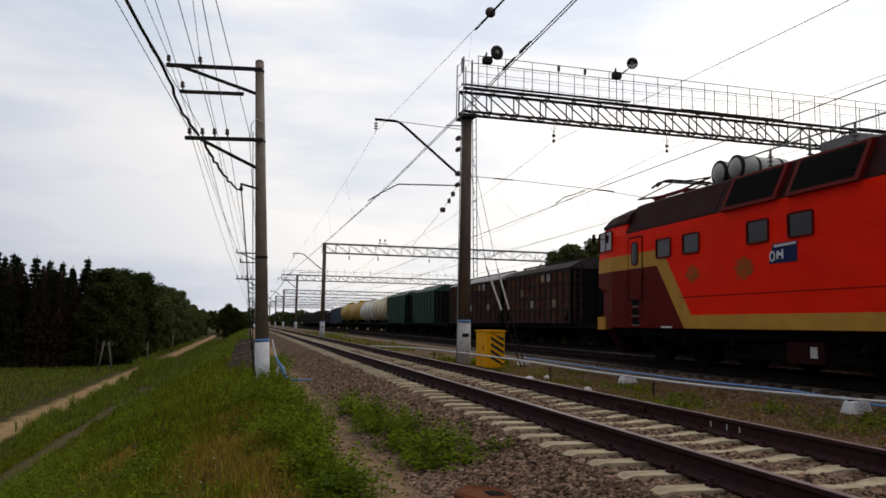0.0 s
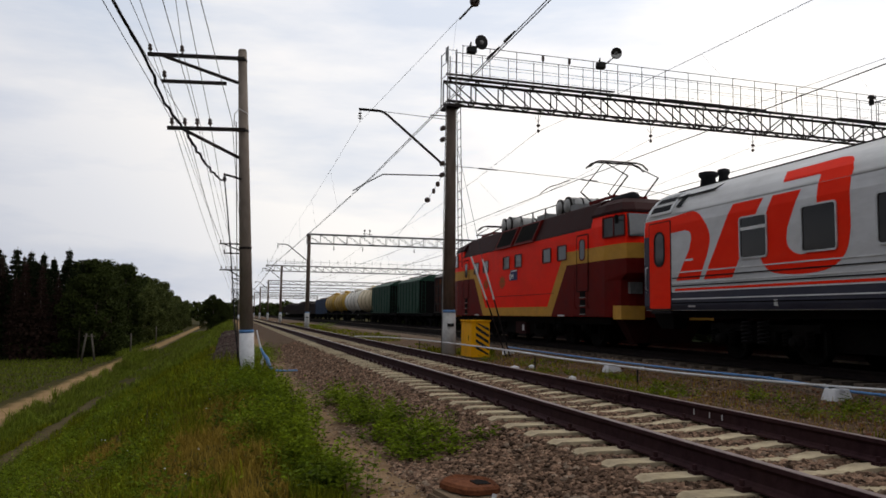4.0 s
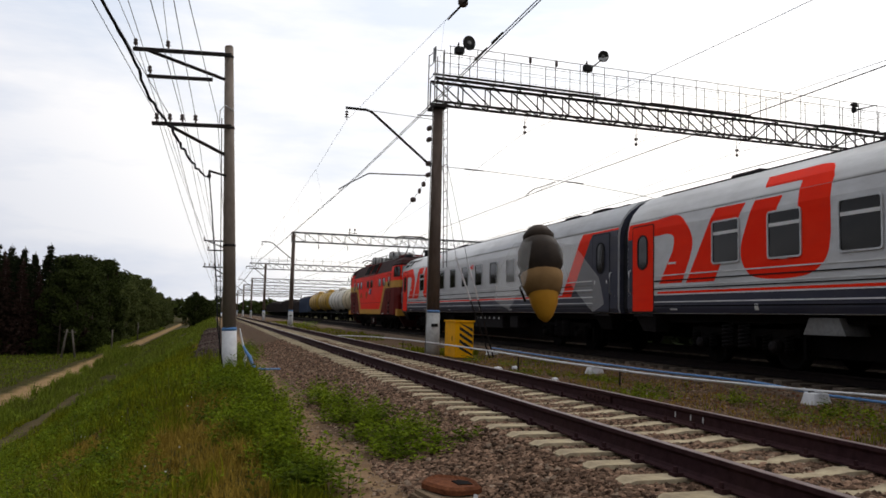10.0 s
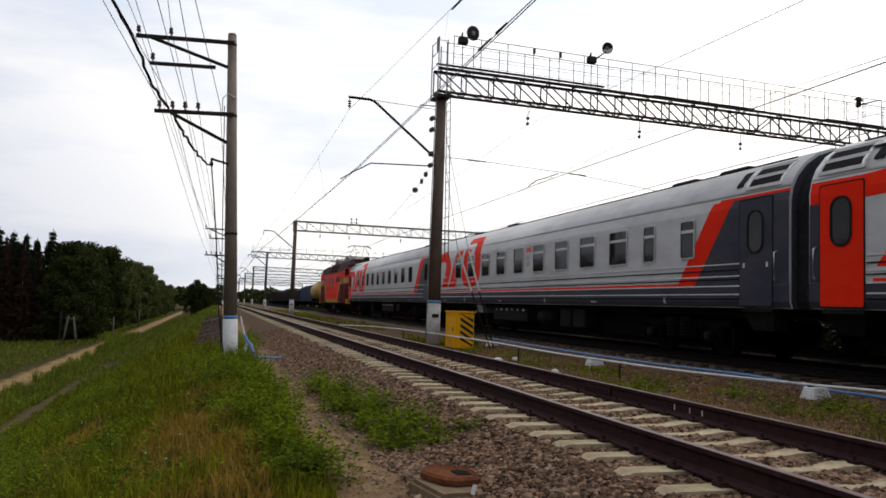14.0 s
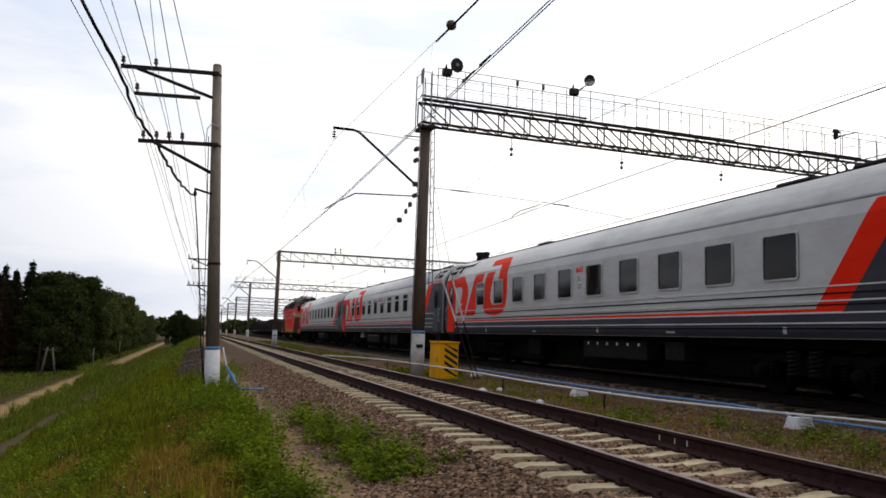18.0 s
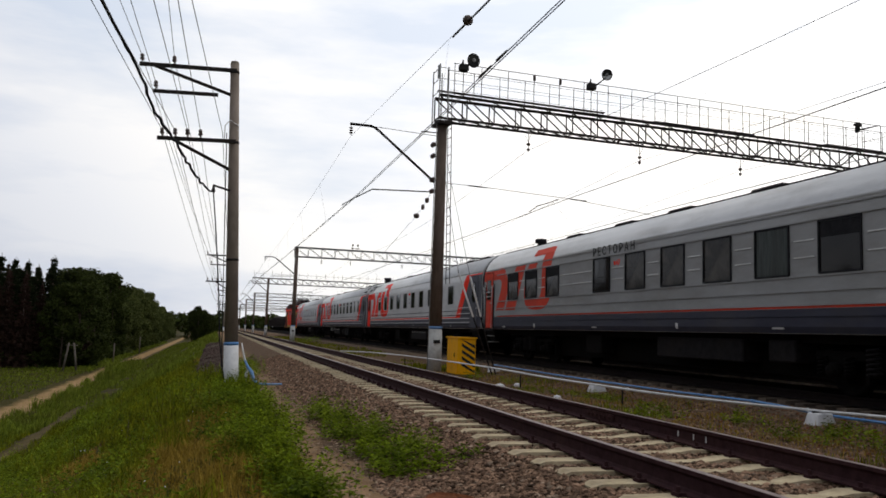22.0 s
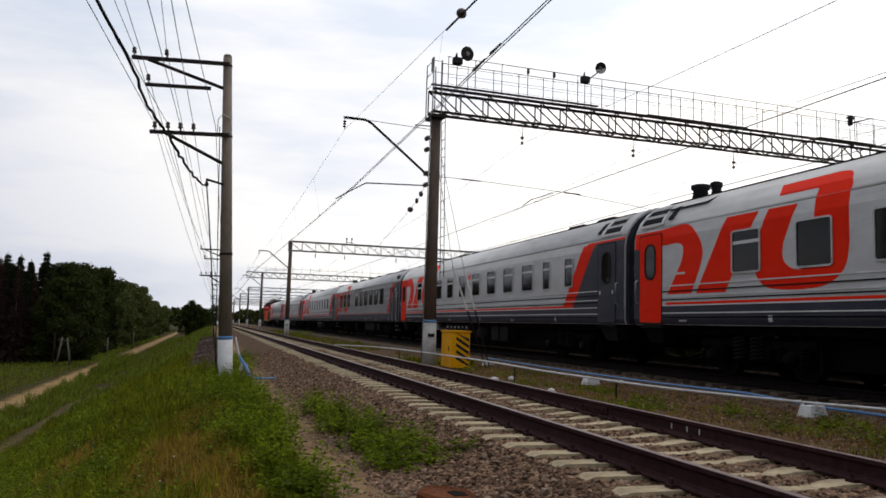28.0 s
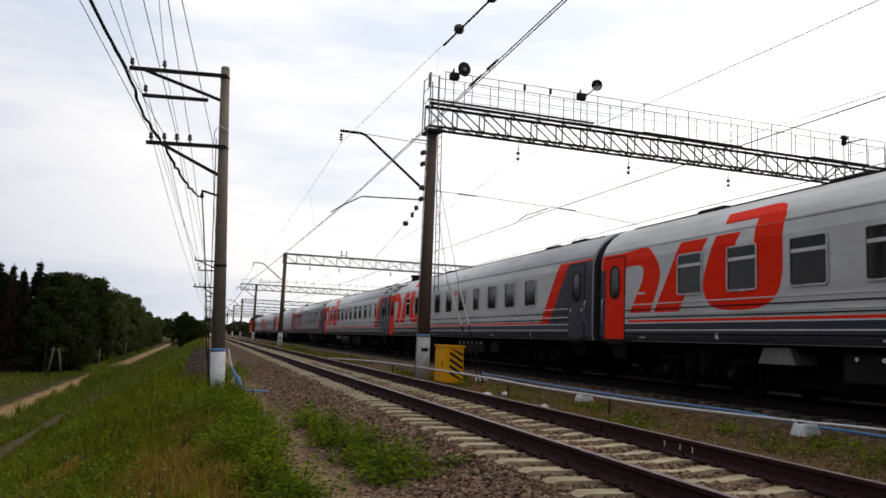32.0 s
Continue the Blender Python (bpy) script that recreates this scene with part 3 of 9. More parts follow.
def telegraph_pole(first, at, drop=0.0, reach=1.0):
    t = thing("telegraph_pole", "tall concrete pole with steel crossarms, whitewashed foot and blue band" if first else "concrete telegraph pole with crossarms",
              "utility pole", "line of telegraph poles", at)
    bm = B()
    rod(bm, (0, 0, 1.02), (0, 0, 8.15 - drop), 0.168, 0.108, 18)
    part("shaft", bm, "concrete", t)
    bm = B()
    rod(bm, (0, 0, 8.15 - drop), (0, 0, 8.2 - drop), 0.112, 0.09, 18)
    part("cap", bm, "concrete", t)
    bm = B()
    rod(bm, (0, 0, -0.6), (0, 0, 0.98), 0.19, 0.178, 18)
    part("foot", bm, "whitewash", t, "whitewashed foot")
    bm = B()
    rod(bm, (0, 0, 0.98), (0, 0, 1.06), 0.1795, 0.1785, 18)
    part("band", bm, "blue_paint", t, "thin blue painted band")
    off = 0.55 - drop                                     # arm heights are from the rail; the pole stands lower
    for name, z, x0, x1 in (("crossarm", ARM1, -2.27, 0.05), ("crossarm", ARM3, -1.83 if first else -2.23, 0.05)):
        bm = B()
        box(bm, x0 * reach, x1, -0.22, -0.15, z + off - 0.045, z + off + 0.045)
        part(name, bm, "dark_steel", t)
    bm = B()
    box(bm, -1.95 * reach, -0.4, -0.22, -0.15, ARM2 + off - 0.04, ARM2 + off + 0.04)
    part("crossarm", bm, "dark_steel", t)
    for (xa, za), (xb, zb) in (((-1.9 * reach, ARM1), (-0.1, ARM2 + 0.02)), ((-1.45 * reach, ARM3), (-0.12, ARM3 - 0.72))):
        bm = B()
        rod(bm, (xa, -0.2, za + off - 0.03), (xb, -0.2, zb + off), 0.042, seg=6)
        part("brace", bm, "dark_steel", t)
    for z, xs in ((ARM1, (-2.21, -1.46)), (ARM2, (-1.88,)), (ARM3, (-1.715, -1.41, -1.12, -0.81))):
        for x in xs:
            bm = B()
            insulator(bm, x * reach * (1.22 if z == ARM3 and not first else 1.0), -0.185, z + off + 0.04)
            part("insulator", bm, "porcelain", t)
    for z in (ARM1 + off, ARM3 + off, 3.1 - drop / 2):
        bm = B()
        rr = 0.176 - 0.0084 * (z - 1.0)
        lathe(bm, ((0.1, -0.03), (rr, -0.03), (rr, 0.03), (0.1, 0.03)), 16, at=(0, 0, z))
        part("clamp", bm, "dark_steel", t)
    if first:
        bm = B()
        rod(bm, (-0.08, -0.1, 4.84), (-0.5, -0.12, 4.96), 0.028, seg=6)
        lathe(bm, ((0.03, -0.16), (0.05, -0.1), (0.03, -0.04), (0.02, 0.0)), 8, at=(-0.48, -0.12, 4.93))
        part("hook", bm, "dark_steel", t)
        bm = B()
        path_tube(bm, [(-0.48, -0.13, 4.77), (-0.42, -0.2, 4.0), (-0.33, -0.22, 2.5), (-0.27, -0.24, 1.0), (-0.15, -0.26, 0.0)], 0.016)
        path_tube(bm, [(-0.18, -0.12, 6.3), (-0.2, -0.14, 4.0), (-0.22, -0.16, 1.5), (-0.24, -0.12, -0.3)], 0.012)
        part("down_cable", bm, "rubber", t)
        bm = B()
        path_tube(bm, [(0.12, -0.1, 6.5), (-0.1, -0.2, 6.62), (-0.22, -0.1, 6.5), (-0.24, -0.05, 6.1)], 0.012)
        part("loop_cable", bm, "bright_metal", t)
    return t


LEAN = -2.7
pole_a = telegraph_pole(True, pose(0.46, POLE_Y[0], -0.55, 0, LEAN, 0))
for i, y in enumerate(POLE_Y[1:]):
    telegraph_pole(False, pose(POLE_X[i + 1], y, -0.55, 0, (-0.5, 0.3, -0.5, 0.4)[i], 0), POLE_DROP[i + 1], 0.85)


def sagging(a, b, sag, n=14):
    a, b = Vector(a), Vector(b)
    pts = []
    for i in range(n + 1):
        k = i / n
        p = a.lerp(b, k)
        p.z -= 4 * sag * k * (1 - k)
        pts.append(p)
    return pts


def span(bm, a, b, sag, r, n=14):
    path_tube(bm, sagging(a, b, sag, n), r, 5)


def telegraph_wires():
    seats = [(ARM1, -2.21, -2.31), (ARM1, -1.46, 0.68), (ARM2, -1.88, -1.02), (ARM3, -1.715, -3.46), (ARM3, -1.41, -4.45), (ARM3, -1.12, -1.44), (ARM3, -0.81, -1.18), (ARM3, -0.28, -3.2)]

    def seat(k, z, x):
        if k == 0:
            p = pole_a.matrix_basis @ Vector((x, -0.185, z + 0.55 + 0.2))
            return tuple(p)
        return (POLE_X[k] + x * (1.037 if z == ARM3 else 0.85) - 0.03, POLE_Y[k] - 0.18, z - POLE_DROP[k] + 0.2)
    for z, x, drift in seats:
        t = thing("telegraph_wire", "thin grey wire strung between telegraph poles", "wire", "telegraph wires")
        bm = B()
        s = seat(0, z, x)
        line = sagging((s[0] + drift, -29.5, s[2] + 0.4), s, 0.0, 20)[:-1]
        thick = [0.0075] * len(line)
        for k in range(1, len(POLE_Y)):
            line += sagging(seat(k - 1, z, x), seat(k, z, x), 0.22, 10)[:-1]
            thick += [0.0065 + 0.0016 * k] * 10
        path_tube(bm, line, thick, 5)
        part("strand", bm, "wire", t)
    t = thing("service_cable", "thick black sagging cable hung along the telegraph line", "cable")
    bm = B()
    h0 = pole_a.matrix_basis @ Vector((-0.48, -0.12, 4.77))
    knots = ((h0.x, h0.y, h0.z), (-0.46, 20.1, 4.32), (-0.61, 20.0, 4.46), (-0.83, 19.9, 4.74), (-0.97, 19.75, 4.93), (-1.17, 19.6, 5.24), (-1.35, 19.4, 5.44), (-1.57, 19.1, 5.69),
             (-1.74, 18.6, 5.93), (-1.83, 17.9, 6.16), (-2.0, 16.6, 6.33), (-2.11, 15.0, 6.32), (-2.3, 11.0, 6.25), (-3.0, -5.0, 6.1), (-4.0, -29.0, 6.4))
    pts = []
    for a, b, c, d in zip((knots[0],) + knots, knots, knots[1:], knots[2:] + (knots[-1],)):
        a, b, c, d = Vector(a), Vector(b), Vector(c), Vector(d)
        for i in range(6):
            k = i / 6
            p = 0.5 * (2 * b + (c - a) * k + (2 * a - 5 * b + 4 * c - d) * k * k + (3 * b - a - 3 * c + d) * k ** 3)
            wave = 0.025 * math.exp(-0.35 * (h0.y - p.y))
            pts.append(p + Vector((wave * math.sin(len(pts) * 1.1), 0, wave * math.sin(len(pts) * 1.7))))
    pts.append(Vector(knots[-1]))
    path_tube(bm, pts, [min(0.034, 0.018 + 0.003 * i ** 0.5) for i in range(len(pts))], 6)
    part("sheath", bm, "rubber", t)


telegraph_wires()


# ---------------------------------------------------------------- gantries that carry the overhead line
def concrete_mast(parent, x, y, top, r0=0.245, r1=0.17, foot=1.03):
    bm = B()
    rod(bm, (x, y, foot + 0.08), (x, y, top), r0 - 0.03, r1, 18)
    mast = part("mast", bm, "mast_concrete", parent, "dark weathered concrete mast")
    bm = B()
    rod(bm, (x, y, -0.7), (x, y, foot), r0 + 0.01, r0 - 0.012, 18)
    part("foot", bm, "grey_wash", parent, "greyed whitewashed mast foot")
    bm = B()
    rod(bm, (x, y, foot), (x, y, foot + 0.09), r0 - 0.008, r0 - 0.01, 18)
    part("band", bm, "blue_paint", parent, "blue painted band")
    # black plate on the foot: an opening's darkness put into its colour
    bm = B()
    box(bm, x - 0.12, x + 0.1, y - r0 - 0.02, y - r0 + 0.1, 0.55, 0.66)
    part("number_plate", bm, "black_paint", parent, "black plate in place of a dark opening in the mast foot")
    return mast


def truss(parent, x0, x1, y, z0, z1, depth, bay, chord, web, mat="dark_steel", split=True):
    """Box girder of four chords, with posts and diagonals on both faces."""
    for zz, rr in ((z0, chord), (z1, chord * 1.15)):
        for yy in (y - depth / 2, y + depth / 2):
            bm = B()
            box(bm, x0, x1, yy - rr, yy + rr, zz - rr, zz + rr)
            part("chord", bm, mat, parent)
    n = max(1, round((x1 - x0) / bay))
    joined = None if split else B()

    def member(name, a, b, r):
        bm = B() if split else joined
        rod(bm, a, b, r, seg=4)
        if split:
            part(name, bm, mat, parent)
    for i in range(n + 1):
        x = x0 + (x1 - x0) * i / n
        xn = x0 + (x1 - x0) * (i + 1) / n
        for yy in (y - depth / 2, y + depth / 2):
            member("post", (x, yy, z0), (x, yy, z1), web)
            if i < n:
                a, b = (z1, z0) if i % 2 == 0 or x < x0 + (x1 - x0) * 0.45 else (z0, z1)
                member("diagonal", (x, yy, a), (xn, yy, b), web)
        member("cross_tie", (x, y - depth / 2, z0), (x, y + depth / 2, z0), web)
        if i < n and split:
            member("lacing", (x, y - depth / 2, z0), (xn, y + depth / 2, z0), web * 0.8)
    if not split:
        part("lattice", joined, mat, parent)["kind"] = "stuff"


def string_insulator(bm, x, y, z0, z1, discs=3, r=0.07):
    rod(bm, (x, y, z0), (x, y, z1), 0.012, seg=5)
    for i in range(discs):
        z = z1 + 0.1 + i * 0.085
        lathe(bm, ((0.02, 0.03), (r, 0.0), (r * 0.8, -0.02), (0.02, -0.03)), 8, at=(x, y, z))


def floodlight(x, y, z, face, label, size=1.0, dish="black_paint", half_lit=False):
    t = thing("floodlight", label, "floodlight", "lamps on the gantry", SKEW @ pose(x, y, z, 0, 0, 0) @ Matrix.Scale(size, 4))
    bm = B()
    lathe(bm, ((0.08, 0.2), (0.17, 0.12), (0.24, 0.0), (0.26, -0.03), (0.24, -0.04)), 18, at=(0, 0, 0))
    shade = part("shade", bm, "dark_steel", t, "round dark reflector housing", at=face)
    bm = B()
    lathe(bm, ((0.225, -0.046), (0.225, -0.03)), 18)
    part("lens", bm, dish, shade, "round lens")
    bm = B()
    lathe(bm, ((0.02, -0.075), (0.07, -0.07), (0.08, -0.046), (0.02, -0.046)), 12)
    part("bulb_cap", bm, "grey_steel", shade, "small pale bulb cap")
    if half_lit:                                    # white half-disc: light in the lower half of the reflector bowl, put into its colour
        down = face.to_3x3().inverted() @ Vector((0, 0, -1))
        a0 = math.atan2(down.y, down.x)
        bm = B()
        arc = [(0.222 * math.cos(a0 + radians(-80 + 16 * k)), 0.222 * math.sin(a0 + radians(-80 + 16 * k))) for k in range(11)]
        low, high = [[bm.verts.new((ax, ay, h)) for ax, ay in arc] for h in (-0.052, -0.046)]
        bm.faces.new(low[::-1])
        bm.faces.new(high)
        for k in range(11):
            j = (k + 1) % 11
            bm.faces.new((low[k], low[j], high[j], high[k]))
        part("reflector", bm, "pale_frame", shade, "white half-disc standing for the light in the reflector bowl")
    return t


GY = 26.1
SKEW = pose(7.27, GY, 0) @ pose(0, 0, 0, 0, 0, 2.4) @ pose(-7.27, -GY, 0)   # the first gantry stands slightly askew to the tracks


def gantry_one():
    t = thing("lighting_gantry", "steel truss gantry with walkway railing on concrete masts", "gantry", "overhead line gantries")
    concrete_mast(t, 7.27, GY, 8.25)
    concrete_mast(t, 35.0, GY, 8.25)
    truss(t, 7.04, 35.2, GY, 8.38, 9.2, 0.5, 1.03, 0.038, 0.027)
    bm = B()
    box(bm, 7.0, 7.5, GY - 0.42, GY + 0.42, 8.16, 8.26)
    part("bearing_plate", bm, "dark_steel", t)
    for xa, xb, dz, dy in ((7.05, 13.7, 0.1, -0.02), (12.5, 16.4, 0.02, 0.05), (15.9, 20.6, 0.04, 0.0), (20.2, 24.6, 0.0, 0.04), (24.3, 27.4, 0.05, 0.0), (27.1, 31.0, 0.02, 0.03), (30.8, 35.0, 0.04, 0.0)):
        bm = B()
        box(bm, xa, xb, GY - 0.07 + dy, GY + 0.07 + dy, 9.29 + dz, 9.325 + dz)
        part("walkway_plank", bm, "dark_steel", t, "dark walkway plank")
    for yy in (GY - 0.38, GY + 0.38):
        for z, r in ((9.63, 0.006), (10.0, 0.008), (10.36, 0.014)):
            bm = B()
            rod(bm, (7.5, yy, z), (35.2, yy, z), r, seg=5)
            part("railing_bar", bm, "dark_steel", t)
        for i in range(28):
            bm = B()
            x = 7.54 + i * 0.99 * (1.03 if yy < GY else 1.025)
            rod(bm, (x, yy, 9.17), (x, yy, 10.36), 0.014, seg=5)
            part("railing_post", bm, "dark_steel", t)
    # end cage at the top of the ladder
    bm = B()
    for dx in (-0.12, 0.2):
        for yy in (GY - 0.38, GY + 0.38):
            rod(bm, (7.12 + dx, yy, 8.2), (7.12 + dx, yy, 10.2), 0.022, seg=5)
    for z in (9.3, 9.75, 10.15):
        rod(bm, (7.0, GY - 0.38, z), (7.0, GY + 0.38, z), 0.014, seg=5)
        rod(bm, (7.0, GY - 0.38, z), (7.32, GY - 0.38, z), 0.012, seg=5)
    part("end_cage", bm, "grey_steel", t)
    bm = B()
    box(bm, 6.99, 7.02, GY - 0.4, GY - 0.12, 9.8, 10.28)
    part("end_plate", bm, "grey_steel", t, "small grey sheet plate")
    # ladder on the mast
    bm = B()
    for yy in (GY - 0.2, GY + 0.2):
        rod(bm, (7.66, yy, 2.6), (7.52, yy, 9.2), 0.015, seg=5)
    part("ladder_rail", bm, "dark_steel", t)
    for i in range(20):
        bm = B()
        z = 2.8 + i * 0.31
        x = 7.66 - 0.14 * (z - 2.6) / 6.6
        rod(bm, (x, GY - 0.2, z), (x, GY + 0.2, z), 0.011, seg=5)
        part("rung", bm, "dark_steel", t)
    # cantilever for the near track
    bm = B()
    path_tube(bm, [(7.05, GY, 6.12), (5.0, GY, 7.72), (4.85, GY, 7.82), (4.7, GY, 7.86), (3.98, GY, 7.86)], 0.045, 8)
    part("cantilever", bm, "dark_steel", t, "bent steel bracket arm")
    bm = B()
    rod(bm, (7.05, GY, 7.78), (4.6, GY, 7.86), 0.011, seg=5)
    part("tie_rod", bm, "dark_steel", t)
    bm = B()
    string_insulator(bm, 4.02, GY, 7.86, 7.45, 3)
    part("hanging_insulator", bm, "porcelain", t)
    bm = B()
    rod(bm, (7.05, GY, 5.78), (4.85, GY, 5.68), 0.022, seg=6)
    path_tube(bm, [(4.85, GY, 5.68), (4.72, GY + 0.2, 5.62), (4.66, GY + 0.6, 5.6), (4.55, GY + 1.6, 5.59), (4.46, GY + 3.3, 5.585)], 0.02)
    part("registration_arm", bm, "dark_steel", t)
    for z in (7.45, 7.05, 6.2, 5.8):
        bm = B()
        lathe(bm, ((0.03, -0.11), (0.085, -0.1), (0.085, 0.1), (0.03, 0.11)), 8, "y", at=(6.96, GY, z))
        rod(bm, (6.96, GY, z), (7.15, GY, z), 0.03, seg=6)
        part("mast_insulator", bm, "porcelain", t)
    bm = B()
    rod(bm, (6.5, GY, 7.88), (7.1, GY, 7.9), 0.02, seg=6)
    part("stub_arm", bm, "dark_steel", t)
    bm = B()
    path_tube(bm, [(7.0, GY - 0.05, 5.92), (6.74, GY - 0.2, 5.43), (6.38, GY - 0.2, 4.86), (5.6, GY - 0.2, 3.9), (5.2, GY - 0.2, 3.4)], 0.006)
    part("guy_wire", bm, "wire", t)
    for p, rr in (((6.38, GY - 0.2, 4.86), 0.1), ((6.6, GY - 0.2, 5.18), 0.06), ((6.74, GY - 0.2, 5.43), 0.075)):
        bm = B()
        lathe(bm, ((0.03, -0.09), (rr, -0.05), (rr, 0.05), (0.03, 0.09)), 10, at=p)
        part("guy_insulator", bm, "porcelain", t)
    for x in (10.6, 15.28, 19.95, 24.8):
        bm = B()
        rod(bm, (x, GY, 8.28), (x, GY, 8.0), 0.012, seg=5)
        for d in (-0.3, 0.3):
            rod(bm, (x, GY + d, 8.25), (x, GY, 7.95), 0.008, seg=4)
        for z, r in ((7.86, 0.075), (7.66, 0.06)):
            lathe(bm, ((0.02, 0.06), (r, 0.03), (r, -0.02), (0.02, -0.06)), 8, at=(x, GY, z))
        rod(bm, (x, GY, 8.0), (x, GY, 7.58), 0.01, seg=5)
        part("hanging_insulator", bm, "porcelain", t)
    for x in (10.6, 11.65):
        bm = B()
        lathe(bm, ((0.03, -0.11), (0.055, -0.08), (0.055, 0.1), (0.03, 0.12)), 8, at=(x, GY - 0.4, 10.24))
        part("small_fitting", bm, "porcelain", t)
    # earthing cable down the mast
    bm = B()
    path_tube(bm, [(7.02, GY - 0.16, 8.2), (6.98, GY - 0.2, 5.0), (6.96, GY - 0.22, 1.0), (6.94, GY - 0.25, -0.4)], 0.018)
    part("cable_pipe", bm, "grey_steel", t, at=None)
    t.matrix_basis = SKEW
    return t


gantry_one()
floodlight(8.2, GY - 0.42, 10.54, pose(0, 0, 0, -84, 0, 10), "round dark floodlight on the gantry railing, facing the track")
floodlight(13.6, GY - 0.4, 10.78, pose(0, 0, 0, -70, 0, -48), "round floodlight on the gantry railing with a bright tilted dish", 0.82, half_lit=True)
floodlight(25.65, GY - 0.38, 10.24, pose(0, 0, 0, 20, 0, 0), "small dark funnel floodlight on the gantry railing", 0.7)


def lamp_brackets():
    for x, z, tip in ((7.87, 10.24, (8.1, 10.5)), (12.95, 10.24, (13.55, 10.65)), (25.65, 10.06, (26.9, 10.4))):
        t = thing("lamp_bracket", "dark steel box and bracket under a floodlight", "bracket", "lamp brackets", SKEW)
        bm = B()
        big = 0.17 if x < 20 else 0.06
        box(bm, x - big, x + big, GY - 0.5, GY - 0.26, z - 0.13, z + 0.13)
        bmesh.ops.bevel(bm, geom=bm.edges[:], offset=0.04, segments=1, affect="EDGES")
        part("housing", bm, "black_paint", t, "dark ballast box")
        bm = B()
        rod(bm, (x + 0.1, GY - 0.36, z), (tip[0], GY - 0.36, tip[1]), 0.035, 0.02, 6)
        part("arm", bm, "black_paint", t)
        bm = B()
        rod(bm, (x - 0.05, GY - 0.36, z + 0.1), (x - 0.02, GY - 0.36, z + 0.3), 0.05, 0.02, 6)
        rod(bm, (x, GY - 0.36, z - 0.1), (x, GY - 0.36, 9.17), 0.014, seg=6)
        part("upright", bm, "dark_steel", t)


lamp_brackets()


def plain_gantry(y, xa, xb, z0, z1, arm=True, railing=False, left=0.0, mat="grey_steel", bay=1.3, thick=1.0, bend=7.86):
    t = thing("gantry", "grey steel lattice gantry over the tracks on concrete masts", "gantry", "overhead line gantries")
    for x in (xa, xb):
        concrete_mast(t, x, y, z1, 0.235, 0.16)
    truss(t, xa - 0.2 - left, xb + 0.2, y, z0, z1, 0.6, bay, 0.05 * thick, 0.026 * thick, mat, thick == 1.0)
    if railing:
        for i in range(24):
            bm = B()
            x = xa - left + i * (xb - xa + left) / 23
            rod(bm, (x, y, z1), (x, y, z1 + 1.1), 0.025 * thick, seg=4)
            part("railing_post", bm, mat, t)
        bm = B()
        rod(bm, (xa - left, y, z1 + 0.7), (xb, y, z1 + 0.7), 0.02 * thick, seg=4)
        part("railing_bar", bm, mat, t)
    if arm:
        bm = B()
        path_tube(bm, [(xa - 0.15, y, bend - 1.5), (xa - 1.95, y, bend - 0.06), (xa - 2.2, y, bend), (xa - 2.95, y, bend)], 0.05 * thick, 6)
        rod(bm, (xa - 0.15, y, 5.75), (xa - 2.3, y, 5.65), 0.025 * thick, seg=5)
        string_insulator(bm, xa - 2.9, y, bend, bend - 0.4, 3)
        part("cantilever", bm, "dark_steel", t)
    return t


g2 = plain_gantry(75.2, 7.03, 36, 7.62, 8.5, bend=7.46)
plain_gantry(125, 7.55, 37, 7.55, 8.4, railing=True, left=2.2, thick=1.2)
plain_gantry(178, 8.0, 36, 7.4, 8.2, bay=2.4, thick=1.4)
plain_gantry(226, 8.0, 36, 7.4, 8.3, bay=2.8, thick=1.7)
plain_gantry(282, 8.0, 36, 7.4, 8.2, bay=3.2, thick=2.0)
plain_gantry(340, 8.0, 36, 7.4, 8.2, arm=False, bay=4.0, thick=2.3)


def gantry_insulators():
    """A pair of post insulators with a wire loop on the second gantry, and string insulators under it."""
    bm = B()
    for dx in (-0.25, 0.25):
        rod(bm, (12.6 + dx, 75.2, 8.5), (12.6 + dx, 75.2, 9.05), 0.03, seg=5)
        lathe(bm, ((0.04, -0.1), (0.11, -0.06), (0.06, 0.0), (0.11, 0.06), (0.04, 0.1)), 8, at=(12.6 + dx, 75.2, 9.05))
    rod(bm, (12.2, 75.2, 8.75), (13.1, 75.2, 8.7), 0.03, seg=5)
    part("post_insulator", bm, "porcelain", g2, "pair of dark post insulators")
    for x in (9.4, 12.2, 17.3):
        bm = B()
        string_insulator(bm, x, 75.2, 7.6, 7.0, 4, 0.09)
        part("hanging_insulator", bm, "porcelain", g2)


gantry_insulators()


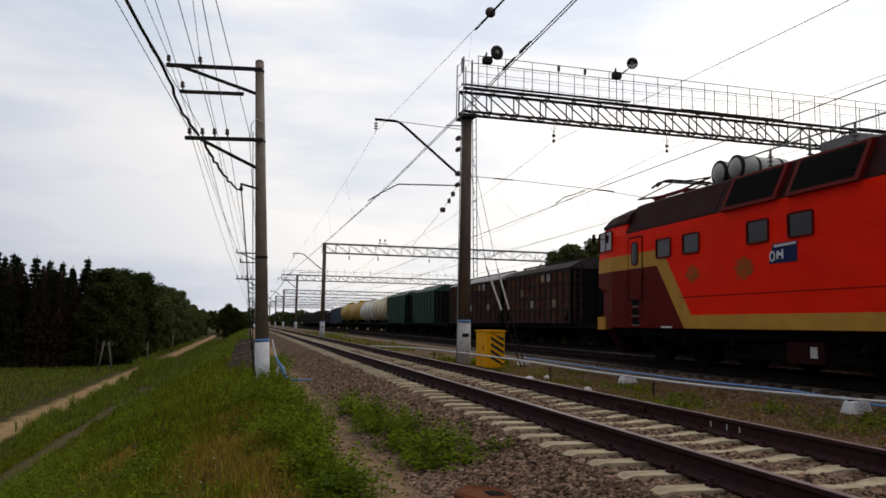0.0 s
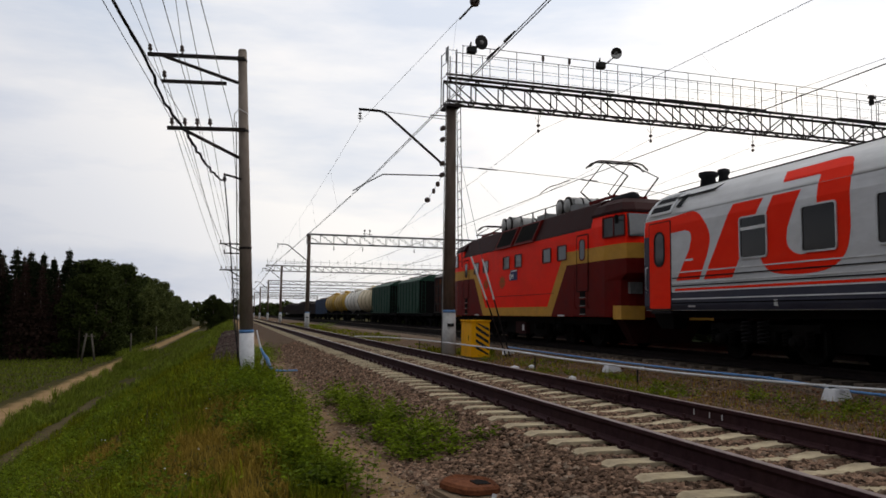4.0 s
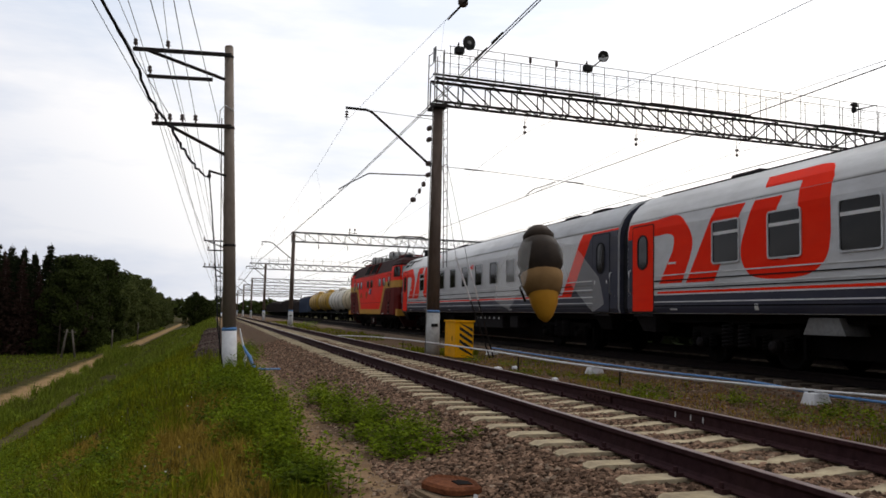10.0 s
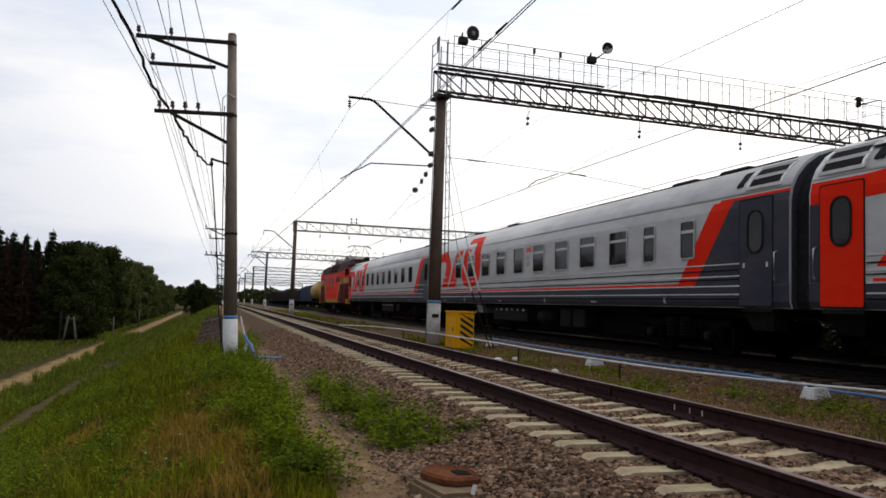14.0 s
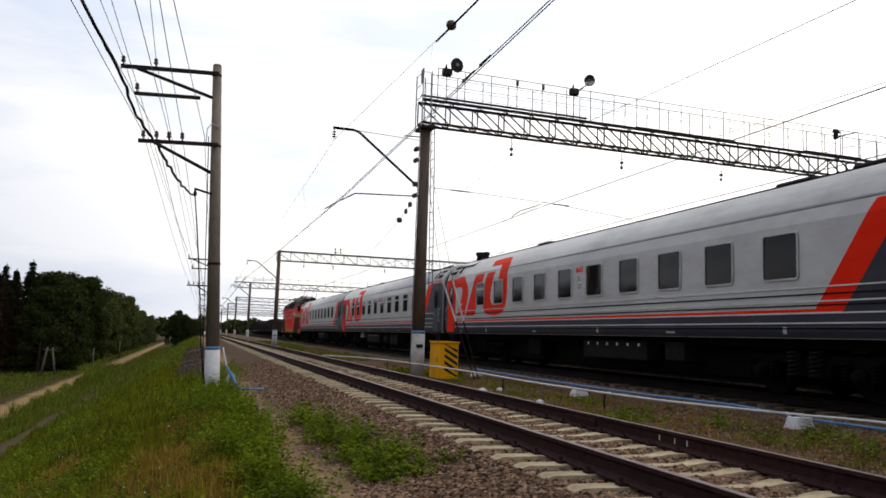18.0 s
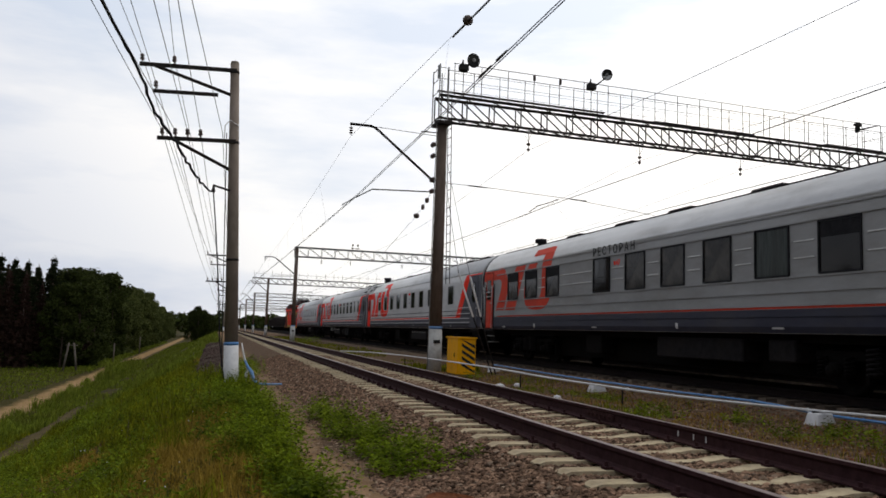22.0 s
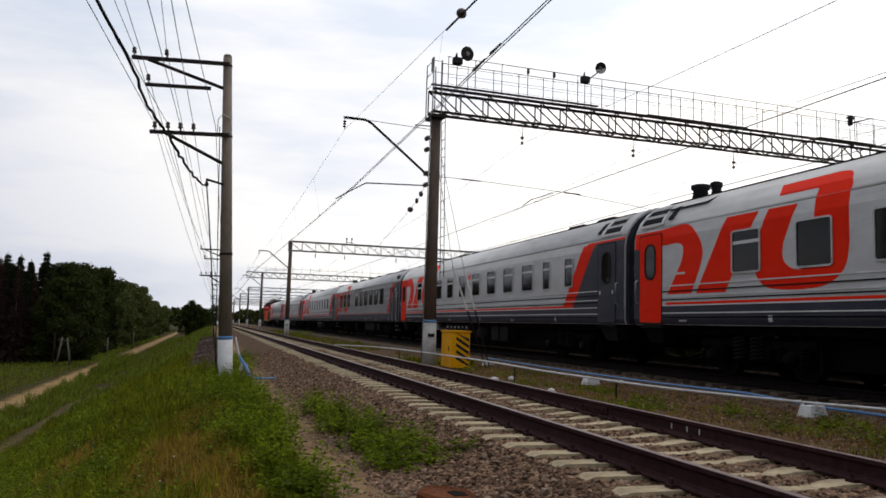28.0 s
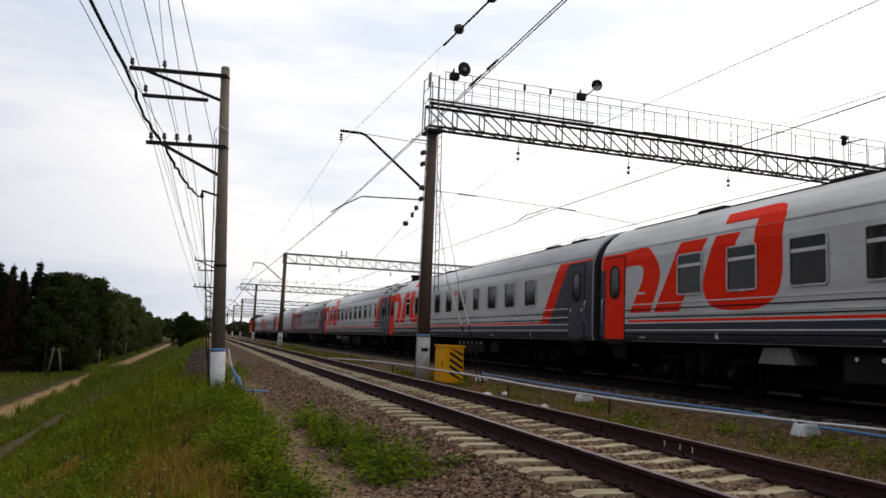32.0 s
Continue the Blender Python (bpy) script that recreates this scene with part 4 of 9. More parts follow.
def overhead_line(name, xs, zc, ms, zm, y0=-34.0, label="", first_sag=0.62, slim=1.0, twin=False, sink=0.0, sag=0.62):
    """Contact wire, messenger wire above it and droppers between, span by span."""
    t = thing(name, label or "overhead contact line of copper wire with droppers", "overhead wire", "overhead lines")
    stops = (y0, GY, 75.2, 125, 178, 226, 282)
    lower, upper, thick = [], [], []
    for k, (a, b) in enumerate(zip(stops, stops[1:])):
        xa, xb = xs[min(k, len(xs) - 1)], xs[min(k + 1, len(xs) - 1)]
        ma, mb = ms[min(k, len(ms) - 1)], ms[min(k + 1, len(ms) - 1)]
        r = (0.0095 * slim if k < 2 else 0.0095) + 0.0026 * max(0, k - 1)
        dip = first_sag if k == 0 else sag
        lower += sagging((xa, a, zc), (xb, b, zc), 0.05, 14)[:-1]
        upper += sagging((ma, a, zm - (sink if k > 1 else 0)), (mb, b, zm - (sink if k > 0 else 0)), dip, 14)[:-1]
        thick += [r] * 14
        for i in range(1, 6):
            q = i / 6
            x, y = xa + (xb - xa) * q, a + (b - a) * q
            bm3 = B()
            rod(bm3, (x, y, zc), (ma + (mb - ma) * q, y, zm - sink * (0 if k == 0 else q if k == 1 else 1) - 4 * dip * q * (1 - q)), 0.002 + 0.0016 * k, seg=4)
            part("dropper", bm3, "wire", t)
    lines = [("contact_wire", lower), ("messenger_wire", upper)]
    if twin:
        lines.append(("contact_wire", [p + Vector((0.05, 0, 0)) for p in lower]))
    for name, line in lines:
        bm = B()
        path_tube(bm, line, [w * (1.4 if name == "contact_wire" else 0.75) for w in thick], 5)
        part(name, bm, "wire", t)
    return t


overhead_line("overhead_wire", (3.95, 4.5, 3.85, 4.3), 5.62, (7.2, 4.04, 4.1, 4.2), 7.46, first_sag=0.2, slim=0.72, twin=True, sink=0.4, sag=0.3)
overhead_line("overhead_wire", (12.1, 12.1, 12.4, 12.1), 5.93, (11.6, 10.49, 12.2, 12.0), 7.58)
overhead_line("overhead_wire", (16.4, 16.4, 17.0, 17.4), 5.95, (15.2, 15.02, 16.0, 17.0), 7.62)
overhead_line("overhead_wire", (21.0, 21.0, 21.5), 5.95, (19.6, 19.44, 20.5), 7.62)


def bent_points(*knots):
    """Straight pieces between (x, z) knots, cut fine."""
    out = []
    for (xa, za), (xb, zb) in zip(knots, knots[1:]):
        out += [(xa + (xb - xa) * k / 4, za + (zb - za) * k / 4) for k in range(4)]
    return out + [knots[-1]]


def wire_fittings():
    """Clamps, section insulators and feeder jumpers seen against the sky."""
    t = thing("wire_insulator", "dark string insulator in the messenger wire", "insulator", "wire insulators")
    for y in (14.9, 13.2):
        bm = B()
        lathe(bm, ((0.02, -0.07), (0.09, -0.06), (0.115, 0.0), (0.09, 0.06), (0.02, 0.07)), 10, "y", at=(4.04 + (26.1 - y) * 0.0515, y, 7.39 - (26.1 - y) * 0.005))
        part("disc", bm, "porcelain", t)
    bm = B()
    rod(bm, (4.57, 15.8, 7.3), (4.73, 12.6, 7.29), 0.022, seg=6)
    part("core", bm, "dark_steel", t)
    t = thing("wire_clamp", "dark splice sleeve on the contact wire", "clamp", "wire insulators")
    bm = B()
    for ya, yb in ((13.3, 12.65), (12.35, 11.85)):
        rod(bm, (4.5 - (26.1 - ya) * 0.0092, ya, 5.6), (4.5 - (26.1 - yb) * 0.0092, yb, 5.6), 0.03, 0.02, 6)
    part("sleeve", bm, "wire", t)
    t = thing("cross_span_wire", "thin wire from the mast across the tracks with insulators", "wire")
    bm = B()
    line = bent_points((7.3, 6.14), (9.0, 6.1), (12.3, 5.945), (15.3, 5.64), (21.0, 4.9))
    path_tube(bm, [(x, GY, z) for x, z in line], 0.011, 5)
    for x0, x1, z in ((8.3, 9.0, 6.105), (12.25, 12.9, 5.93)):
        rod(bm, (x0, GY, z + 0.01), (x1, GY, z - 0.01), 0.026, 0.02, 6)
    part("strand", bm, "wire", t)
    t = thing("feeder_jumper", "loose curved jumper wire beside the contact line", "wire")
    bm = B()
    path_tube(bm, [(11.01, 27.05, 5.5), (11.35, 27.05, 5.76), (11.76, 27.05, 5.9), (12.2, 27.05, 6.09)], 0.02)
    part("strand", bm, "wire", t)


wire_fittings()


# ---------------------------------------------------------------- things between the tracks
def relay_box():
    t = thing("relay_box", "yellow trackside cabinet with black diagonal warning stripes beside the mast", "cabinet", at=(7.3, 23.55, -0.45))
    bm = B()
    box(bm, 0, 0.6, 0, 1.15, 0.08, 1.2)
    bmesh.ops.bevel(bm, geom=bm.edges[:], offset=0.02, segments=1, affect="EDGES")
    part("body", bm, "yellow_paint", t, "yellow painted sheet steel body")
    bm = B()
    box(bm, -0.03, 0.63, -0.03, 1.18, 1.2, 1.25)
    part("lid", bm, "yellow_paint", t)
    bm = B()
    box(bm, 0.05, 0.55, 0.05, 1.1, -0.1, 0.08)
    part("plinth", bm, "concrete", t)
    for i in range(5):
        z = 0.3 + i * 0.2
        bm = B()
        pts = [(0.14, z + 0.16), (0.14, z + 0.06), (0.57, z - 0.2), (0.57, z - 0.1)]
        pts = [(x, max(0.14, min(1.17, zz))) for x, zz in pts]
        v = [bm.verts.new((x, -0.004, zz)) for x, zz in pts] + [bm.verts.new((x, 0.0, zz)) for x, zz in pts]
        for q in ((0, 1, 2, 3), (7, 6, 5, 4), (0, 4, 5, 1), (1, 5, 6, 2), (2, 6, 7, 3), (3, 7, 4, 0)):
            bm.faces.new([v[k] for k in q])
        part("stripe", bm, "black_paint", t, "black diagonal stripe")
    bm = B()
    rod(bm, (-0.015, 0.3, 0.6), (-0.015, 0.3, 0.75), 0.012, seg=6)
    part("handle", bm, "dark_steel", t)
    return t


relay_box()


def bent_line(knots, step=0.4):
    """A smooth line through (x, y, z) knots that run along the track."""
    ys = [k[1] for k in knots]
    n = max(2, int((max(ys) - min(ys)) / step))
    s = np.linspace(0, len(knots) - 1, n)
    out = []
    for v in s:
        i = min(int(v), len(knots) - 2)
        k = v - i
        p0, p1, p2, p3 = (Vector(knots[max(0, min(len(knots) - 1, j))]) for j in (i - 1, i, i + 1, i + 2))
        out.append(0.5 * ((2 * p1) + (p2 - p0) * k + (2 * p0 - 5 * p1 + 4 * p2 - p3) * k * k + (3 * p1 - p0 - 3 * p2 + p3) * k ** 3))
    return out


def pipes():
    for name, r, mat, label, knots in (
            ("white_pipe", 0.022, "whitewash", "long white pipe carried on stakes and a block",
             ((9.6, 2, 0.02), (9.6, 5.5, -0.02), (9.52, 9.2, -0.09), (9.6, 10.72, -0.15), (9.08, 11.4, -0.13), (8.55, 12.2, -0.11), (8.11, 13.2, -0.09), (7.73, 14.9, -0.06),
              (7.42, 16.9, -0.03), (7.28, 20.4, 0.01), (7.06, 25.4, 0.02), (6.9, 29.6, 0.0), (6.85, 36, -0.1), (6.8, 44, -0.3))),
            ("blue_pipe", 0.024, "blue_paint", "long faded blue pipe beside the white pipe",
             ((10.2, 2, -0.25), (10.2, 6, -0.25), (10.1, 9.8, -0.25), (9.9, 10.4, -0.235), (9.8, 11.0, -0.22), (9.83, 12.6, -0.175), (9.72, 13.9, -0.175), (9.53, 15.5, -0.18),
              (9.38, 18.1, -0.17), (9.33, 21.2, -0.16), (9.43, 26.1, -0.14)))):
        t = thing(name, label, "pipe")
        bm = B()
        pts = bent_line(knots)
        path_tube(bm, pts, r, 10)
        tube = part("tube", bm, mat, t)
        for i in (len(pts) // 4, len(pts) // 2):
            bm = B()
            rod(bm, pts[i].lerp(pts[i + 1], 0.2), pts[i].lerp(pts[i + 1], 0.5), r + 0.01, seg=10)
            part("coupling", bm, mat, tube)
    for x, y in ((9.4, 26.0), (9.15, 17.8), (9.62, 10.85), (9.6, 4.3)):
        t = thing("pipe_block", "whitewashed concrete block under the pipes", "concrete block", "blocks under the pipes", (x, y, -0.43))
        bm = B()
        w, d, hh = 0.21, 0.17, (0.19 if y > 15 else 0.25)
        lo = [bm.verts.new(p) for p in ((-w, -d, 0), (w, -d, 0), (w, d, 0), (-w, d, 0))]
        hi = [bm.verts.new(p) for p in ((-w * 0.72, -d * 0.7, hh), (w * 0.72, -d * 0.7, hh), (w * 0.72, d * 0.7, hh), (-w * 0.72, d * 0.7, hh))]
        bm.faces.new(lo[::-1])
        bm.faces.new(hi)
        for i in range(4):
            j = (i + 1) % 4
            bm.faces.new((lo[i], lo[j], hi[j], hi[i]))
        bmesh.ops.bevel(bm, geom=bm.edges[:], offset=0.02, segments=1, affect="EDGES")
        part("body", bm, "whitewash", t)
        bm = B()
        box(bm, -0.14, 0.14, -0.03, 0.03, hh - 0.005, hh + 0.02)
        part("saddle", bm, "dark_steel", t)
    for x, y, top in ((7.36, 18.4, -0.012), (7.86, 14.2, -0.065), (6.93, 29.0, 0.0)):
        t = thing("pipe_stake", "short dark stake holding up the white pipe", "stake", "stakes under the pipe", (x, y, -0.45))
        bm = B()
        rod(bm, (0, 0, 0), (0, 0, top + 0.42), 0.018, seg=6)
        part("stake", bm, "dark_steel", t)
    t = thing("guy_struts", "two thin white guy rods running from the mast to the ground", "guy wire")
    for low, a, b, top in (((8.81, 24.5, -0.45), (8.09, 24.5, 1.46), (7.55, 24.5, 2.86), (7.35, 26.0, 6.6)), ((8.94, 24.5, -0.45), (8.35, 24.5, 1.48), (7.94, 24.5, 2.79), (7.45, 26.0, 6.9))):
        bm = B()
        rod(bm, a, b, 0.03, seg=6)
        part("sleeve", bm, "whitewash", t, "white sheathed rod")
        bm = B()
        rod(bm, b, top, 0.009, seg=5)
        part("stay", bm, "wire", t, "thin steel stay")
        bm = B()
        rod(bm, low, a, 0.024, seg=6)
        part("anchor_rod", bm, "dark_steel", t, "dark anchor rod")
    # white stones and a scrap beside the rails
    for x, y, s in ((7.1, 15.6, 0.09), (6.9, 18.6, 0.13), (7.6, 19.2, 0.1), (6.55, 7.4, 0.06)):
        bm = B()
        bmesh.ops.create_icosphere(bm, subdivisions=1, radius=s)
        for v in bm.verts:
            v.co *= 1 + 0.3 * noise.noise(v.co * 9 + Vector((x, y, 0)))
            v.co.z *= 0.6
        ob = part("white_stone", bm, "whitewash", at=(x, y, -0.4 + s * 0.3))
        tagged(ob, "small pale stone lying between the tracks", "stone", "pale stones")


pipes()


def rusty_plate():
    t = thing("rusted_cover", "rusted iron hatch lying on a soiled concrete slab in gravel", "manhole cover", at=pose(1.84, 5.95, -0.41, 4, 3, 18))
    bm = B()
    ring = [(0.235 + 0.012 * math.sin(k * 1.3) + 0.006 * math.sin(k * 3.1), 2 * math.pi * k / 24) for k in range(24)]
    low = [bm.verts.new((c * math.cos(a), c * 0.92 * math.sin(a), 0.0)) for c, a in ring]
    mid = [bm.verts.new((c * math.cos(a), c * 0.92 * math.sin(a), 0.035)) for c, a in ring]
    rim = [bm.verts.new((c * 0.9 * math.cos(a), c * 0.83 * math.sin(a), 0.055)) for c, a in ring]
    well = [bm.verts.new((c * 0.8 * math.cos(a), c * 0.72 * math.sin(a), 0.038)) for c, a in ring]
    for r0, r1 in ((low, mid), (mid, rim), (rim, well)):
        for i in range(24):
            j = (i + 1) % 24
            bm.faces.new((r0[i], r0[j], r1[j], r1[i]))
    bm.faces.new(well)
    bm.faces.new(low[::-1])
    part("cover", bm, "rust", t, "rust-brown iron hatch with a raised rim")
    bm = B()
    plate_pts = [(0.02, -0.06), (0.15, -0.07), (0.17, 0.02), (0.12, 0.07), (0.03, 0.05)]
    top = [bm.verts.new((x, y, 0.044)) for x, y in plate_pts]
    bot = [bm.verts.new((x, y, 0.036)) for x, y in plate_pts]
    bm.faces.new(top)
    bm.faces.new(bot[::-1])
    for i in range(5):
        bm.faces.new((top[i], bot[i], bot[(i + 1) % 5], top[(i + 1) % 5]))
    part("hole", bm, "black_iron", t, "dark broken hole")
    bm = B()
    box(bm, -0.32, 0.1, -0.37, 0.1, -0.16, -0.012)
    bmesh.ops.bevel(bm, geom=bm.edges[:], offset=0.03, segments=2, affect="EDGES")
    M["soiled_slab"] = material("soiled_slab", (0.13, 0.09, 0.055), (0.23, 0.17, 0.115), 0.95, 0, 9, 0.5, 40, (0.09, 0.06, 0.035), 0.7, dirt_scale=4)
    part("slab", bm, "soiled_slab", t, "soiled broken concrete slab")
    bm = B()
    rod(bm, (-0.05, -0.37, -0.02), (-0.03, -0.36, 0.05), 0.018, seg=6)
    part("bolt", bm, "whitewash", t, "whitened bolt stub")


rusty_plate()


def pole_pipe():
    t = thing("blue_hose", "crumpled blue hose and pale wrapping at the foot of the pole", "hose", at=(0.46, 20.3, -0.55))
    bm = B()
    path_tube(bm, [(0.3, -0.25, 0.62), (0.38, -0.3, 0.46), (0.46, -0.36, 0.36), (0.52, -0.4, 0.18), (0.62, -0.45, 0.08), (0.9, -0.5, 0.07), (1.2, -0.5, 0.08)], [0.02, 0.035, 0.05, 0.045, 0.03, 0.025, 0.02], 8)
    part("hose", bm, "blue_paint", t, "faded blue plastic hose")
    bm = B()
    path_tube(bm, [(0.2, -0.15, 1.05), (0.24, -0.17, 0.85), (0.3, -0.22, 0.62), (0.38, -0.28, 0.42), (0.34, -0.3, 0.26), (0.36, -0.3, 0.05)], [0.012, 0.02, 0.025, 0.03, 0.05, 0.045], 8)
    part("wrapping", bm, "whitewash", t, "pale fabric wrapping")


pole_pipe()


def old_wood_poles():
    for x, y, a_frame, hh in ((-15.85, 100.0, True, 3.4), (-13.68, 121.8, False, 2.9), (-13.45, 159.3, False, 3.3)):
        t = thing("wooden_pole", "weathered grey wooden A-frame pole by the forest edge" if a_frame else "weathered grey wooden pole by the forest edge",
                  "utility pole", "old wooden poles", (x, y, -5.1))
        for dx in ((-0.75, 0.75) if a_frame else (0,)):
            bm = B()
            rod(bm, (dx, 0, 0), (dx * 0.35, 0, hh), 0.13, 0.1, 8)
            part("leg", bm, "old_wood", t)
        if a_frame:
            bm = B()
            rod(bm, (-0.65, 0, hh - 0.3), (0.65, 0, hh - 0.3), 0.05, seg=6)
            part("crossbar", bm, "old_wood", t)


old_wood_poles()


def rail_joint():
    """Fishplate with its bolts, and paint dashes, on the near side of one rail."""
    x = NEAR + 0.797
    bm = B()
    box(bm, x - 0.034, x - 0.012, 9.1, 9.85, -0.135, -0.048)
    plate_ = part("fishplate", bm, "rail_steel", near_track, "rusted fishplate at a rail joint")
    for k in range(6):
        bm = B()
        rod(bm, (x - 0.055, 9.19 + 0.114 * k, -0.09), (x - 0.03, 9.19 + 0.114 * k, -0.09), 0.02, seg=6)
        part("bolt", bm, "rail_steel", plate_)
    for y in (7.67, 7.38, 7.16):
        bm = B()
        box(bm, x - 0.013, x - 0.008, y - 0.008, y + 0.008, -0.12, -0.06)
        part("paint_mark", bm, "white_line", near_track, "white painted dash on the rail web")


rail_joint()


# ---------------------------------------------------------------- the passenger train
HALF = ((1.12, 1.5), (1.25, 1.553), (3.25, 1.553), (3.5, 1.51), (3.75, 1.4), (4.0, 1.19), (4.2, 0.9), (4.33, 0.55), (4.4, 0.0))
LENGTH = {"hooded": 26.17, "plain": 26.17, "diner": 24.54}
SHARED = {}
M["frosted"] = material("frosted", (0.1, 0.1, 0.092), (0.14, 0.14, 0.13), 0.4, 0.0, 3, 0.02, 20)


def half_width(z, table=HALF):
    for (za, xa), (zb, xb) in zip(table, table[1:]):
        if z <= zb:
            return xa + (xb - xa) * max(0.0, (z - za) / (zb - za))
    return 0.0


def shared(key, build, mat):
    """One mesh for all alike parts."""
    if key not in SHARED:
        bm = B()
        build(bm)
        SHARED[key] = mesh_of(bm, key, M[mat])
    return SHARED[key]


def patch(bm, pts, proud=0.004, table=HALF, cuts=(1.25, 3.1, 3.25, 3.38, 3.5, 3.63, 3.75, 3.88, 4.0)):
    """A painted or sheet piece laid on the side of the car: (y, z) outline, bent with the roof's curve, a few mm thick."""
    face = bm.faces.new([bm.verts.new((0, y, z)) for y, z in pts])
    zs = [z for _, z in pts]
    for z in cuts:
        if min(zs) < z < max(zs):
            bmesh.ops.bisect_plane(bm, geom=bm.verts[:] + bm.edges[:] + bm.faces[:], plane_co=(0, 0, z), plane_no=(0, 0, 1))
    bmesh.ops.triangulate(bm, faces=bm.faces[:])
    back = bmesh.ops.extrude_face_region(bm, geom=bm.faces[:])
    grown = {v for v in back["geom"] if isinstance(v, bmesh.types.BMVert)}
    for v in bm.verts:
        v.co.x = -half_width(v.co.z, table) - (proud if v in grown else -0.003)


def slab_patch(name, pts, mat, parent, label="", proud=0.004, table=HALF):
    key = name + mat + str(pts) + str(proud)
    me = shared(key, lambda bm: patch(bm, pts, proud, table), mat)
    me.name = name
    return part(name, me, None, parent, label)


def rounded(w, hgt, r, n=4):
    pts = []
    for cx, cz, a0 in ((w / 2 - r, hgt / 2 - r, 0), (-w / 2 + r, hgt / 2 - r, 90), (-w / 2 + r, -hgt / 2 + r, 180), (w / 2 - r, -hgt / 2 + r, 270)):
        for i in range(n + 1):
            a = radians(a0 + 90 * i / n)
            pts.append((cx + r * math.cos(a), cz + r * math.sin(a)))
    return pts


def frame_ring(bm, w, hgt, r, wide, deep):
    """A rounded window frame standing proud of the wall at x = 0 towards -x."""
    o, i = rounded(w, hgt, r), rounded(w - 2 * wide, hgt - 2 * wide, max(0.01, r - wide))
    n = len(o)
    loops = [[bm.verts.new((x, y, z)) for y, z in ring] for ring, x in ((o, 0.0), (o, -deep), (i, -deep), (i, 0.0))]
    for a, b in zip(loops, loops[1:]):
        for k in range(n):
            j = (k + 1) % n
            bm.faces.new((a[k], a[j], b[j], b[k]))


def plate(bm, pts, x0, x1):
    a = [bm.verts.new((x0, y, z)) for y, z in pts]
    b = [bm.verts.new((x1, y, z)) for y, z in pts]
    n = len(pts)
    for k in range(n):
        j = (k + 1) % n
        bm.faces.new((a[k], a[j], b[j], b[k]))
    bm.faces.new(a[::-1])
    bm.faces.new(b)


def window(parent, y, z, w, hgt, wall, bar=True, frame_mat="bright_metal", r=0.09, pane_mat="glass", open_top=False):
    at = Matrix.Translation((-wall, y, z))
    key = f"{w:.2f}_{hgt:.2f}_{r:.2f}"
    fr = part("window", shared("window_frame" + key + frame_mat, lambda bm: frame_ring(bm, w, hgt, r, 0.036, 0.03), frame_mat), None, parent, at=at)
    part("pane", shared("pane" + key + pane_mat, lambda bm: plate(bm, rounded(w - 0.07, hgt - 0.07, max(0.02, r - 0.03)), -0.006, 0.02), pane_mat), None, fr)
    if bar:
        part("vent_bar", shared("bar" + key, lambda bm: box(bm, -0.022, -0.002, -w / 2 + 0.05, w / 2 - 0.05, hgt * 0.17, hgt * 0.17 + 0.07), "white_line"), None, fr, "pale vent bar")
    if open_top:
        part("open_vent", shared("open" + key, lambda bm: box(bm, -0.012, -0.004, -w / 2 + 0.05, w / 2 - 0.05, hgt * 0.17, hgt / 2 - 0.05), "rubber"), None, fr, "opened top vent")
    return fr


def wheel_profile(bm, r, track=0.765):
    rod(bm, (-0.98, 0, 0), (0.98, 0, 0), 0.08, seg=10)
    for s in (-1, 1):
        prof = [(0.1, s * (track + 0.09)), (0.1, s * (track - 0.01)), (r * 0.55, s * (track + 0.03)), (r * 0.8, s * (track + 0.03)), (r * 0.86, s * (track - 0.045)),
                (r + 0.028, s * (track - 0.04)), (r + 0.028, s * (track - 0.015)), (r, s * track), (r, s * (track + 0.09)), (r * 0.86, s * (track + 0.09)), (r * 0.8, s * (track + 0.055)),
                (r * 0.55, s * (track + 0.06))]
        lathe(bm, prof if s > 0 else prof, 28, "x")
        for k in range(3):                                # lightening marks make the turning visible
            a = 2 * math.pi * k / 3
            rod(bm, (s * (track + 0.055), math.cos(a) * r * 0.45, math.sin(a) * r * 0.45), (s * (track + 0.075), math.cos(a) * r * 0.45, math.sin(a) * r * 0.45), r * 0.09, seg=8)


WHEELS = []


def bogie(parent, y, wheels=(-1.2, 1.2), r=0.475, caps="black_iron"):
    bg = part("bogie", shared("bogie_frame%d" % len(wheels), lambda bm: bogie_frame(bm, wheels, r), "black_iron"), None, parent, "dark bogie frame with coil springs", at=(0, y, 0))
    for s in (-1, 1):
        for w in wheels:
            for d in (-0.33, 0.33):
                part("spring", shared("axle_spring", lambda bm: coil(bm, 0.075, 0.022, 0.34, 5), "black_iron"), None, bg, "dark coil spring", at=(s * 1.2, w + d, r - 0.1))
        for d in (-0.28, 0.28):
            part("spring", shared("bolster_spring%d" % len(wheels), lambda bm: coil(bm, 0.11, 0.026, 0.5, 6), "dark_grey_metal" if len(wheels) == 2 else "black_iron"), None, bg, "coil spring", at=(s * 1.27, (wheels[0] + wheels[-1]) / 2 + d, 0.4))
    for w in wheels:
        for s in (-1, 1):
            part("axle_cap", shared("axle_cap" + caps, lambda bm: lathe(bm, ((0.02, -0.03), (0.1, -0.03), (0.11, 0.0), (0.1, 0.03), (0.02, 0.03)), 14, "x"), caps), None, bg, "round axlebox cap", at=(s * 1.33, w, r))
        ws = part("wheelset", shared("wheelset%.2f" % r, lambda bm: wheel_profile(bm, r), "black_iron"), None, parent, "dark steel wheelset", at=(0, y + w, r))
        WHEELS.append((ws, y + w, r))


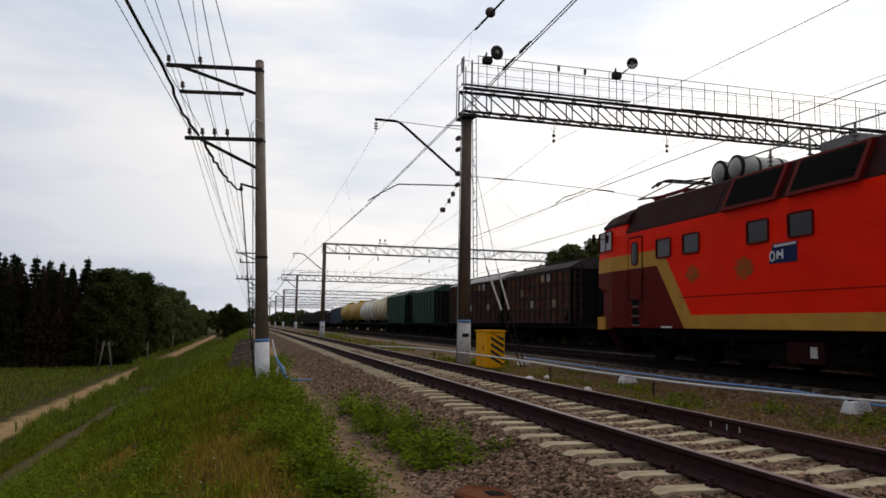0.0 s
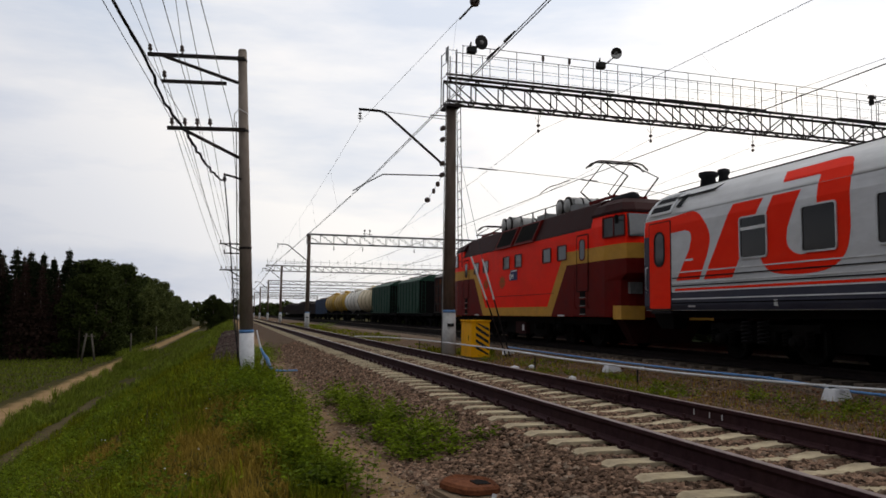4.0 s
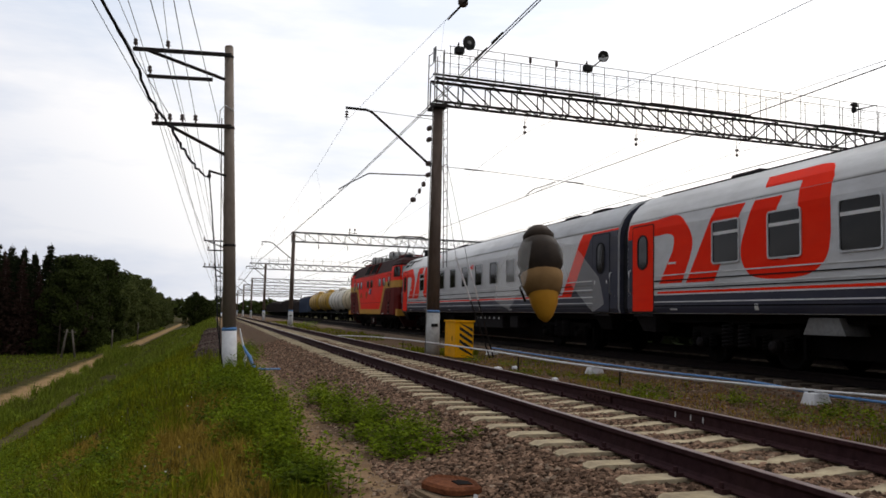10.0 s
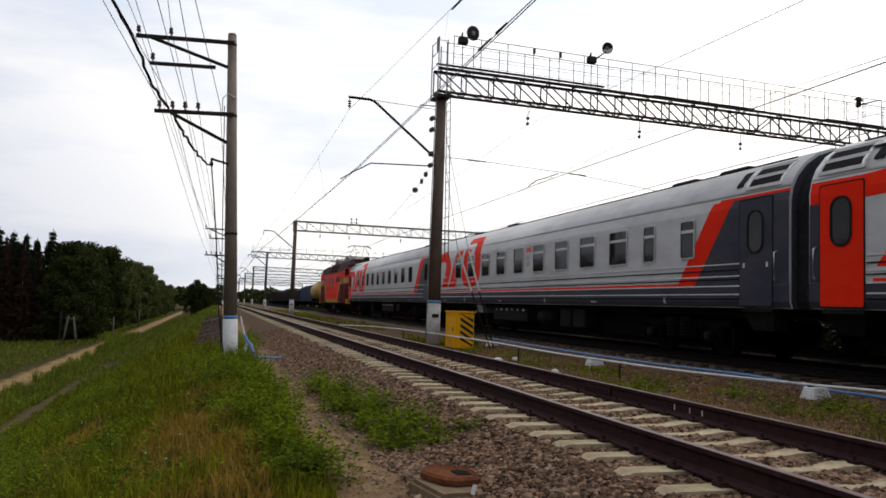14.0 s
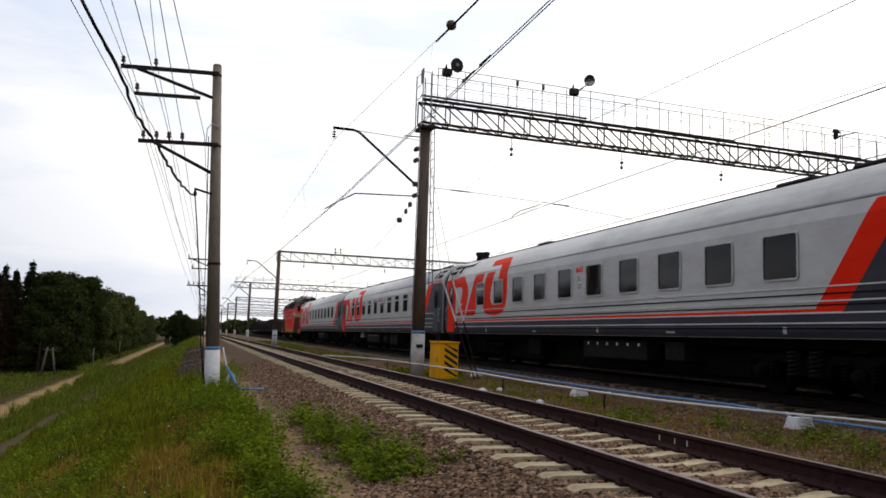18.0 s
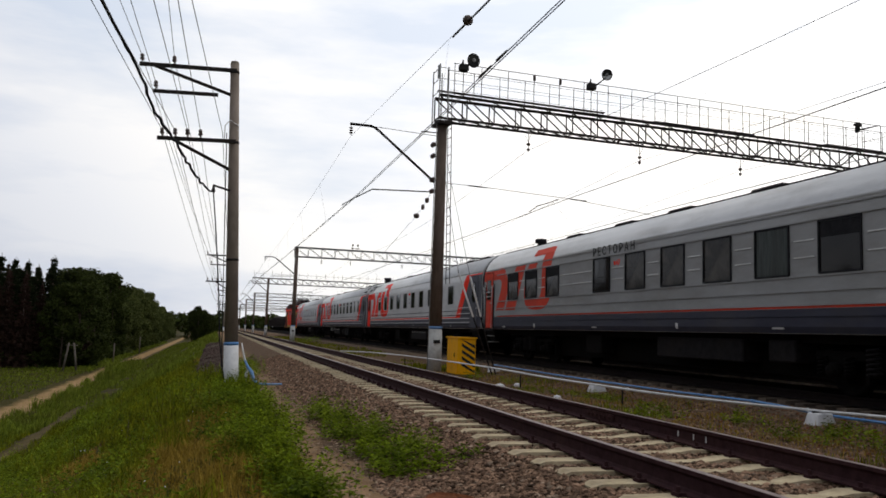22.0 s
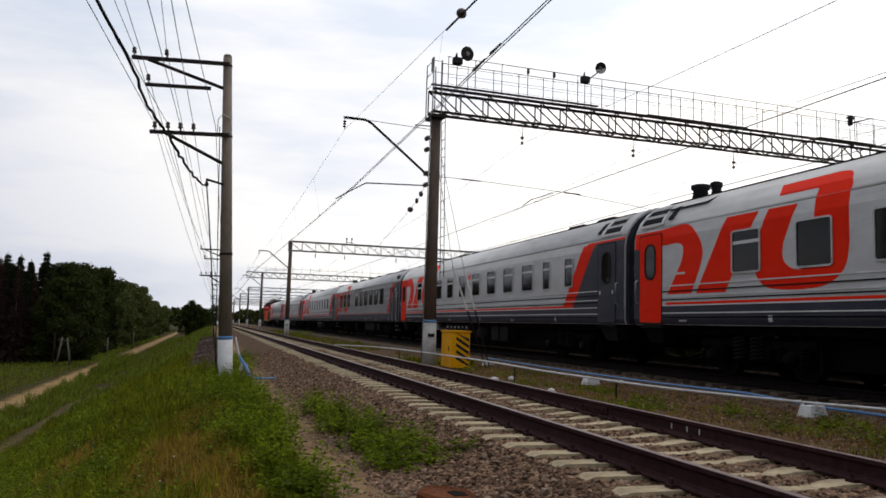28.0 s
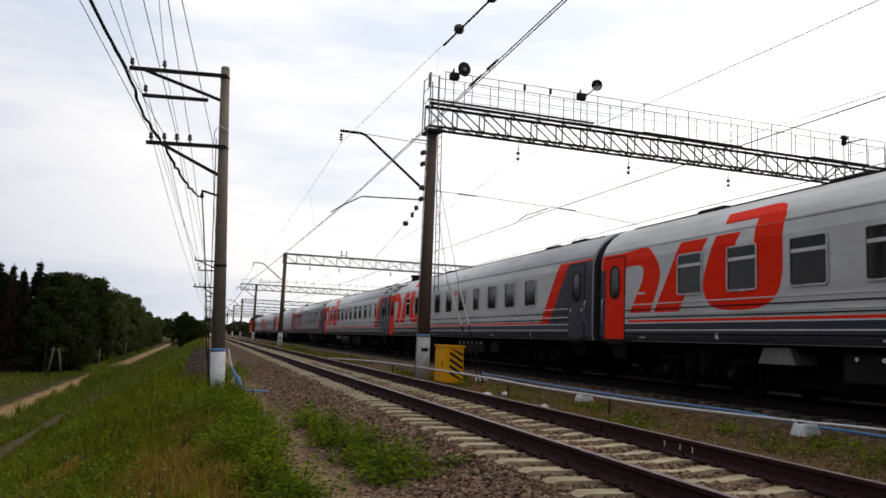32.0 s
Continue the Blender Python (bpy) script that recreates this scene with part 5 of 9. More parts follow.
def bogie_frame(bm, wheels, r):
    a, b = wheels[0] - 0.55, wheels[-1] + 0.55
    for s in (-1, 1):
        x = s * 1.06
        box(bm, x - 0.09, x + 0.09, a, b, 0.66, 0.82)
        box(bm, x - 0.1, x + 0.1, (a + b) / 2 - 0.5, (a + b) / 2 + 0.5, 0.42, 0.7)
        for w in wheels:
            box(bm, x - 0.1, x + 0.12, w - 0.2, w + 0.2, r - 0.17, r + 0.2)
            lathe(bm, ((0.03, 0.0), (0.14, 0.0), (0.14, s * 0.14), (0.1, s * 0.17), (0.02, s * 0.17)), 12, "x", at=(x + s * 0.08, w, r))
            box(bm, x - 0.05, x + 0.05, w - 0.68, w - 0.6, 0.25, 0.7)
    for w in (wheels[0] - 0.4, (a + b) / 2, wheels[-1] + 0.4):
        box(bm, -1.0, 1.0, w - 0.12, w + 0.12, 0.66, 0.86)
    # added filler block, keeps the space between the wheels dark
    box(bm, -0.5, 0.5, a + 0.1, b - 0.1, 0.24, 0.7)


def coil(bm, r, wire, hgt, turns):
    pts = [(r * math.cos(2 * math.pi * k / 8), r * math.sin(2 * math.pi * k / 8), hgt * k / (8 * turns)) for k in range(8 * turns + 1)]
    path_tube(bm, pts, wire, 5)


def car_shell(bm, y0, y1):
    sec = [(-x, z) for z, x in HALF if z <= 3.5] + [(x, z) for z, x in reversed(HALF) if z <= 3.5]
    extrude_y(bm, sec, y0, y1)


def car_roof(bm, y0, y1):
    tab = [(z, x) for z, x in HALF if z >= 3.5]
    fine = []
    for (za, xa), (zb, xb) in zip(tab, tab[1:]):
        for k in range(3):
            fine.append((xa + (xb - xa) * k / 3, za + (zb - za) * k / 3))
    fine.append((0.0, tab[-1][0]))
    sec = [(-x, z + 0.002) for x, z in fine] + [(x, z + 0.002) for x, z in reversed(fine[:-1])]
    extrude_y(bm, sec, y0, y1, True)


def car_door(parent, yc, w, mat, modern=True, label=""):
    z0, z1 = 1.17, 3.36
    door = part("door", shared(f"door{w:.2f}{mat}{modern}", lambda bm: plate(bm, rounded(w, z1 - z0, 0.05, 2), -0.016, 0.01), mat), None, parent, label,
                at=Matrix.Translation((-1.553, yc, (z0 + z1) / 2)))
    part("door_seal", shared(f"seal{w:.2f}", lambda bm: frame_ring(bm, w + 0.05, z1 - z0 + 0.05, 0.06, 0.03, 0.014), "rubber"), None, door)
    if modern:
        part("door_window", shared("oval_frame", lambda bm: frame_ring(bm, 0.5, 0.9, 0.22, 0.04, 0.03), "rubber"), None, door, at=(-0.005, 0, 0.42))
        part("door_pane", shared("oval_pane", lambda bm: plate(bm, rounded(0.44, 0.84, 0.19), -0.022, 0.0), "glass"), None, door, at=(0, 0, 0.42))
        part("grab_handle", shared("grab", lambda bm: path_tube(bm, [(0, 0, -0.3), (-0.06, 0, -0.27), (-0.06, 0, 0.27), (0, 0, 0.3)], 0.018), "bright_metal"), None, parent,
             at=(-1.555, yc - (w / 2 + 0.12) * (1 if mat != "car_red" else -1), 1.95))
    else:
        part("door_pane", shared("old_door_pane", lambda bm: plate(bm, rounded(0.46, 0.8, 0.03), -0.03, 0.0), "glass"), None, door, at=(0, 0.05, 0.42))
        for z in (0.16, 0.34):
            part("guard_bar", shared("guard_bar", lambda bm: box(bm, -0.045, -0.02, -0.27, 0.27, -0.015, 0.015), "bright_metal"), None, door, at=(0, 0.05, z))
        for s in (-1, 1):
            part("handrail", shared("handrail", lambda bm: path_tube(bm, [(0, 0, -0.85), (-0.09, 0, -0.82), (-0.09, 0, 0.82), (0, 0, 0.85)], 0.02), "bright_metal"), None, parent,
                 at=(-1.56, yc + s * (w / 2 + 0.1), 2.0))
            part("recess", shared("door_recess", lambda bm: box(bm, -0.008, 0.002, -0.06, 0.06, -0.9, 0.9), "rubber"), None, parent, at=(-1.553, yc + s * (w / 2 + 0.1), 2.0))
        part("latch", shared("latch", lambda bm: rod(bm, (-0.03, -0.08, 0), (-0.03, 0.08, 0.02), 0.02, seg=6), "bright_metal"), None, door, at=(0, -0.22, -0.12))
    return door


F = 13.085                       # the gap ahead of a car lies this far from its middle; set for each car


def rel(*pts):
    return [(F + y, z) for y, z in pts]


def car_sign(t, y, z, wide, mat="car_red"):
    """Small emblem and plates beside the windows, as plain shapes."""
    k = wide / 6
    for outline in (EMBLEM_ARCH, EMBLEM_BAR, EMBLEM_HOOK):
        slab_patch("emblem", [(y + (a + 1.5) * k, z + (b - 1.85) * k * 1.25) for a, b in outline], mat, t, "small red emblem")
    for dz, w in ((-0.17, 0.36), (-0.25, 0.44), (-0.4, 0.6), (-0.48, 0.52)):
        slab_patch("info_line", [(y - 0.1, z + dz), (y - 0.1 - wide * w, z + dz), (y - 0.1 - wide * w, z + dz + 0.05), (y - 0.1, z + dz + 0.05)], "notice_grey", t, "small grey unreadable notice")


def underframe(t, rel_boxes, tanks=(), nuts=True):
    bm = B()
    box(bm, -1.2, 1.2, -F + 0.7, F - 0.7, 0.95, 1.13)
    # solid block added between the bogies to shut out the bright ground beyond
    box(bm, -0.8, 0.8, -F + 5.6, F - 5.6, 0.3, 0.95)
    part("underframe", bm, "black_iron", t, "dark underframe with an added filler block")
    for a, b, z0, mat in rel_boxes:
        bm = B()
        box(bm, -1.33, -0.5, F + b, F + a, z0, 1.0)
        bmesh.ops.bevel(bm, geom=bm.edges[:], offset=0.03, segments=1, affect="EDGES")
        eq = part("equipment_box", bm, mat, t, "dark equipment box under the floor")
        if nuts and a - b > 2.5:
            for k in range(6):
                bm = B()
                rod(bm, (-1.36, F + a - 0.35 - k * (a - b - 0.7) / 5, 0.9), (-1.33, F + a - 0.35 - k * (a - b - 0.7) / 5, 0.9), 0.04, seg=8)
                part("cap_nut", bm, "white_line", eq, "pale cap nut")
    for a, b in tanks:
        bm = B()
        lathe(bm, ((0.1, F + b), (0.26, F + b + 0.08), (0.26, F + a - 0.08), (0.1, F + a)), 14, "y", at=(-1.0, 0, 0.72))
        part("air_tank", bm, "dark_grey_metal", t, "grey air reservoir")


def eased(pts, *runs):
    """Rounds the runs (first, last index) of an outline by cutting their corners twice."""
    out = list(pts)
    for first, last in sorted(runs, reverse=True):
        run = out[first:last + 1]
        for _ in range(2):
            cut = [run[0]]
            for a, b in zip(run, run[1:]):
                cut += [(a[0] * 0.75 + b[0] * 0.25, a[1] * 0.75 + b[1] * 0.25), (a[0] * 0.25 + b[0] * 0.75, a[1] * 0.25 + b[1] * 0.75)]
            run = cut + [run[-1]]
        out[first:last + 1] = run
    return out


EMBLEM_ARCH = eased(((-1.5, 3.05), (-2.2, 3.07), (-2.44, 3.02), (-2.5, 2.86), (-2.4, 2.6), (-1.82, 1.85), (-2.8, 1.85), (-3.12, 2.4), (-3.27, 2.75), (-3.15, 3.08),
                     (-2.8, 3.42), (-2.5, 3.51), (-2.2, 3.5), (-1.5, 3.46)), (1, 4), (7, 12))
EMBLEM_BAR = [(-2.98, 1.84), (-4.05, 1.84), (-5.1, 3.46), (-4.08, 3.46)]
EMBLEM_HOOK = eased(((-5.4, 3.46), (-6.22, 3.46), (-5.85, 2.75), (-5.8, 2.43), (-6.0, 2.24), (-6.3, 2.17), (-6.6, 2.28), (-6.68, 2.55), (-6.68, 3.68), (-6.62, 3.7),
                     (-5.62, 3.7), (-5.5, 3.95), (-7.0, 3.97), (-7.35, 3.93), (-7.5, 3.65), (-7.5, 2.6), (-7.42, 2.15), (-7.05, 1.88), (-6.5, 1.81), (-5.75, 1.82),
                     (-5.25, 1.9), (-4.98, 2.22), (-4.97, 2.55), (-5.1, 2.85)), (2, 7), (12, 14), (15, 23))


def passenger_car(kind, label):
    """kind: hooded, plain or diner. Leading end is towards +y; the side seen is towards -x."""
    global F
    F = LENGTH[kind] / 2
    t = thing("passenger_car", label, "railway carriage", "passenger train")
    red = "faded_red" if kind == "diner" else "car_red"
    y0, y1 = -F + (0.3 if kind == "diner" else 0.26), F - (0.1 if kind == "diner" else 0.27)
    part("body", shared("car_shell%.2f" % F, lambda bm: car_shell(bm, y0, y1), "old_grey" if kind == "diner" else "grey_paint"), None, t, "grey painted body shell")
    part("roof", shared("car_roof%.2f" % F, lambda bm: car_roof(bm, y0, y1), "roof_paint"), None, t, "light grey curved roof")
    slab_patch("skirt", [(y1, 1.13), (y0, 1.13), (y0, 1.59), (y1, 1.59)], "slate_paint", t, "dark slate lower band")
    # trailing end: slate panel with a red slash
    e = -F
    top = 3.42
    wide = {"diner": 0.6, "hooded": 0.95, "plain": 1.15}[kind]
    inner = {"diner": 0.0, "hooded": 0.28, "plain": 0.45}[kind]
    slab_patch("end_panel", [(e + 2.95 + inner, 1.592), (y0 + 0.01, 1.592), (y0 + 0.01, top), (e + 1.55 + inner, top)], "slate_paint", t, "dark slate end panel", 0.0035)
    slab_patch("red_slash", [(e + 2.92 + wide, 1.60), (e + 2.92 + inner, 1.60), (e + 1.52 + inner, top), (e + 1.55 + wide, top)], red, t, "red diagonal stripe", 0.006)
    slab_patch("red_trim", [(e + 2.5, top), (y0 + 0.01, top), (y0 + 0.01, top + 0.055), (e + 2.45, top + 0.055)], red, t, "", 0.006)
    slab_patch("red_line", [(F - 1.75, 1.6), (e + 3.8, 1.6), (e + 3.82, 1.655), (F - 1.75, 1.655)], red, t, "thin red line", 0.006)
    # leading end: red door field and large red emblem shapes
    squeeze, shift = (0.935, 0.19) if kind == "diner" else (1.0, 0.0)

    def emblem(*pts):
        return [(F + min(y * squeeze + shift, y1 - F - 0.01), z) for y, z in pts]

    slab_patch("red_field", emblem((-0.3, 3.05), (-1.5, 3.05), (-1.5, 3.46), (-0.3, 3.46)), red, t, "red panel above the door", 0.005)
    slab_patch("front_panel", [(y1 - 0.01, 1.592), (y1 - 0.26, 1.592), (y1 - 0.26, 3.05), (y1 - 0.01, 3.05)], "old_grey" if kind == "diner" else "slate_paint", t, "", 0.0035)
    slab_patch("emblem_arch", emblem(*EMBLEM_ARCH), red, t, "large red emblem shape", 0.005)
    slab_patch("emblem_bar", emblem(*EMBLEM_BAR), red, t, "large red emblem shape", 0.0055)
    slab_patch("emblem_hook", emblem(*EMBLEM_HOOK), red, t, "large red emblem shape", 0.005)
    ribs_near, ribs_far = F - 1.62, e + 1.72
    if kind != "diner":
        for z, m in ((2.05, "white_line"), (1.92, "dark_grey_metal"), (1.79, "white_line"), (1.72, "dark_grey_metal"), (1.578, "white_line"), (1.4, "white_line"), (1.3, "black_iron")):
            me = shared(f"rib{z}_{F}", lambda bm: box(bm, -1.568, -1.552, ribs_far, ribs_near, z - 0.013, z + 0.013), m)
            part("rib", me, None, t, "pressed rib along the side")
        part("gutter", shared("gutter%.2f" % F, lambda bm: box(bm, -half_width(3.52) - 0.008, -half_width(3.52), y0, y1, 3.514, 3.522), "old_grey"), None, t)
        # windows from the leading end
        if kind == "plain":
            spots = [(-4.47, 0.96), (-6.3, 0.96), (-8.18, 0.98), (-9.98, 0.98), (-11.83, 0.98), (-13.67, 0.98), (-15.52, 1.0), (-17.34, 1.0), (-19.2, 1.02)]
        else:
            spots = [(-4.8, 0.94), (-6.72, 0.96), (-8.57, 0.98), (-10.42, 0.98), (-12.26, 0.98), (-14.1, 0.98), (-15.95, 0.76 if "pale louvres" in label else 0.98), (-17.8, 0.98),
                     (-19.65, 1.0), (-21.52, 1.0)]
        for i, (y, w) in enumerate(spots):
            bar = (kind == "plain" and i != 4) or i == 0
            if kind == "plain":
                window(t, F + y, 2.69, w, 0.96, 1.553, bar, "bright_metal")
            else:
                window(t, F + y + (0.0 if "behind the locomotive" in label else 0.06), 2.67, w - 0.02, 0.92, 1.553, bar, "bright_metal")
        if kind == "plain":
            window(t, F - 20.82, 2.69, 0.58, 0.96, 1.553, True)
            window(t, F - 22.52, 2.69, 0.6, 0.92, 1.557, True, "bright_metal")
        car_sign(t, F - (12.5 if kind == "plain" else 12.92), 2.95, 0.5 if kind == "plain" else 0.43)
        car_door(t, F - 1.06, 1.0, "car_red", True, "red entrance door with oval window")
        car_door(t, e + 1.24, 1.0, "slate_paint", True, "slate grey entrance door with oval window")
    else:
        for z, a, b in ((3.46, ribs_near + 1.2, e + 0.5), (3.24, ribs_near, e + 2.6), (2.2, ribs_near, e + 2.6), (1.92, ribs_near, e + 2.6), (1.66, ribs_near, e + 1.75), (1.46, ribs_near, e + 1.75)):
            bm = B()
            box(bm, -half_width(z) - 0.022, -half_width(z) + 0.005, b, a, z - 0.016, z + 0.016)
            part("rib", bm, "old_grey" if z > 1.6 else "slate_paint", t, "pressed rib along the side")
        spots = [(-3.37, 1.04), (-5.12, 1.06), (-6.95, 1.03), (-10.4, 1.03), (-12.28, 1.03), (-14.07, 1.03), (-15.84, 1.02), (-17.63, 1.02), (-19.42, 1.03), (-22.34, 0.74)]
        ends = [F - 1.62] + [F + y for y, _ in spots] + [e + 2.0]
        for i, (y, w) in enumerate(spots):
            dark_top = i in (0, 1, 2, 8)
            window(t, F + y, 2.72 if i != 9 else 2.66, w, 1.0, 1.553, False, "rubber", 0.03, "blotched_pane" if i in (0, 1, 2) else "frosted" if i == 9 else "curtained_pane" if i == 7 else "blotched_pane" if i in (4, 5, 6) else "glass", dark_top)
        for i in range(len(spots) - 1):
            a, b = F + spots[i][0] - spots[i][1] / 2 - 0.12, F + spots[i + 1][0] + spots[i + 1][1] / 2 + 0.12
            for z in (2.88, 2.56):
                bm = B()
                box(bm, -1.567, -1.552, b, a, z - 0.012, z + 0.012)
                part("rib", bm, "white_line", t, "short pressed rib between windows")
        car_sign(t, F - 11.1, 2.95, 0.34)
        txt = bpy.data.curves.new("lettering", "FONT")
        txt.body = "РЕСТОРАН"
        txt.size, txt.extrude, txt.space_character = 0.34, 0.004, 1.5
        letters = new("lettering", txt)
        dg = bpy.context.evaluated_depsgraph_get()
        me = bpy.data.meshes.new_from_object(letters.evaluated_get(dg))
        bpy.data.objects.remove(letters)
        me.materials.clear()
        me.materials.append(M["black_paint"])
        part("lettering", me, None, t, "dark lettering on the upper side", at=Matrix.Translation((-1.563, F - 9.84, 3.29)) @ pose(0, 0, 0, 90, 0, -90))
        car_door(t, F - 0.8, 0.78, "faded_red", False, "red entrance door with barred window and handrails")
        car_door(t, e + 1.0, 0.8, "slate_paint", False, "grey entrance door with barred window and handrails")
        bm = B()
        box(bm, -half_width(3.75) - 0.04, -half_width(3.75) + 0.15, e + 0.74, e + 1.44, 3.63, 3.85)
        part("side_vent", bm, "rubber", t, "dark louvred vent")
    if kind != "diner":
        slab_patch("stencil", rel((-2.22, 2.31), (-2.55, 2.31), (-2.55, 2.36), (-2.22, 2.36)), "white_line", t, "tiny pale stencil", 0.008)
        for dy in (-0.36, 0.36):
            slab_patch("door_mark", [(e + 1.24 + dy + 0.03, 1.95), (e + 1.24 + dy - 0.03, 1.95), (e + 1.24 + dy - 0.03, 2.05), (e + 1.24 + dy + 0.03, 2.05)], "white_line", t, "", 0.02)
    # marks on the skirt
    for y, w in ((-2.3, 0.3), (-5.4, 0.12), (-9.8, 0.3), (-14.2, 0.1), (-17.6, 0.35), (-21.5, 0.1)):
        slab_patch("skirt_mark", rel((y, 1.2), (y - w, 1.2), (y - w, 1.24 if w > 0.2 else 1.33), (y, 1.24 if w > 0.2 else 1.33)), "white_line", t, "small pale mark", 0.005)
    # gangway bellows and end walls
    for name, a, b, s, m in (("end_wall", y1, y1 + 0.03, 0.97, "slate_paint"), ("end_wall", y0 - 0.03, y0, 0.97, "slate_paint"),
                             ("bellows", y1 + 0.03, F - 0.005, 0.9, "rubber"), ("bellows", -F + 0.005, y0 - 0.03, 0.9, "rubber")):
        sec = [(-x * s, 1.12 + (z - 1.12) * (0.985 if s > 0.95 else 0.95)) for z, x in HALF] + [(x * s, 1.12 + (z - 1.12) * (0.985 if s > 0.95 else 0.95)) for z, x in reversed(HALF[:-1])]
        bm = B()
        extrude_y(bm, sec, a, b)
        part(name, bm, m, t, "dark gangway bellows" if name == "bellows" else "")
    # roof gear
    for y in ((-3.6, -8.0, -20.5, -22.6) if kind == "plain" else (-8.0, -20.5, -22.6) if kind == "hooded" else (-6.0, -9.5, -12.5, -16, -20)):
        bm = B()
        box(bm, -0.4, 0.4, F + y - 0.55, F + y + 0.55, 4.34, 4.46)
        bmesh.ops.bevel(bm, geom=bm.edges[:], offset=0.05, segments=1, affect="EDGES")
        part("roof_hatch", bm, "dark_grey_metal", t, "low dark roof hatch")
    bm = B()
    for x in (-0.85, 0.85):
        box(bm, x - 0.015, x + 0.015, y0 + 0.6, y1 - 0.6, 4.22, 4.25)
    part("roof_rail", bm, "dark_grey_metal", t)
    if kind == "hooded":
        bm = B()
        patch(bm, rel((-1.5, 4.0), (-2.95, 4.0), (-3.15, 4.3), (-1.35, 4.3)), 0.035)
        part("access_panel", bm, "roof_paint", t, "grey roof access panel")
        bm = B()
        patch(bm, rel((-1.45, 3.96), (-3.0, 3.96), (-2.97, 4.0), (-1.48, 4.0)), 0.055)
        part("panel_edge", bm, "rubber", t)
        bm = B()
        patch(bm, rel((-2.97, 3.98), (-3.02, 3.98), (-3.22, 4.3), (-3.17, 4.3)), 0.055)
        part("panel_edge", bm, "rubber", t)
        for y, r, foot, head in ((-1.5, 0.24, 4.3, 4.7), (-2.15, 0.15, 4.3, 4.66)):
            bm = B()
            lathe(bm, ((r * 0.9, foot), (r * 0.75, head - 0.17), (r, head - 0.13), (r, head - 0.03), (r * 0.5, head)), 14, at=(-0.4, F + y, 0))
            part("roof_ventilator", bm, "rubber", t, "dark mushroom roof ventilator")
        louvre_box(t, F - 0.95, -1)
    if kind == "plain":
        louvre_box(t, e + 1.1, 1)
    if kind == "diner":
        bm = B()
        rod(bm, (-0.5, F - 3.45, 4.2), (-0.5, F - 3.45, 4.42), 0.13, seg=10)
        lathe(bm, ((0.15, 4.4), (0.22, 4.42), (0.22, 4.53), (0.18, 4.56)), 12, at=(-0.5, F - 3.45, 0))
        part("chimney", bm, "rubber", t, "dark kitchen chimney")
    # steps under the doors
    for y in (F - (0.8 if kind == "diner" else 1.06), e + (1.0 if kind == "diner" else 1.24)):
        bm = B()
        w0, w1 = 0.5, 0.3
        lo = [bm.verts.new(v) for v in ((-1.36, y - w1, 0.66), (-1.0, y - w1, 0.66), (-1.0, y + w1, 0.66), (-1.36, y + w1, 0.66))]
        hi = [bm.verts.new(v) for v in ((-1.5, y - w0, 1.11), (-1.0, y - w0, 1.11), (-1.0, y + w0, 1.11), (-1.5, y + w0, 1.11))]
        bm.faces.new(lo[::-1])
        bm.faces.new(hi)
        for i in range(4):
            j = (i + 1) % 4
            bm.faces.new((lo[i], lo[j], hi[j], hi[i]))
        step = part("footstep", bm, "dark_grey_metal" if kind == "plain" else "black_iron", t, "dark sheet-metal step well under the door")
        if kind == "diner":
            for z in (0.86, 0.62):
                bm = B()
                box(bm, -1.5, -1.2, y - 0.32, y + 0.32, z - 0.02, z + 0.01)
                part("tread", bm, "grey_steel", step, "worn pale step tread")
        bm = B()
        box(bm, -1.545, -1.2, y - 0.48, y + 0.48, 1.04, 1.1)
        part("sill_plate", bm, "dark_grey_metal", step, "worn grey sill plate")
    if kind == "plain":
        bm = B()
        extrude_y(bm, [(-1.36, 1.06), (-1.36, 0.74), (-0.8, 0.74), (-0.8, 1.06)], F - 7.6, F - 6.55)
        for v in bm.verts:
            if v.co.z > 1:
                v.co.y += 0.16 if v.co.y < F - 7.0 else -0.16
        part("sand_box", bm, "grey_steel", t, "pale grey tapered box under the floor")
    underframe(t, ((-8.71, -12.25, 0.48, "dark_grey_metal"), (-15.0, -15.8, 0.42, "dark_grey_metal"), (-15.95, -16.8, 0.42, "dark_grey_metal")) if kind == "plain" else
               ((-13.0, -16.4, 0.5, "dark_grey_metal"), (-9.0, -10.0, 0.45, "black_iron"), (-17.2, -18.0, 0.55, "dark_grey_metal")), ((-12.9, -14.1),) if kind == "plain" else (), kind != "diner")
    for a, b in ((F - 0.8, F), (-F, -F + 0.8)):
        bm = B()
        box(bm, -0.12, 0.12, a, b, 0.95, 1.15)
        part("coupler", bm, "black_iron", t)
    bogie(t, F - 4.42, (-1.235, 1.235), caps="dark_grey_metal" if kind == "plain" else "black_iron")
    bogie(t, -F + 4.42, (-1.235, 1.235), caps="dark_grey_metal" if kind == "plain" else "black_iron")
    return t


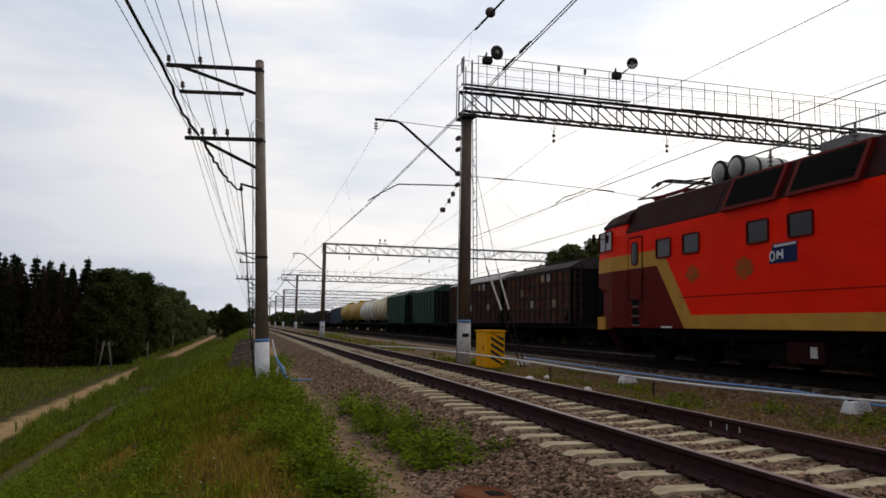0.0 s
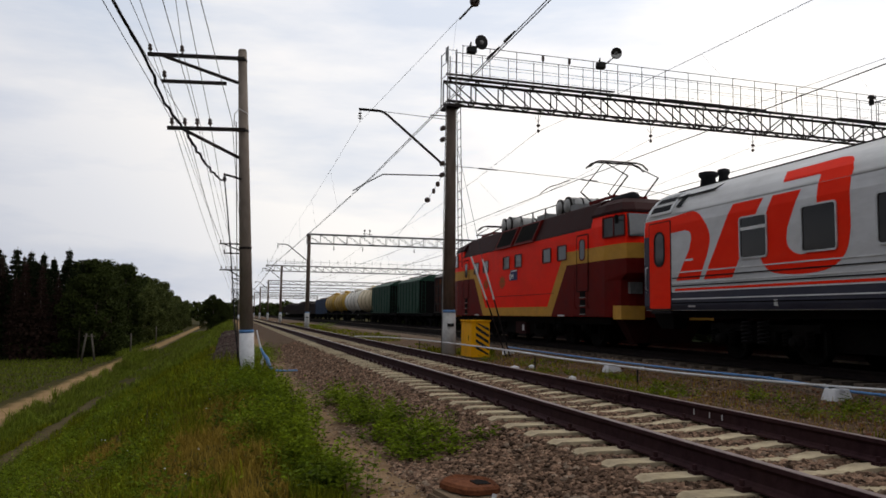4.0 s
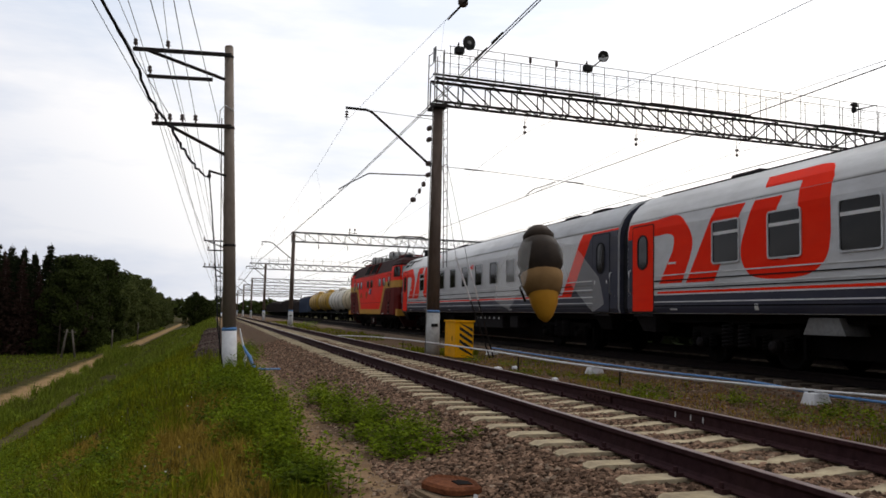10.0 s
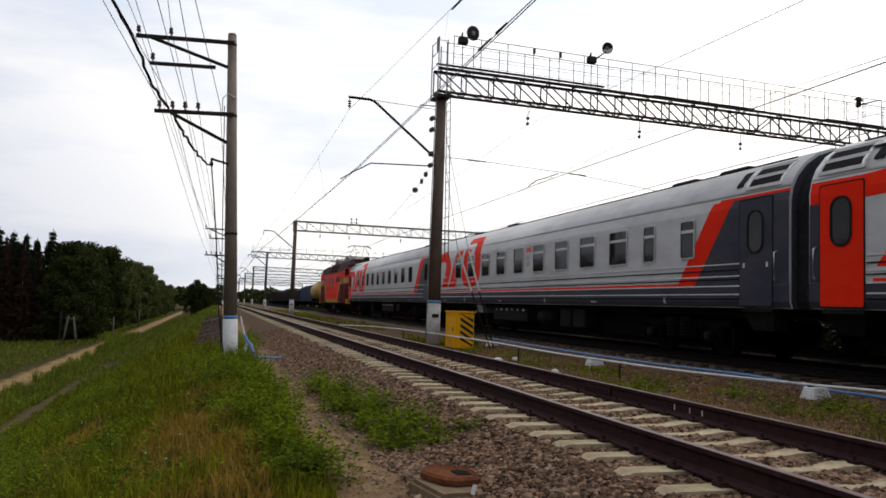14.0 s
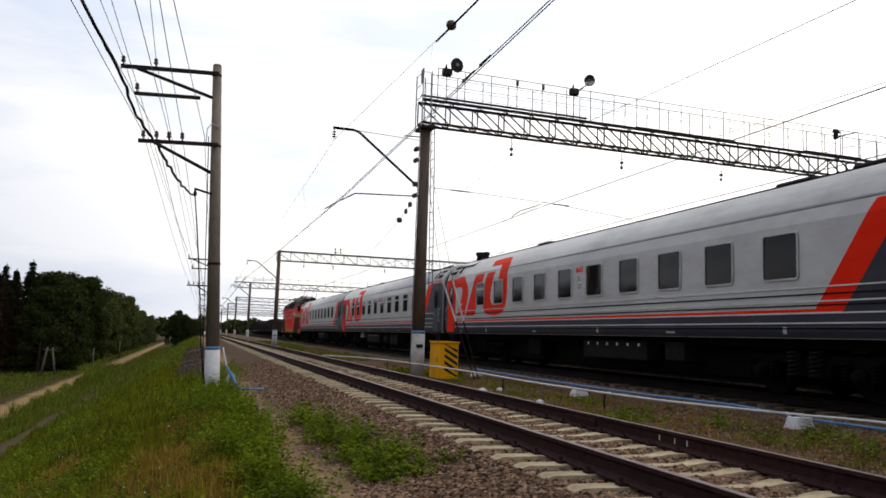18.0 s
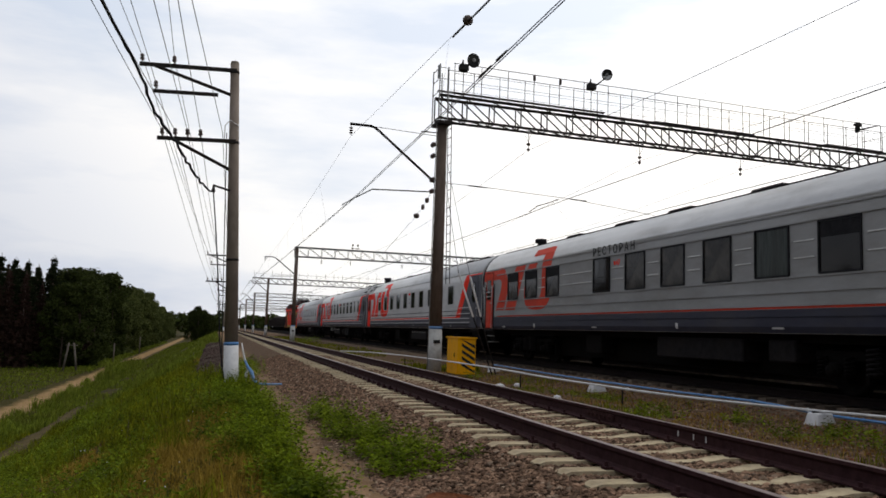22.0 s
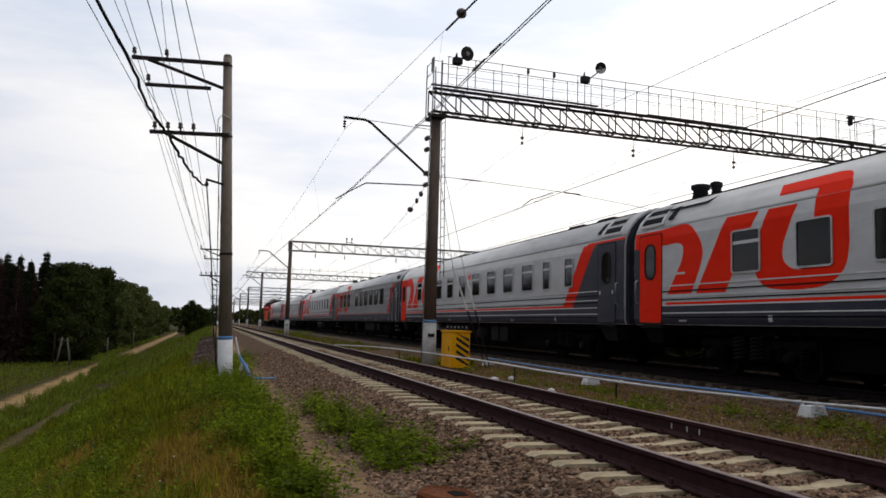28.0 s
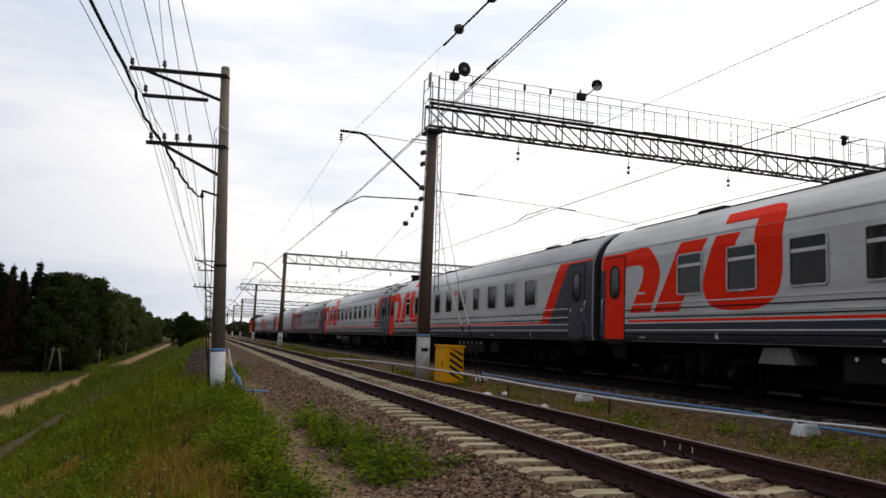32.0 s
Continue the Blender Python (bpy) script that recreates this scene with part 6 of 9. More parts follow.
def louvre_box(t, y, side):
    """White-framed intake grilles on the roof corner at a car's end."""
    bm = B()
    for z in (3.62, 3.86, 4.08):
        x = half_width(z) + 0.03
        box(bm, -x - 0.02, -x + 0.03, y - 0.54, y + 0.54, z - 0.032, z + 0.032)
    part("louvre_frame", bm, "pale_frame", t, "pale frame of roof louvres")
    for dd in (-0.52, 0.52):
        bm = B()
        patch(bm, [(y + dd - 0.035, 3.6), (y + dd + 0.035, 3.6), (y + dd + 0.035, 4.1), (y + dd - 0.035, 4.1)], 0.045)
        part("frame_upright", bm, "pale_frame", t, "pale upright of the louvre frame")
    bm = B()
    for za, zb in ((3.645, 3.835), (3.885, 4.055)):
        xa, xb = half_width(za) + 0.025, half_width(zb) + 0.025
        v = [bm.verts.new(p) for p in ((-xa, y - 0.48, za), (-xa, y + 0.48, za), (-xb, y + 0.48, zb), (-xb, y - 0.48, zb),
                                       (-xa + 0.1, y - 0.48, za), (-xa + 0.1, y + 0.48, za), (-xb + 0.1, y + 0.48, zb), (-xb + 0.1, y - 0.48, zb))]
        for q in ((0, 1, 2, 3), (7, 6, 5, 4), (0, 4, 5, 1), (1, 5, 6, 2), (2, 6, 7, 3), (3, 7, 4, 0)):
            bm.faces.new([v[k] for k in q])
    part("louvre", bm, "rubber", t, "dark roof louvre")
    bm = B()
    yy = y + side * 0.82
    patch(bm, [(yy - 0.1, 3.7), (yy + 0.1, 3.7), (yy + 0.1, 4.05), (yy - 0.1, 4.05)], 0.03)
    part("louvre", bm, "rubber", t, "narrow dark roof louvre")


CAR_KINDS = ("hooded", "plain", "hooded", "diner", "plain", "hooded", "plain")
CARS = [passenger_car(k, lab) for k, lab in (
    ("hooded", "grey carriage with red emblem and roof air conditioner, behind the locomotive"),
    ("plain", "grey sleeping carriage with louvred rear roof, red emblem, vented windows"),
    ("hooded", "grey carriage with red emblem and roof air conditioner"),
    ("diner", "older ribbed grey dining carriage with faded red emblem and blinds"),
    ("plain", "grey sleeping carriage with red door and vented windows"),
    ("hooded", "grey carriage with red emblem, roof air conditioner and pale louvres"),
    ("plain", "grey sleeping carriage with red emblem, near the end of the view"))]

# ---------------------------------------------------------------- the electric locomotive
LOCO = 16.8
NOSE = LOCO / 2
LHALF = ((0.95, 1.5), (1.05, 1.5), (3.62, 1.5), (3.66, 1.5), (4.48, 1.12), (4.58, 0.9), (4.62, 0.0))


def lrel(*pts):
    return [(NOSE + y, z) for y, z in pts]


def mirror(pts):
    """The same outline at the other end of the locomotive."""
    return [(-y, z) for y, z in pts][::-1]


def nose_reach(z):
    """How far the side and the front of the cab reach from the middle, at that height."""
    table = ((0.9, 8.58, 8.72), (2.0, 8.58, 8.72), (2.2, 8.93, 9.08), (2.65, 8.93, 9.08), (3.05, 8.92, 9.07), (3.2, 8.88, 9.03), (4.0, 8.62, 8.77))
    zs = [r[0] for r in table]
    return float(np.interp(z, zs, [r[1] for r in table])), float(np.interp(z, zs, [r[2] for r in table]))


def nose_front(z, grow):
    l1, l2 = nose_reach(z)
    near = 7.8 + (0.0 if grow > 0 else 0.01)
    return [(-1.5 - grow, near), (-1.38 - grow, l1 + grow), (-1.0, l2 + grow), (1.0, l2 + grow), (1.38 + grow, l1 + grow), (1.5 + grow, near)]


def nose_plan(z):
    l1, l2 = nose_reach(z)
    front = [(-1.5, 7.8), (-1.38, l1), (-1.0, l2), (1.0, l2), (1.38, l1), (1.5, 7.8)]
    return front + [(-x, -y) for x, y in front]


def skin(bm, rings):
    """Closed rings of corners joined into one body."""
    n = len(rings[0])
    for a, b in zip(rings, rings[1:]):
        for i in range(n):
            j = (i + 1) % n
            bm.faces.new((a[i], a[j], b[j], b[i]))
    bm.faces.new(rings[0][::-1])
    bm.faces.new(rings[-1])


def locomotive():
    M["cab_glass"] = material("cab_glass", (0.05, 0.052, 0.055), (0.08, 0.083, 0.087), 0.08, 0.0, 2, 0, 5, (0.12, 0.12, 0.12), 0.4)
    M["cab_glass"].node_tree.nodes["Principled BSDF"].inputs["Specular IOR Level"].default_value = 0.8
    M["badge_blue"] = material("badge_blue", (0.008, 0.014, 0.075), (0.014, 0.022, 0.1), 0.5, 0, 14, 0.03, 20, (0.03, 0.03, 0.06), 0.4)
    M["crest"] = material("crest", (0.34, 0.075, 0.01), (0.16, 0.09, 0.012), 0.6, 0, 14, 0.05, 20, (0.9, 0.016, 0.004), 1.0, dirt_scale=7)
    t = thing("locomotive", "red and maroon electric locomotive with tan bands, hauling the train", "locomotive", "passenger train")
    # body: plan outlines at rising heights, with cut nose corners, an overhanging chin and raked cab fronts
    bm = B()
    rings = [[bm.verts.new((x, y, z)) for x, y in nose_plan(z)] for z in (0.95, 2.0, 2.2, 2.65, 3.05, 3.2, 3.66)]
    skin(bm, rings)
    part("body", bm, "loco_red", t, "bright red painted body side")
    for s in (1, -1):
        bm = B()
        rings = []
        for z in (3.655, 3.8, 3.97):
            hw = 1.5 - 0.07 * (z - 3.655) / 0.315
            l1, l2 = nose_reach(z)
            pts = ((-hw, 6.9), (-hw, 7.8), (0.12 - hw, l1), (-1.0, l2), (1.0, l2), (hw - 0.12, l1), (hw, 7.8), (hw, 6.9))
            rings.append([bm.verts.new((x, s * y, z)) for x, y in pts])
        skin(bm, rings)
        part("cab_top", bm, "loco_red", t, "red cab side below the roof")
        bm = B()
        rings = []
        for z, hw, l1, l2, inner in ((3.972, 1.46, 8.64, 8.84, 6.86), (4.05, 1.46, 8.62, 8.82, 6.86), (4.3, 1.3, 8.35, 8.5, 6.86), (4.5, 0.95, 7.85, 7.95, 6.9)):
            pts = ((-hw, inner), (-hw, 7.6), (-hw * 0.93, l1), (-hw * 0.7, l2), (hw * 0.7, l2), (hw * 0.93, l1), (hw, 7.6), (hw, inner))
            rings.append([bm.verts.new((x, s * y, z)) for x, y in pts])
        skin(bm, rings)
        part("cab_roof", bm, "roof_maroon", t, "maroon rounded roof over the cab")
    bm = B()
    sec = [(-1.5, 3.662), (-1.12, 4.48), (-0.9, 4.58), (0, 4.62), (0.9, 4.58), (1.12, 4.48), (1.5, 3.662)]
    extrude_y(bm, sec, -6.88, 6.88)
    part("roof", bm, "roof_maroon", t, "dark maroon sloped roof")
    maroon = lrel((-0.6, 0.952), (-4.62, 0.952), (-3.3, 2.62), (-0.6, 2.62))
    tan_band = lrel((-0.6, 2.62), (-3.3, 2.62), (-3.3, 3.05), (-0.6, 3.05))
    slash = lrel((-4.62, 0.952), (-5.25, 0.952), (-4.95, 1.28), (-3.55, 3.05), (-3.3, 3.05), (-3.3, 2.62))
    for pts, mat, lab in ((maroon, "maroon", "maroon lower cab side"), (tan_band, "tan", "tan band"), (slash, "tan", "tan slanted band")):
        slab_patch("livery_panel", pts, mat, t, lab, 0.004, LHALF)
        slab_patch("livery_panel", mirror(pts), mat, t, lab, 0.004, LHALF)
    slab_patch("livery_panel", [(NOSE - 5.25, 0.952), (-NOSE + 5.25, 0.952), (-NOSE + 4.95, 1.28), (NOSE - 4.95, 1.28)], "tan", t, "tan band along the sill", 0.004, LHALF)
    slab_patch("side_seam", [(NOSE - 4.4, 1.72), (-NOSE + 4.4, 1.72), (-NOSE + 4.4, 1.735), (NOSE - 4.4, 1.735)], "maroon", t, "", 0.006, LHALF)
    for s in (1, -1):                                              # nose paint, beam and rail guard
        for name, zs, mat, lab in (("nose_panel", (0.953, 2.0, 2.2, 2.62), "maroon", "maroon nose"), ("nose_band", (2.622, 2.65, 3.05), "tan", "tan band round the nose")):
            bm = B()
            shells = []
            for grow in (0.006, -0.004):
                shells.append([[bm.verts.new((x, s * y, z)) for x, y in nose_front(z, grow)] for z in zs])
            outer, inner_ = shells
            m = len(outer[0])
            for rows in (outer, inner_):
                for r0, r1 in zip(rows, rows[1:]):
                    for k in range(m - 1):
                        bm.faces.new((r0[k], r0[k + 1], r1[k + 1], r1[k]))
            for r0, r1 in ((outer[0], inner_[0]), (outer[-1], inner_[-1])):
                for k in range(m - 1):
                    bm.faces.new((r0[k], r0[k + 1], r1[k + 1], r1[k]))
            part(name, bm, mat, t, lab)
        for xa, xb in ((-1.49, -0.75), (0.75, 1.49)):
            bm = B()
            box(bm, xa, xb, min(s * 8.3, s * 8.8), max(s * 8.3, s * 8.8), 0.88, 1.27)
            part("buffer_pad", bm, "tan", t, "tan buffer beam pad")
        bm = B()
        rings = []
        for z, w, y in ((0.2, 0.9, 8.45), (0.878, 1.3, 8.6)):
            rings.append([bm.verts.new(q) for q in ((-w, s * 8.1, z), (-w, s * y, z), (w, s * y, z), (w, s * 8.1, z))])
        skin(bm, rings)
        part("plough", bm, "roof_maroon", t, "dark maroon rail guard")
        bm = B()
        box(bm, -1.2, -0.8, min(s * 8.6, s * 8.78), max(s * 8.6, s * 8.78), 1.62, 1.95)
        part("lamp_housing", bm, "grey_steel", t, "grey nose lamp housing")
        bm = B()
        z = [(1.32, 3.24), (-1.32, 3.24), (-1.24, 3.92), (1.24, 3.92)]
        v = [bm.verts.new((x, s * (nose_reach(zz)[1] + 0.02), zz)) for x, zz in z] + [bm.verts.new((x, s * (nose_reach(zz)[1] - 0.12), zz)) for x, zz in z]
        for q in ((0, 1, 2, 3), (7, 6, 5, 4), (0, 4, 5, 1), (1, 5, 6, 2), (2, 6, 7, 3), (3, 7, 4, 0)):
            bm.faces.new([v[k] for k in q])
        part("windscreen", bm, "cab_glass", t, "pale reflecting cab windscreen")
    # cab side windows, doors, steps
    for s in (1, -1):
        yy = s * (NOSE - 0.06)
        fr = window(t, yy, 3.56, 1.16, 0.62, 1.504, False, "maroon", 0.05)
        fr.matrix_basis = pose(-1.448, s * 8.3, 3.57, 0, 0, -6.1 * s)
        bm = B()
        box(bm, -0.02, -0.004, -0.02, 0.02, -0.3, 0.3)
        part("mullion", bm, "maroon", fr)
        yd = s * (NOSE - 2.1)
        door = part("door", shared("loco_door", lambda bm: plate(bm, rounded(0.8, 1.76, 0.05, 2), -0.014, 0.01), "maroon"), None, t, "maroon cab door", at=(-1.5, yd, 2.62))
        part("door_band", shared("loco_door_band", lambda bm: box(bm, -0.018, -0.013, -0.385, 0.385, 0.0, 0.43), "tan"), None, door, "tan band")
        part("door_head", shared("loco_door_head", lambda bm: box(bm, -0.018, -0.013, -0.385, 0.385, 0.432, 0.86), "loco_red"), None, door, "red door head")
        part("door_seal", shared("loco_door_seal", lambda bm: frame_ring(bm, 0.85, 1.81, 0.06, 0.03, 0.02), "black_iron"), None, door)
        part("door_window", shared("loco_door_glass", lambda bm: plate(bm, rounded(0.36, 0.62, 0.12), -0.024, 0.0), "glass"), None, door, at=(0, 0, 0.42))
        part("door_window_frame", shared("loco_door_ring", lambda bm: frame_ring(bm, 0.43, 0.69, 0.15, 0.04, 0.03), "maroon"), None, door, at=(0, 0, 0.42))
        for z in (1.62, 1.36, 1.1):
            bm = B()
            box(bm, -1.512, -1.45, yd - 0.2, yd + 0.2, z - 0.085, z + 0.12)
            part("step_recess", bm, "black_iron", t)
            bm = B()
            box(bm, -1.53, -1.45, yd - 0.2, yd + 0.2, z - 0.09, z - 0.065)
            part("step", bm, "grey_steel", t, "worn steel footstep")
        for d in (-0.46, 0.46):
            bm = B()
            path_tube(bm, [(-1.5, yd + d, 1.2), (-1.57, yd + d, 1.25), (-1.57, yd + d, 2.4), (-1.5, yd + d, 2.45)], 0.016)
            part("handrail", bm, "maroon", t)
        bm = B()
        box(bm, -1.66, -1.58, s * (NOSE + 0.4) - 0.03, s * (NOSE + 0.4) + 0.03, 3.6, 3.85)
        rod(bm, (-1.4, s * (NOSE + 0.35), 3.7), (-1.62, s * (NOSE + 0.4), 3.72), 0.015, seg=5)
        part("mirror", bm, "black_iron", t, "dark side mirror")
        slab_patch("sill_mark", [(s * (NOSE - 3.5), 0.953), (s * (NOSE - 4.05), 0.953), (s * (NOSE - 4.05), 1.0), (s * (NOSE - 3.5), 1.0)][:: 1 if s > 0 else -1], "white_line", t, "small pale mark", 0.006, LHALF)
    for y in (-3.66, -4.99, -7.62, -8.98, -11.81, -13.12):
        window(t, NOSE + y, 3.06, 0.76, 0.52, 1.502, False, "maroon", 0.07)
    # emblem plate: plain coloured shapes
    bm = B()
    plate(bm, lrel((-7.98, 2.33), (-8.86, 2.33), (-8.86, 2.74), (-8.12, 2.74)), -1.512, -1.5)
    badge = part("badge", bm, "badge_blue", t, "dark blue badge plate with white marks")
    bm = B()
    ring = [(0.09, 0.115), (0.055, 0.075)]
    for k in range(16):
        a0, a1 = k * math.pi / 8, (k + 1) * math.pi / 8
        pts = [(NOSE - 8.1 + ring[w][0] * math.cos(a), 2.48 + ring[w][1] * math.sin(a)) for w, a in ((0, a0), (0, a1), (1, a1), (1, a0))]
        plate(bm, pts, -1.518, -1.511)
    part("badge_ring", bm, "white_line", badge, "white ring")
    for pts in ([(-8.24, 2.41), (-8.29, 2.41), (-8.29, 2.58), (-8.24, 2.58)], [(-8.29, 2.5), (-8.4, 2.46), (-8.4, 2.52), (-8.29, 2.58)], [(-8.4, 2.41), (-8.45, 2.41), (-8.45, 2.6), (-8.4, 2.6)],
                [(-8.16, 2.66), (-8.84, 2.68), (-8.84, 2.73), (-8.16, 2.71)]):
        bm = B()
        plate(bm, lrel(*pts), -1.517, -1.511)
        part("badge_mark", bm, "white_line", badge)
    for y, big in ((-5.02, 1.0), (-7.1, 1.2)):                      # worn painted crests
        bm = B()
        plate(bm, [(NOSE + y + big * (0.27 + 0.07 * math.sin(k * 1.7) + 0.05 * math.sin(k * 4.1)) * math.cos(k * 0.157), 2.3 + big * (0.19 + 0.05 * math.sin(k * 1.3 + 1) + 0.03 * math.sin(k * 3.7)) * math.sin(k * 0.157)) for k in range(40)], -1.506, -1.5)
        part("worn_crest", bm, M["crest"], t, "worn olive painted crest")
    # roof-side grilles
    for ya, yb in ((-1.6, -6.0), (-10.9, -15.2)):
        slab_patch("roof_panel", lrel((ya, 3.7), (yb, 3.7), (yb, 4.38), (ya, 4.38)), "roof_maroon", t, "dark maroon roof side panel", 0.012, LHALF)
    for ya, yb in ((-6.5, -8.2), (-8.75, -10.5)):
        fr = slab_patch("grille_frame", lrel((ya + 0.12, 3.66), (yb - 0.12, 3.66), (yb - 0.12, 4.47), (ya + 0.12, 4.47)), "maroon", t, "maroon grille surround", 0.10, LHALF)
        slab_patch("grille", lrel((ya, 3.74), (yb, 3.74), (yb, 4.42), (ya, 4.42)), "black_iron", fr, "black ventilation grille", 0.106, LHALF)
        for k in range(1, 8):
            z = 3.74 + 0.68 * k / 8
            slab_patch("slat", lrel((ya, z - 0.012), (yb, z - 0.012), (yb, z + 0.006), (ya, z + 0.006)), "black_iron", fr, "", 0.116, LHALF)
    # roof gear
    for y in (3.42, 2.72, -2.62, -3.32):                            # reservoirs lie across the roof
        bm = B()
        lathe(bm, ((0.05, -0.78), (0.22, -0.75), (0.31, -0.64), (0.31, 0.64), (0.22, 0.75), (0.05, 0.78)), 18, "x", at=(0.02, y, 4.88))
        tank = part("air_reservoir", bm, "pale_tank", t, "pale grey roof reservoir")
        for x in (-0.66, -0.2, 0.45):
            bm = B()
            lathe(bm, ((0.31, -0.03), (0.325, -0.03), (0.325, 0.03), (0.31, 0.03)), 18, "x", at=(x, y, 4.88))
            part("strap", bm, "dark_steel", tank, "dark tank strap")
    bm = B()
    box(bm, -0.5, 0.5, NOSE - 9.4, NOSE - 8.4, 4.58, 4.9)
    part("roof_box", bm, "grey_steel", t, "grey roof equipment")
    bm = B()
    box(bm, -0.7, 0.7, NOSE - 12.6, NOSE - 12.0, 4.58, 4.84)
    part("roof_box", bm, "grey_steel", t, "grey roof equipment")
    bm = B()
    path_tube(bm, [(-0.6, NOSE - 5.2, 4.6), (-0.6, NOSE - 5.4, 5.08), (-0.6, NOSE - 8.0, 5.08), (-0.6, NOSE - 12.0, 5.05)], 0.02)
    for k in range(6):
        y = NOSE - 5.6 - 1.3 * k
        rod(bm, (-0.6, y, 4.57), (-0.6, y, 5.07), 0.03, seg=6)
        for q in range(3):
            lathe(bm, ((0.03, -0.02), (0.08, 0.0), (0.03, 0.02)), 8, at=(-0.6, y, 4.7 + 0.1 * q))
    part("roof_busbar", bm, "grey_steel", t, "roof conductor on insulators")
    bm = B()
    lathe(bm, ((0.04, -0.75), (0.16, -0.7), (0.2, -0.5), (0.2, 0.5), (0.16, 0.7), (0.04, 0.75)), 14, "y", at=(-0.5, -NOSE + 1.25, 4.55))
    part("horn_cover", bm, "rubber", t, "dark long roof cover")
    pantograph(t, NOSE - 2.4, False)
    pantograph(t, -NOSE + 2.64, True)
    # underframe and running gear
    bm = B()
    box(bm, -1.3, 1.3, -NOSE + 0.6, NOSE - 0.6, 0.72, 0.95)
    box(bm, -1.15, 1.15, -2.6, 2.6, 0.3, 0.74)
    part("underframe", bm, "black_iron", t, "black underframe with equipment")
    bm = B()
    box(bm, -1.3, -1.1, -0.9, 0.2, 0.28, 0.75)
    bbox = part("battery_box", bm, "roof_maroon", t, "dark battery box")
    bm = B()
    box(bm, -1.31, -1.298, -0.72, -0.52, 0.4, 0.62)
    part("notice_plate", bm, "roof_paint", bbox, "small pale plate")
    for y in (NOSE - 4.4, -NOSE + 4.4):
        bogie(t, y, (-2.0, 0.0, 2.0), 0.6)
    return t


def pantograph(t, y, raised):
    top = 6.02 if raised else 5.14
    base = 4.78
    p = part("pantograph", shared("panto_base", lambda bm: panto_base(bm), "maroon"), None, t, "raised pantograph" if raised else "folded pantograph", at=(0, y, 0))
    knee = 5.27 if raised else 4.9
    out = 1.68 if raised else 1.95
    pivot = 0.75 if raised else 0.55
    for s in (1, -1):
        for x in (-0.55, 0.55):
            bm = B()
            rod(bm, (x, s * pivot, base), (x * 0.95, s * out, knee), 0.028, seg=6)
            part("lower_arm", bm, "dark_steel", p)
            bm = B()
            rod(bm, (x * 0.95, s * out, knee), (x * 0.85, s * 0.1, top - 0.05), 0.018, seg=6)
            part("upper_arm", bm, "dark_steel", p)
    for d in (-0.14, 0.14):
        bm = B()
        path_tube(bm, [(-1.05, d, top - 0.22), (-0.85, d, top - 0.05), (-0.65, d, top), (0.65, d, top), (0.85, d, top - 0.05), (1.05, d, top - 0.22)], 0.03)
        part("collector_strip", bm, "dark_steel", p, "dark collector strip")


def panto_base(bm):
    for x in (-0.55, 0.55):
        box(bm, x - 0.04, x + 0.04, -0.9, 0.9, 4.72, 4.8)
    for y in (-0.8, 0.8):
        box(bm, -0.6, 0.6, y - 0.04, y + 0.04, 4.72, 4.8)
        for x in (-0.55, 0.55):
            rod(bm, (x, y, 4.56), (x, y, 4.74), 0.06, seg=8)


ENGINE = locomotive()


# ---------------------------------------------------------------- the standing freight train
def freight_truck(t, y):
    bm = B()
    for s in (-1, 1):
        box(bm, s * 1.0 - 0.08, s * 1.0 + 0.08, y - 1.3, y + 1.3, 0.5, 0.68)
        box(bm, s * 1.0 - 0.1, s * 1.0 + 0.1, y - 0.4, y + 0.4, 0.25, 0.6)
    box(bm, -1.1, 1.1, y - 0.25, y + 0.25, 0.55, 0.85)
    part("truck_frame", bm, "black_iron", t)
    for d in (-0.92, 0.92):
        part("wheelset", shared("freight_wheels", lambda bm: wheel_profile(bm, 0.475), "black_iron"), None, t, at=(0, y + d, 0.475))


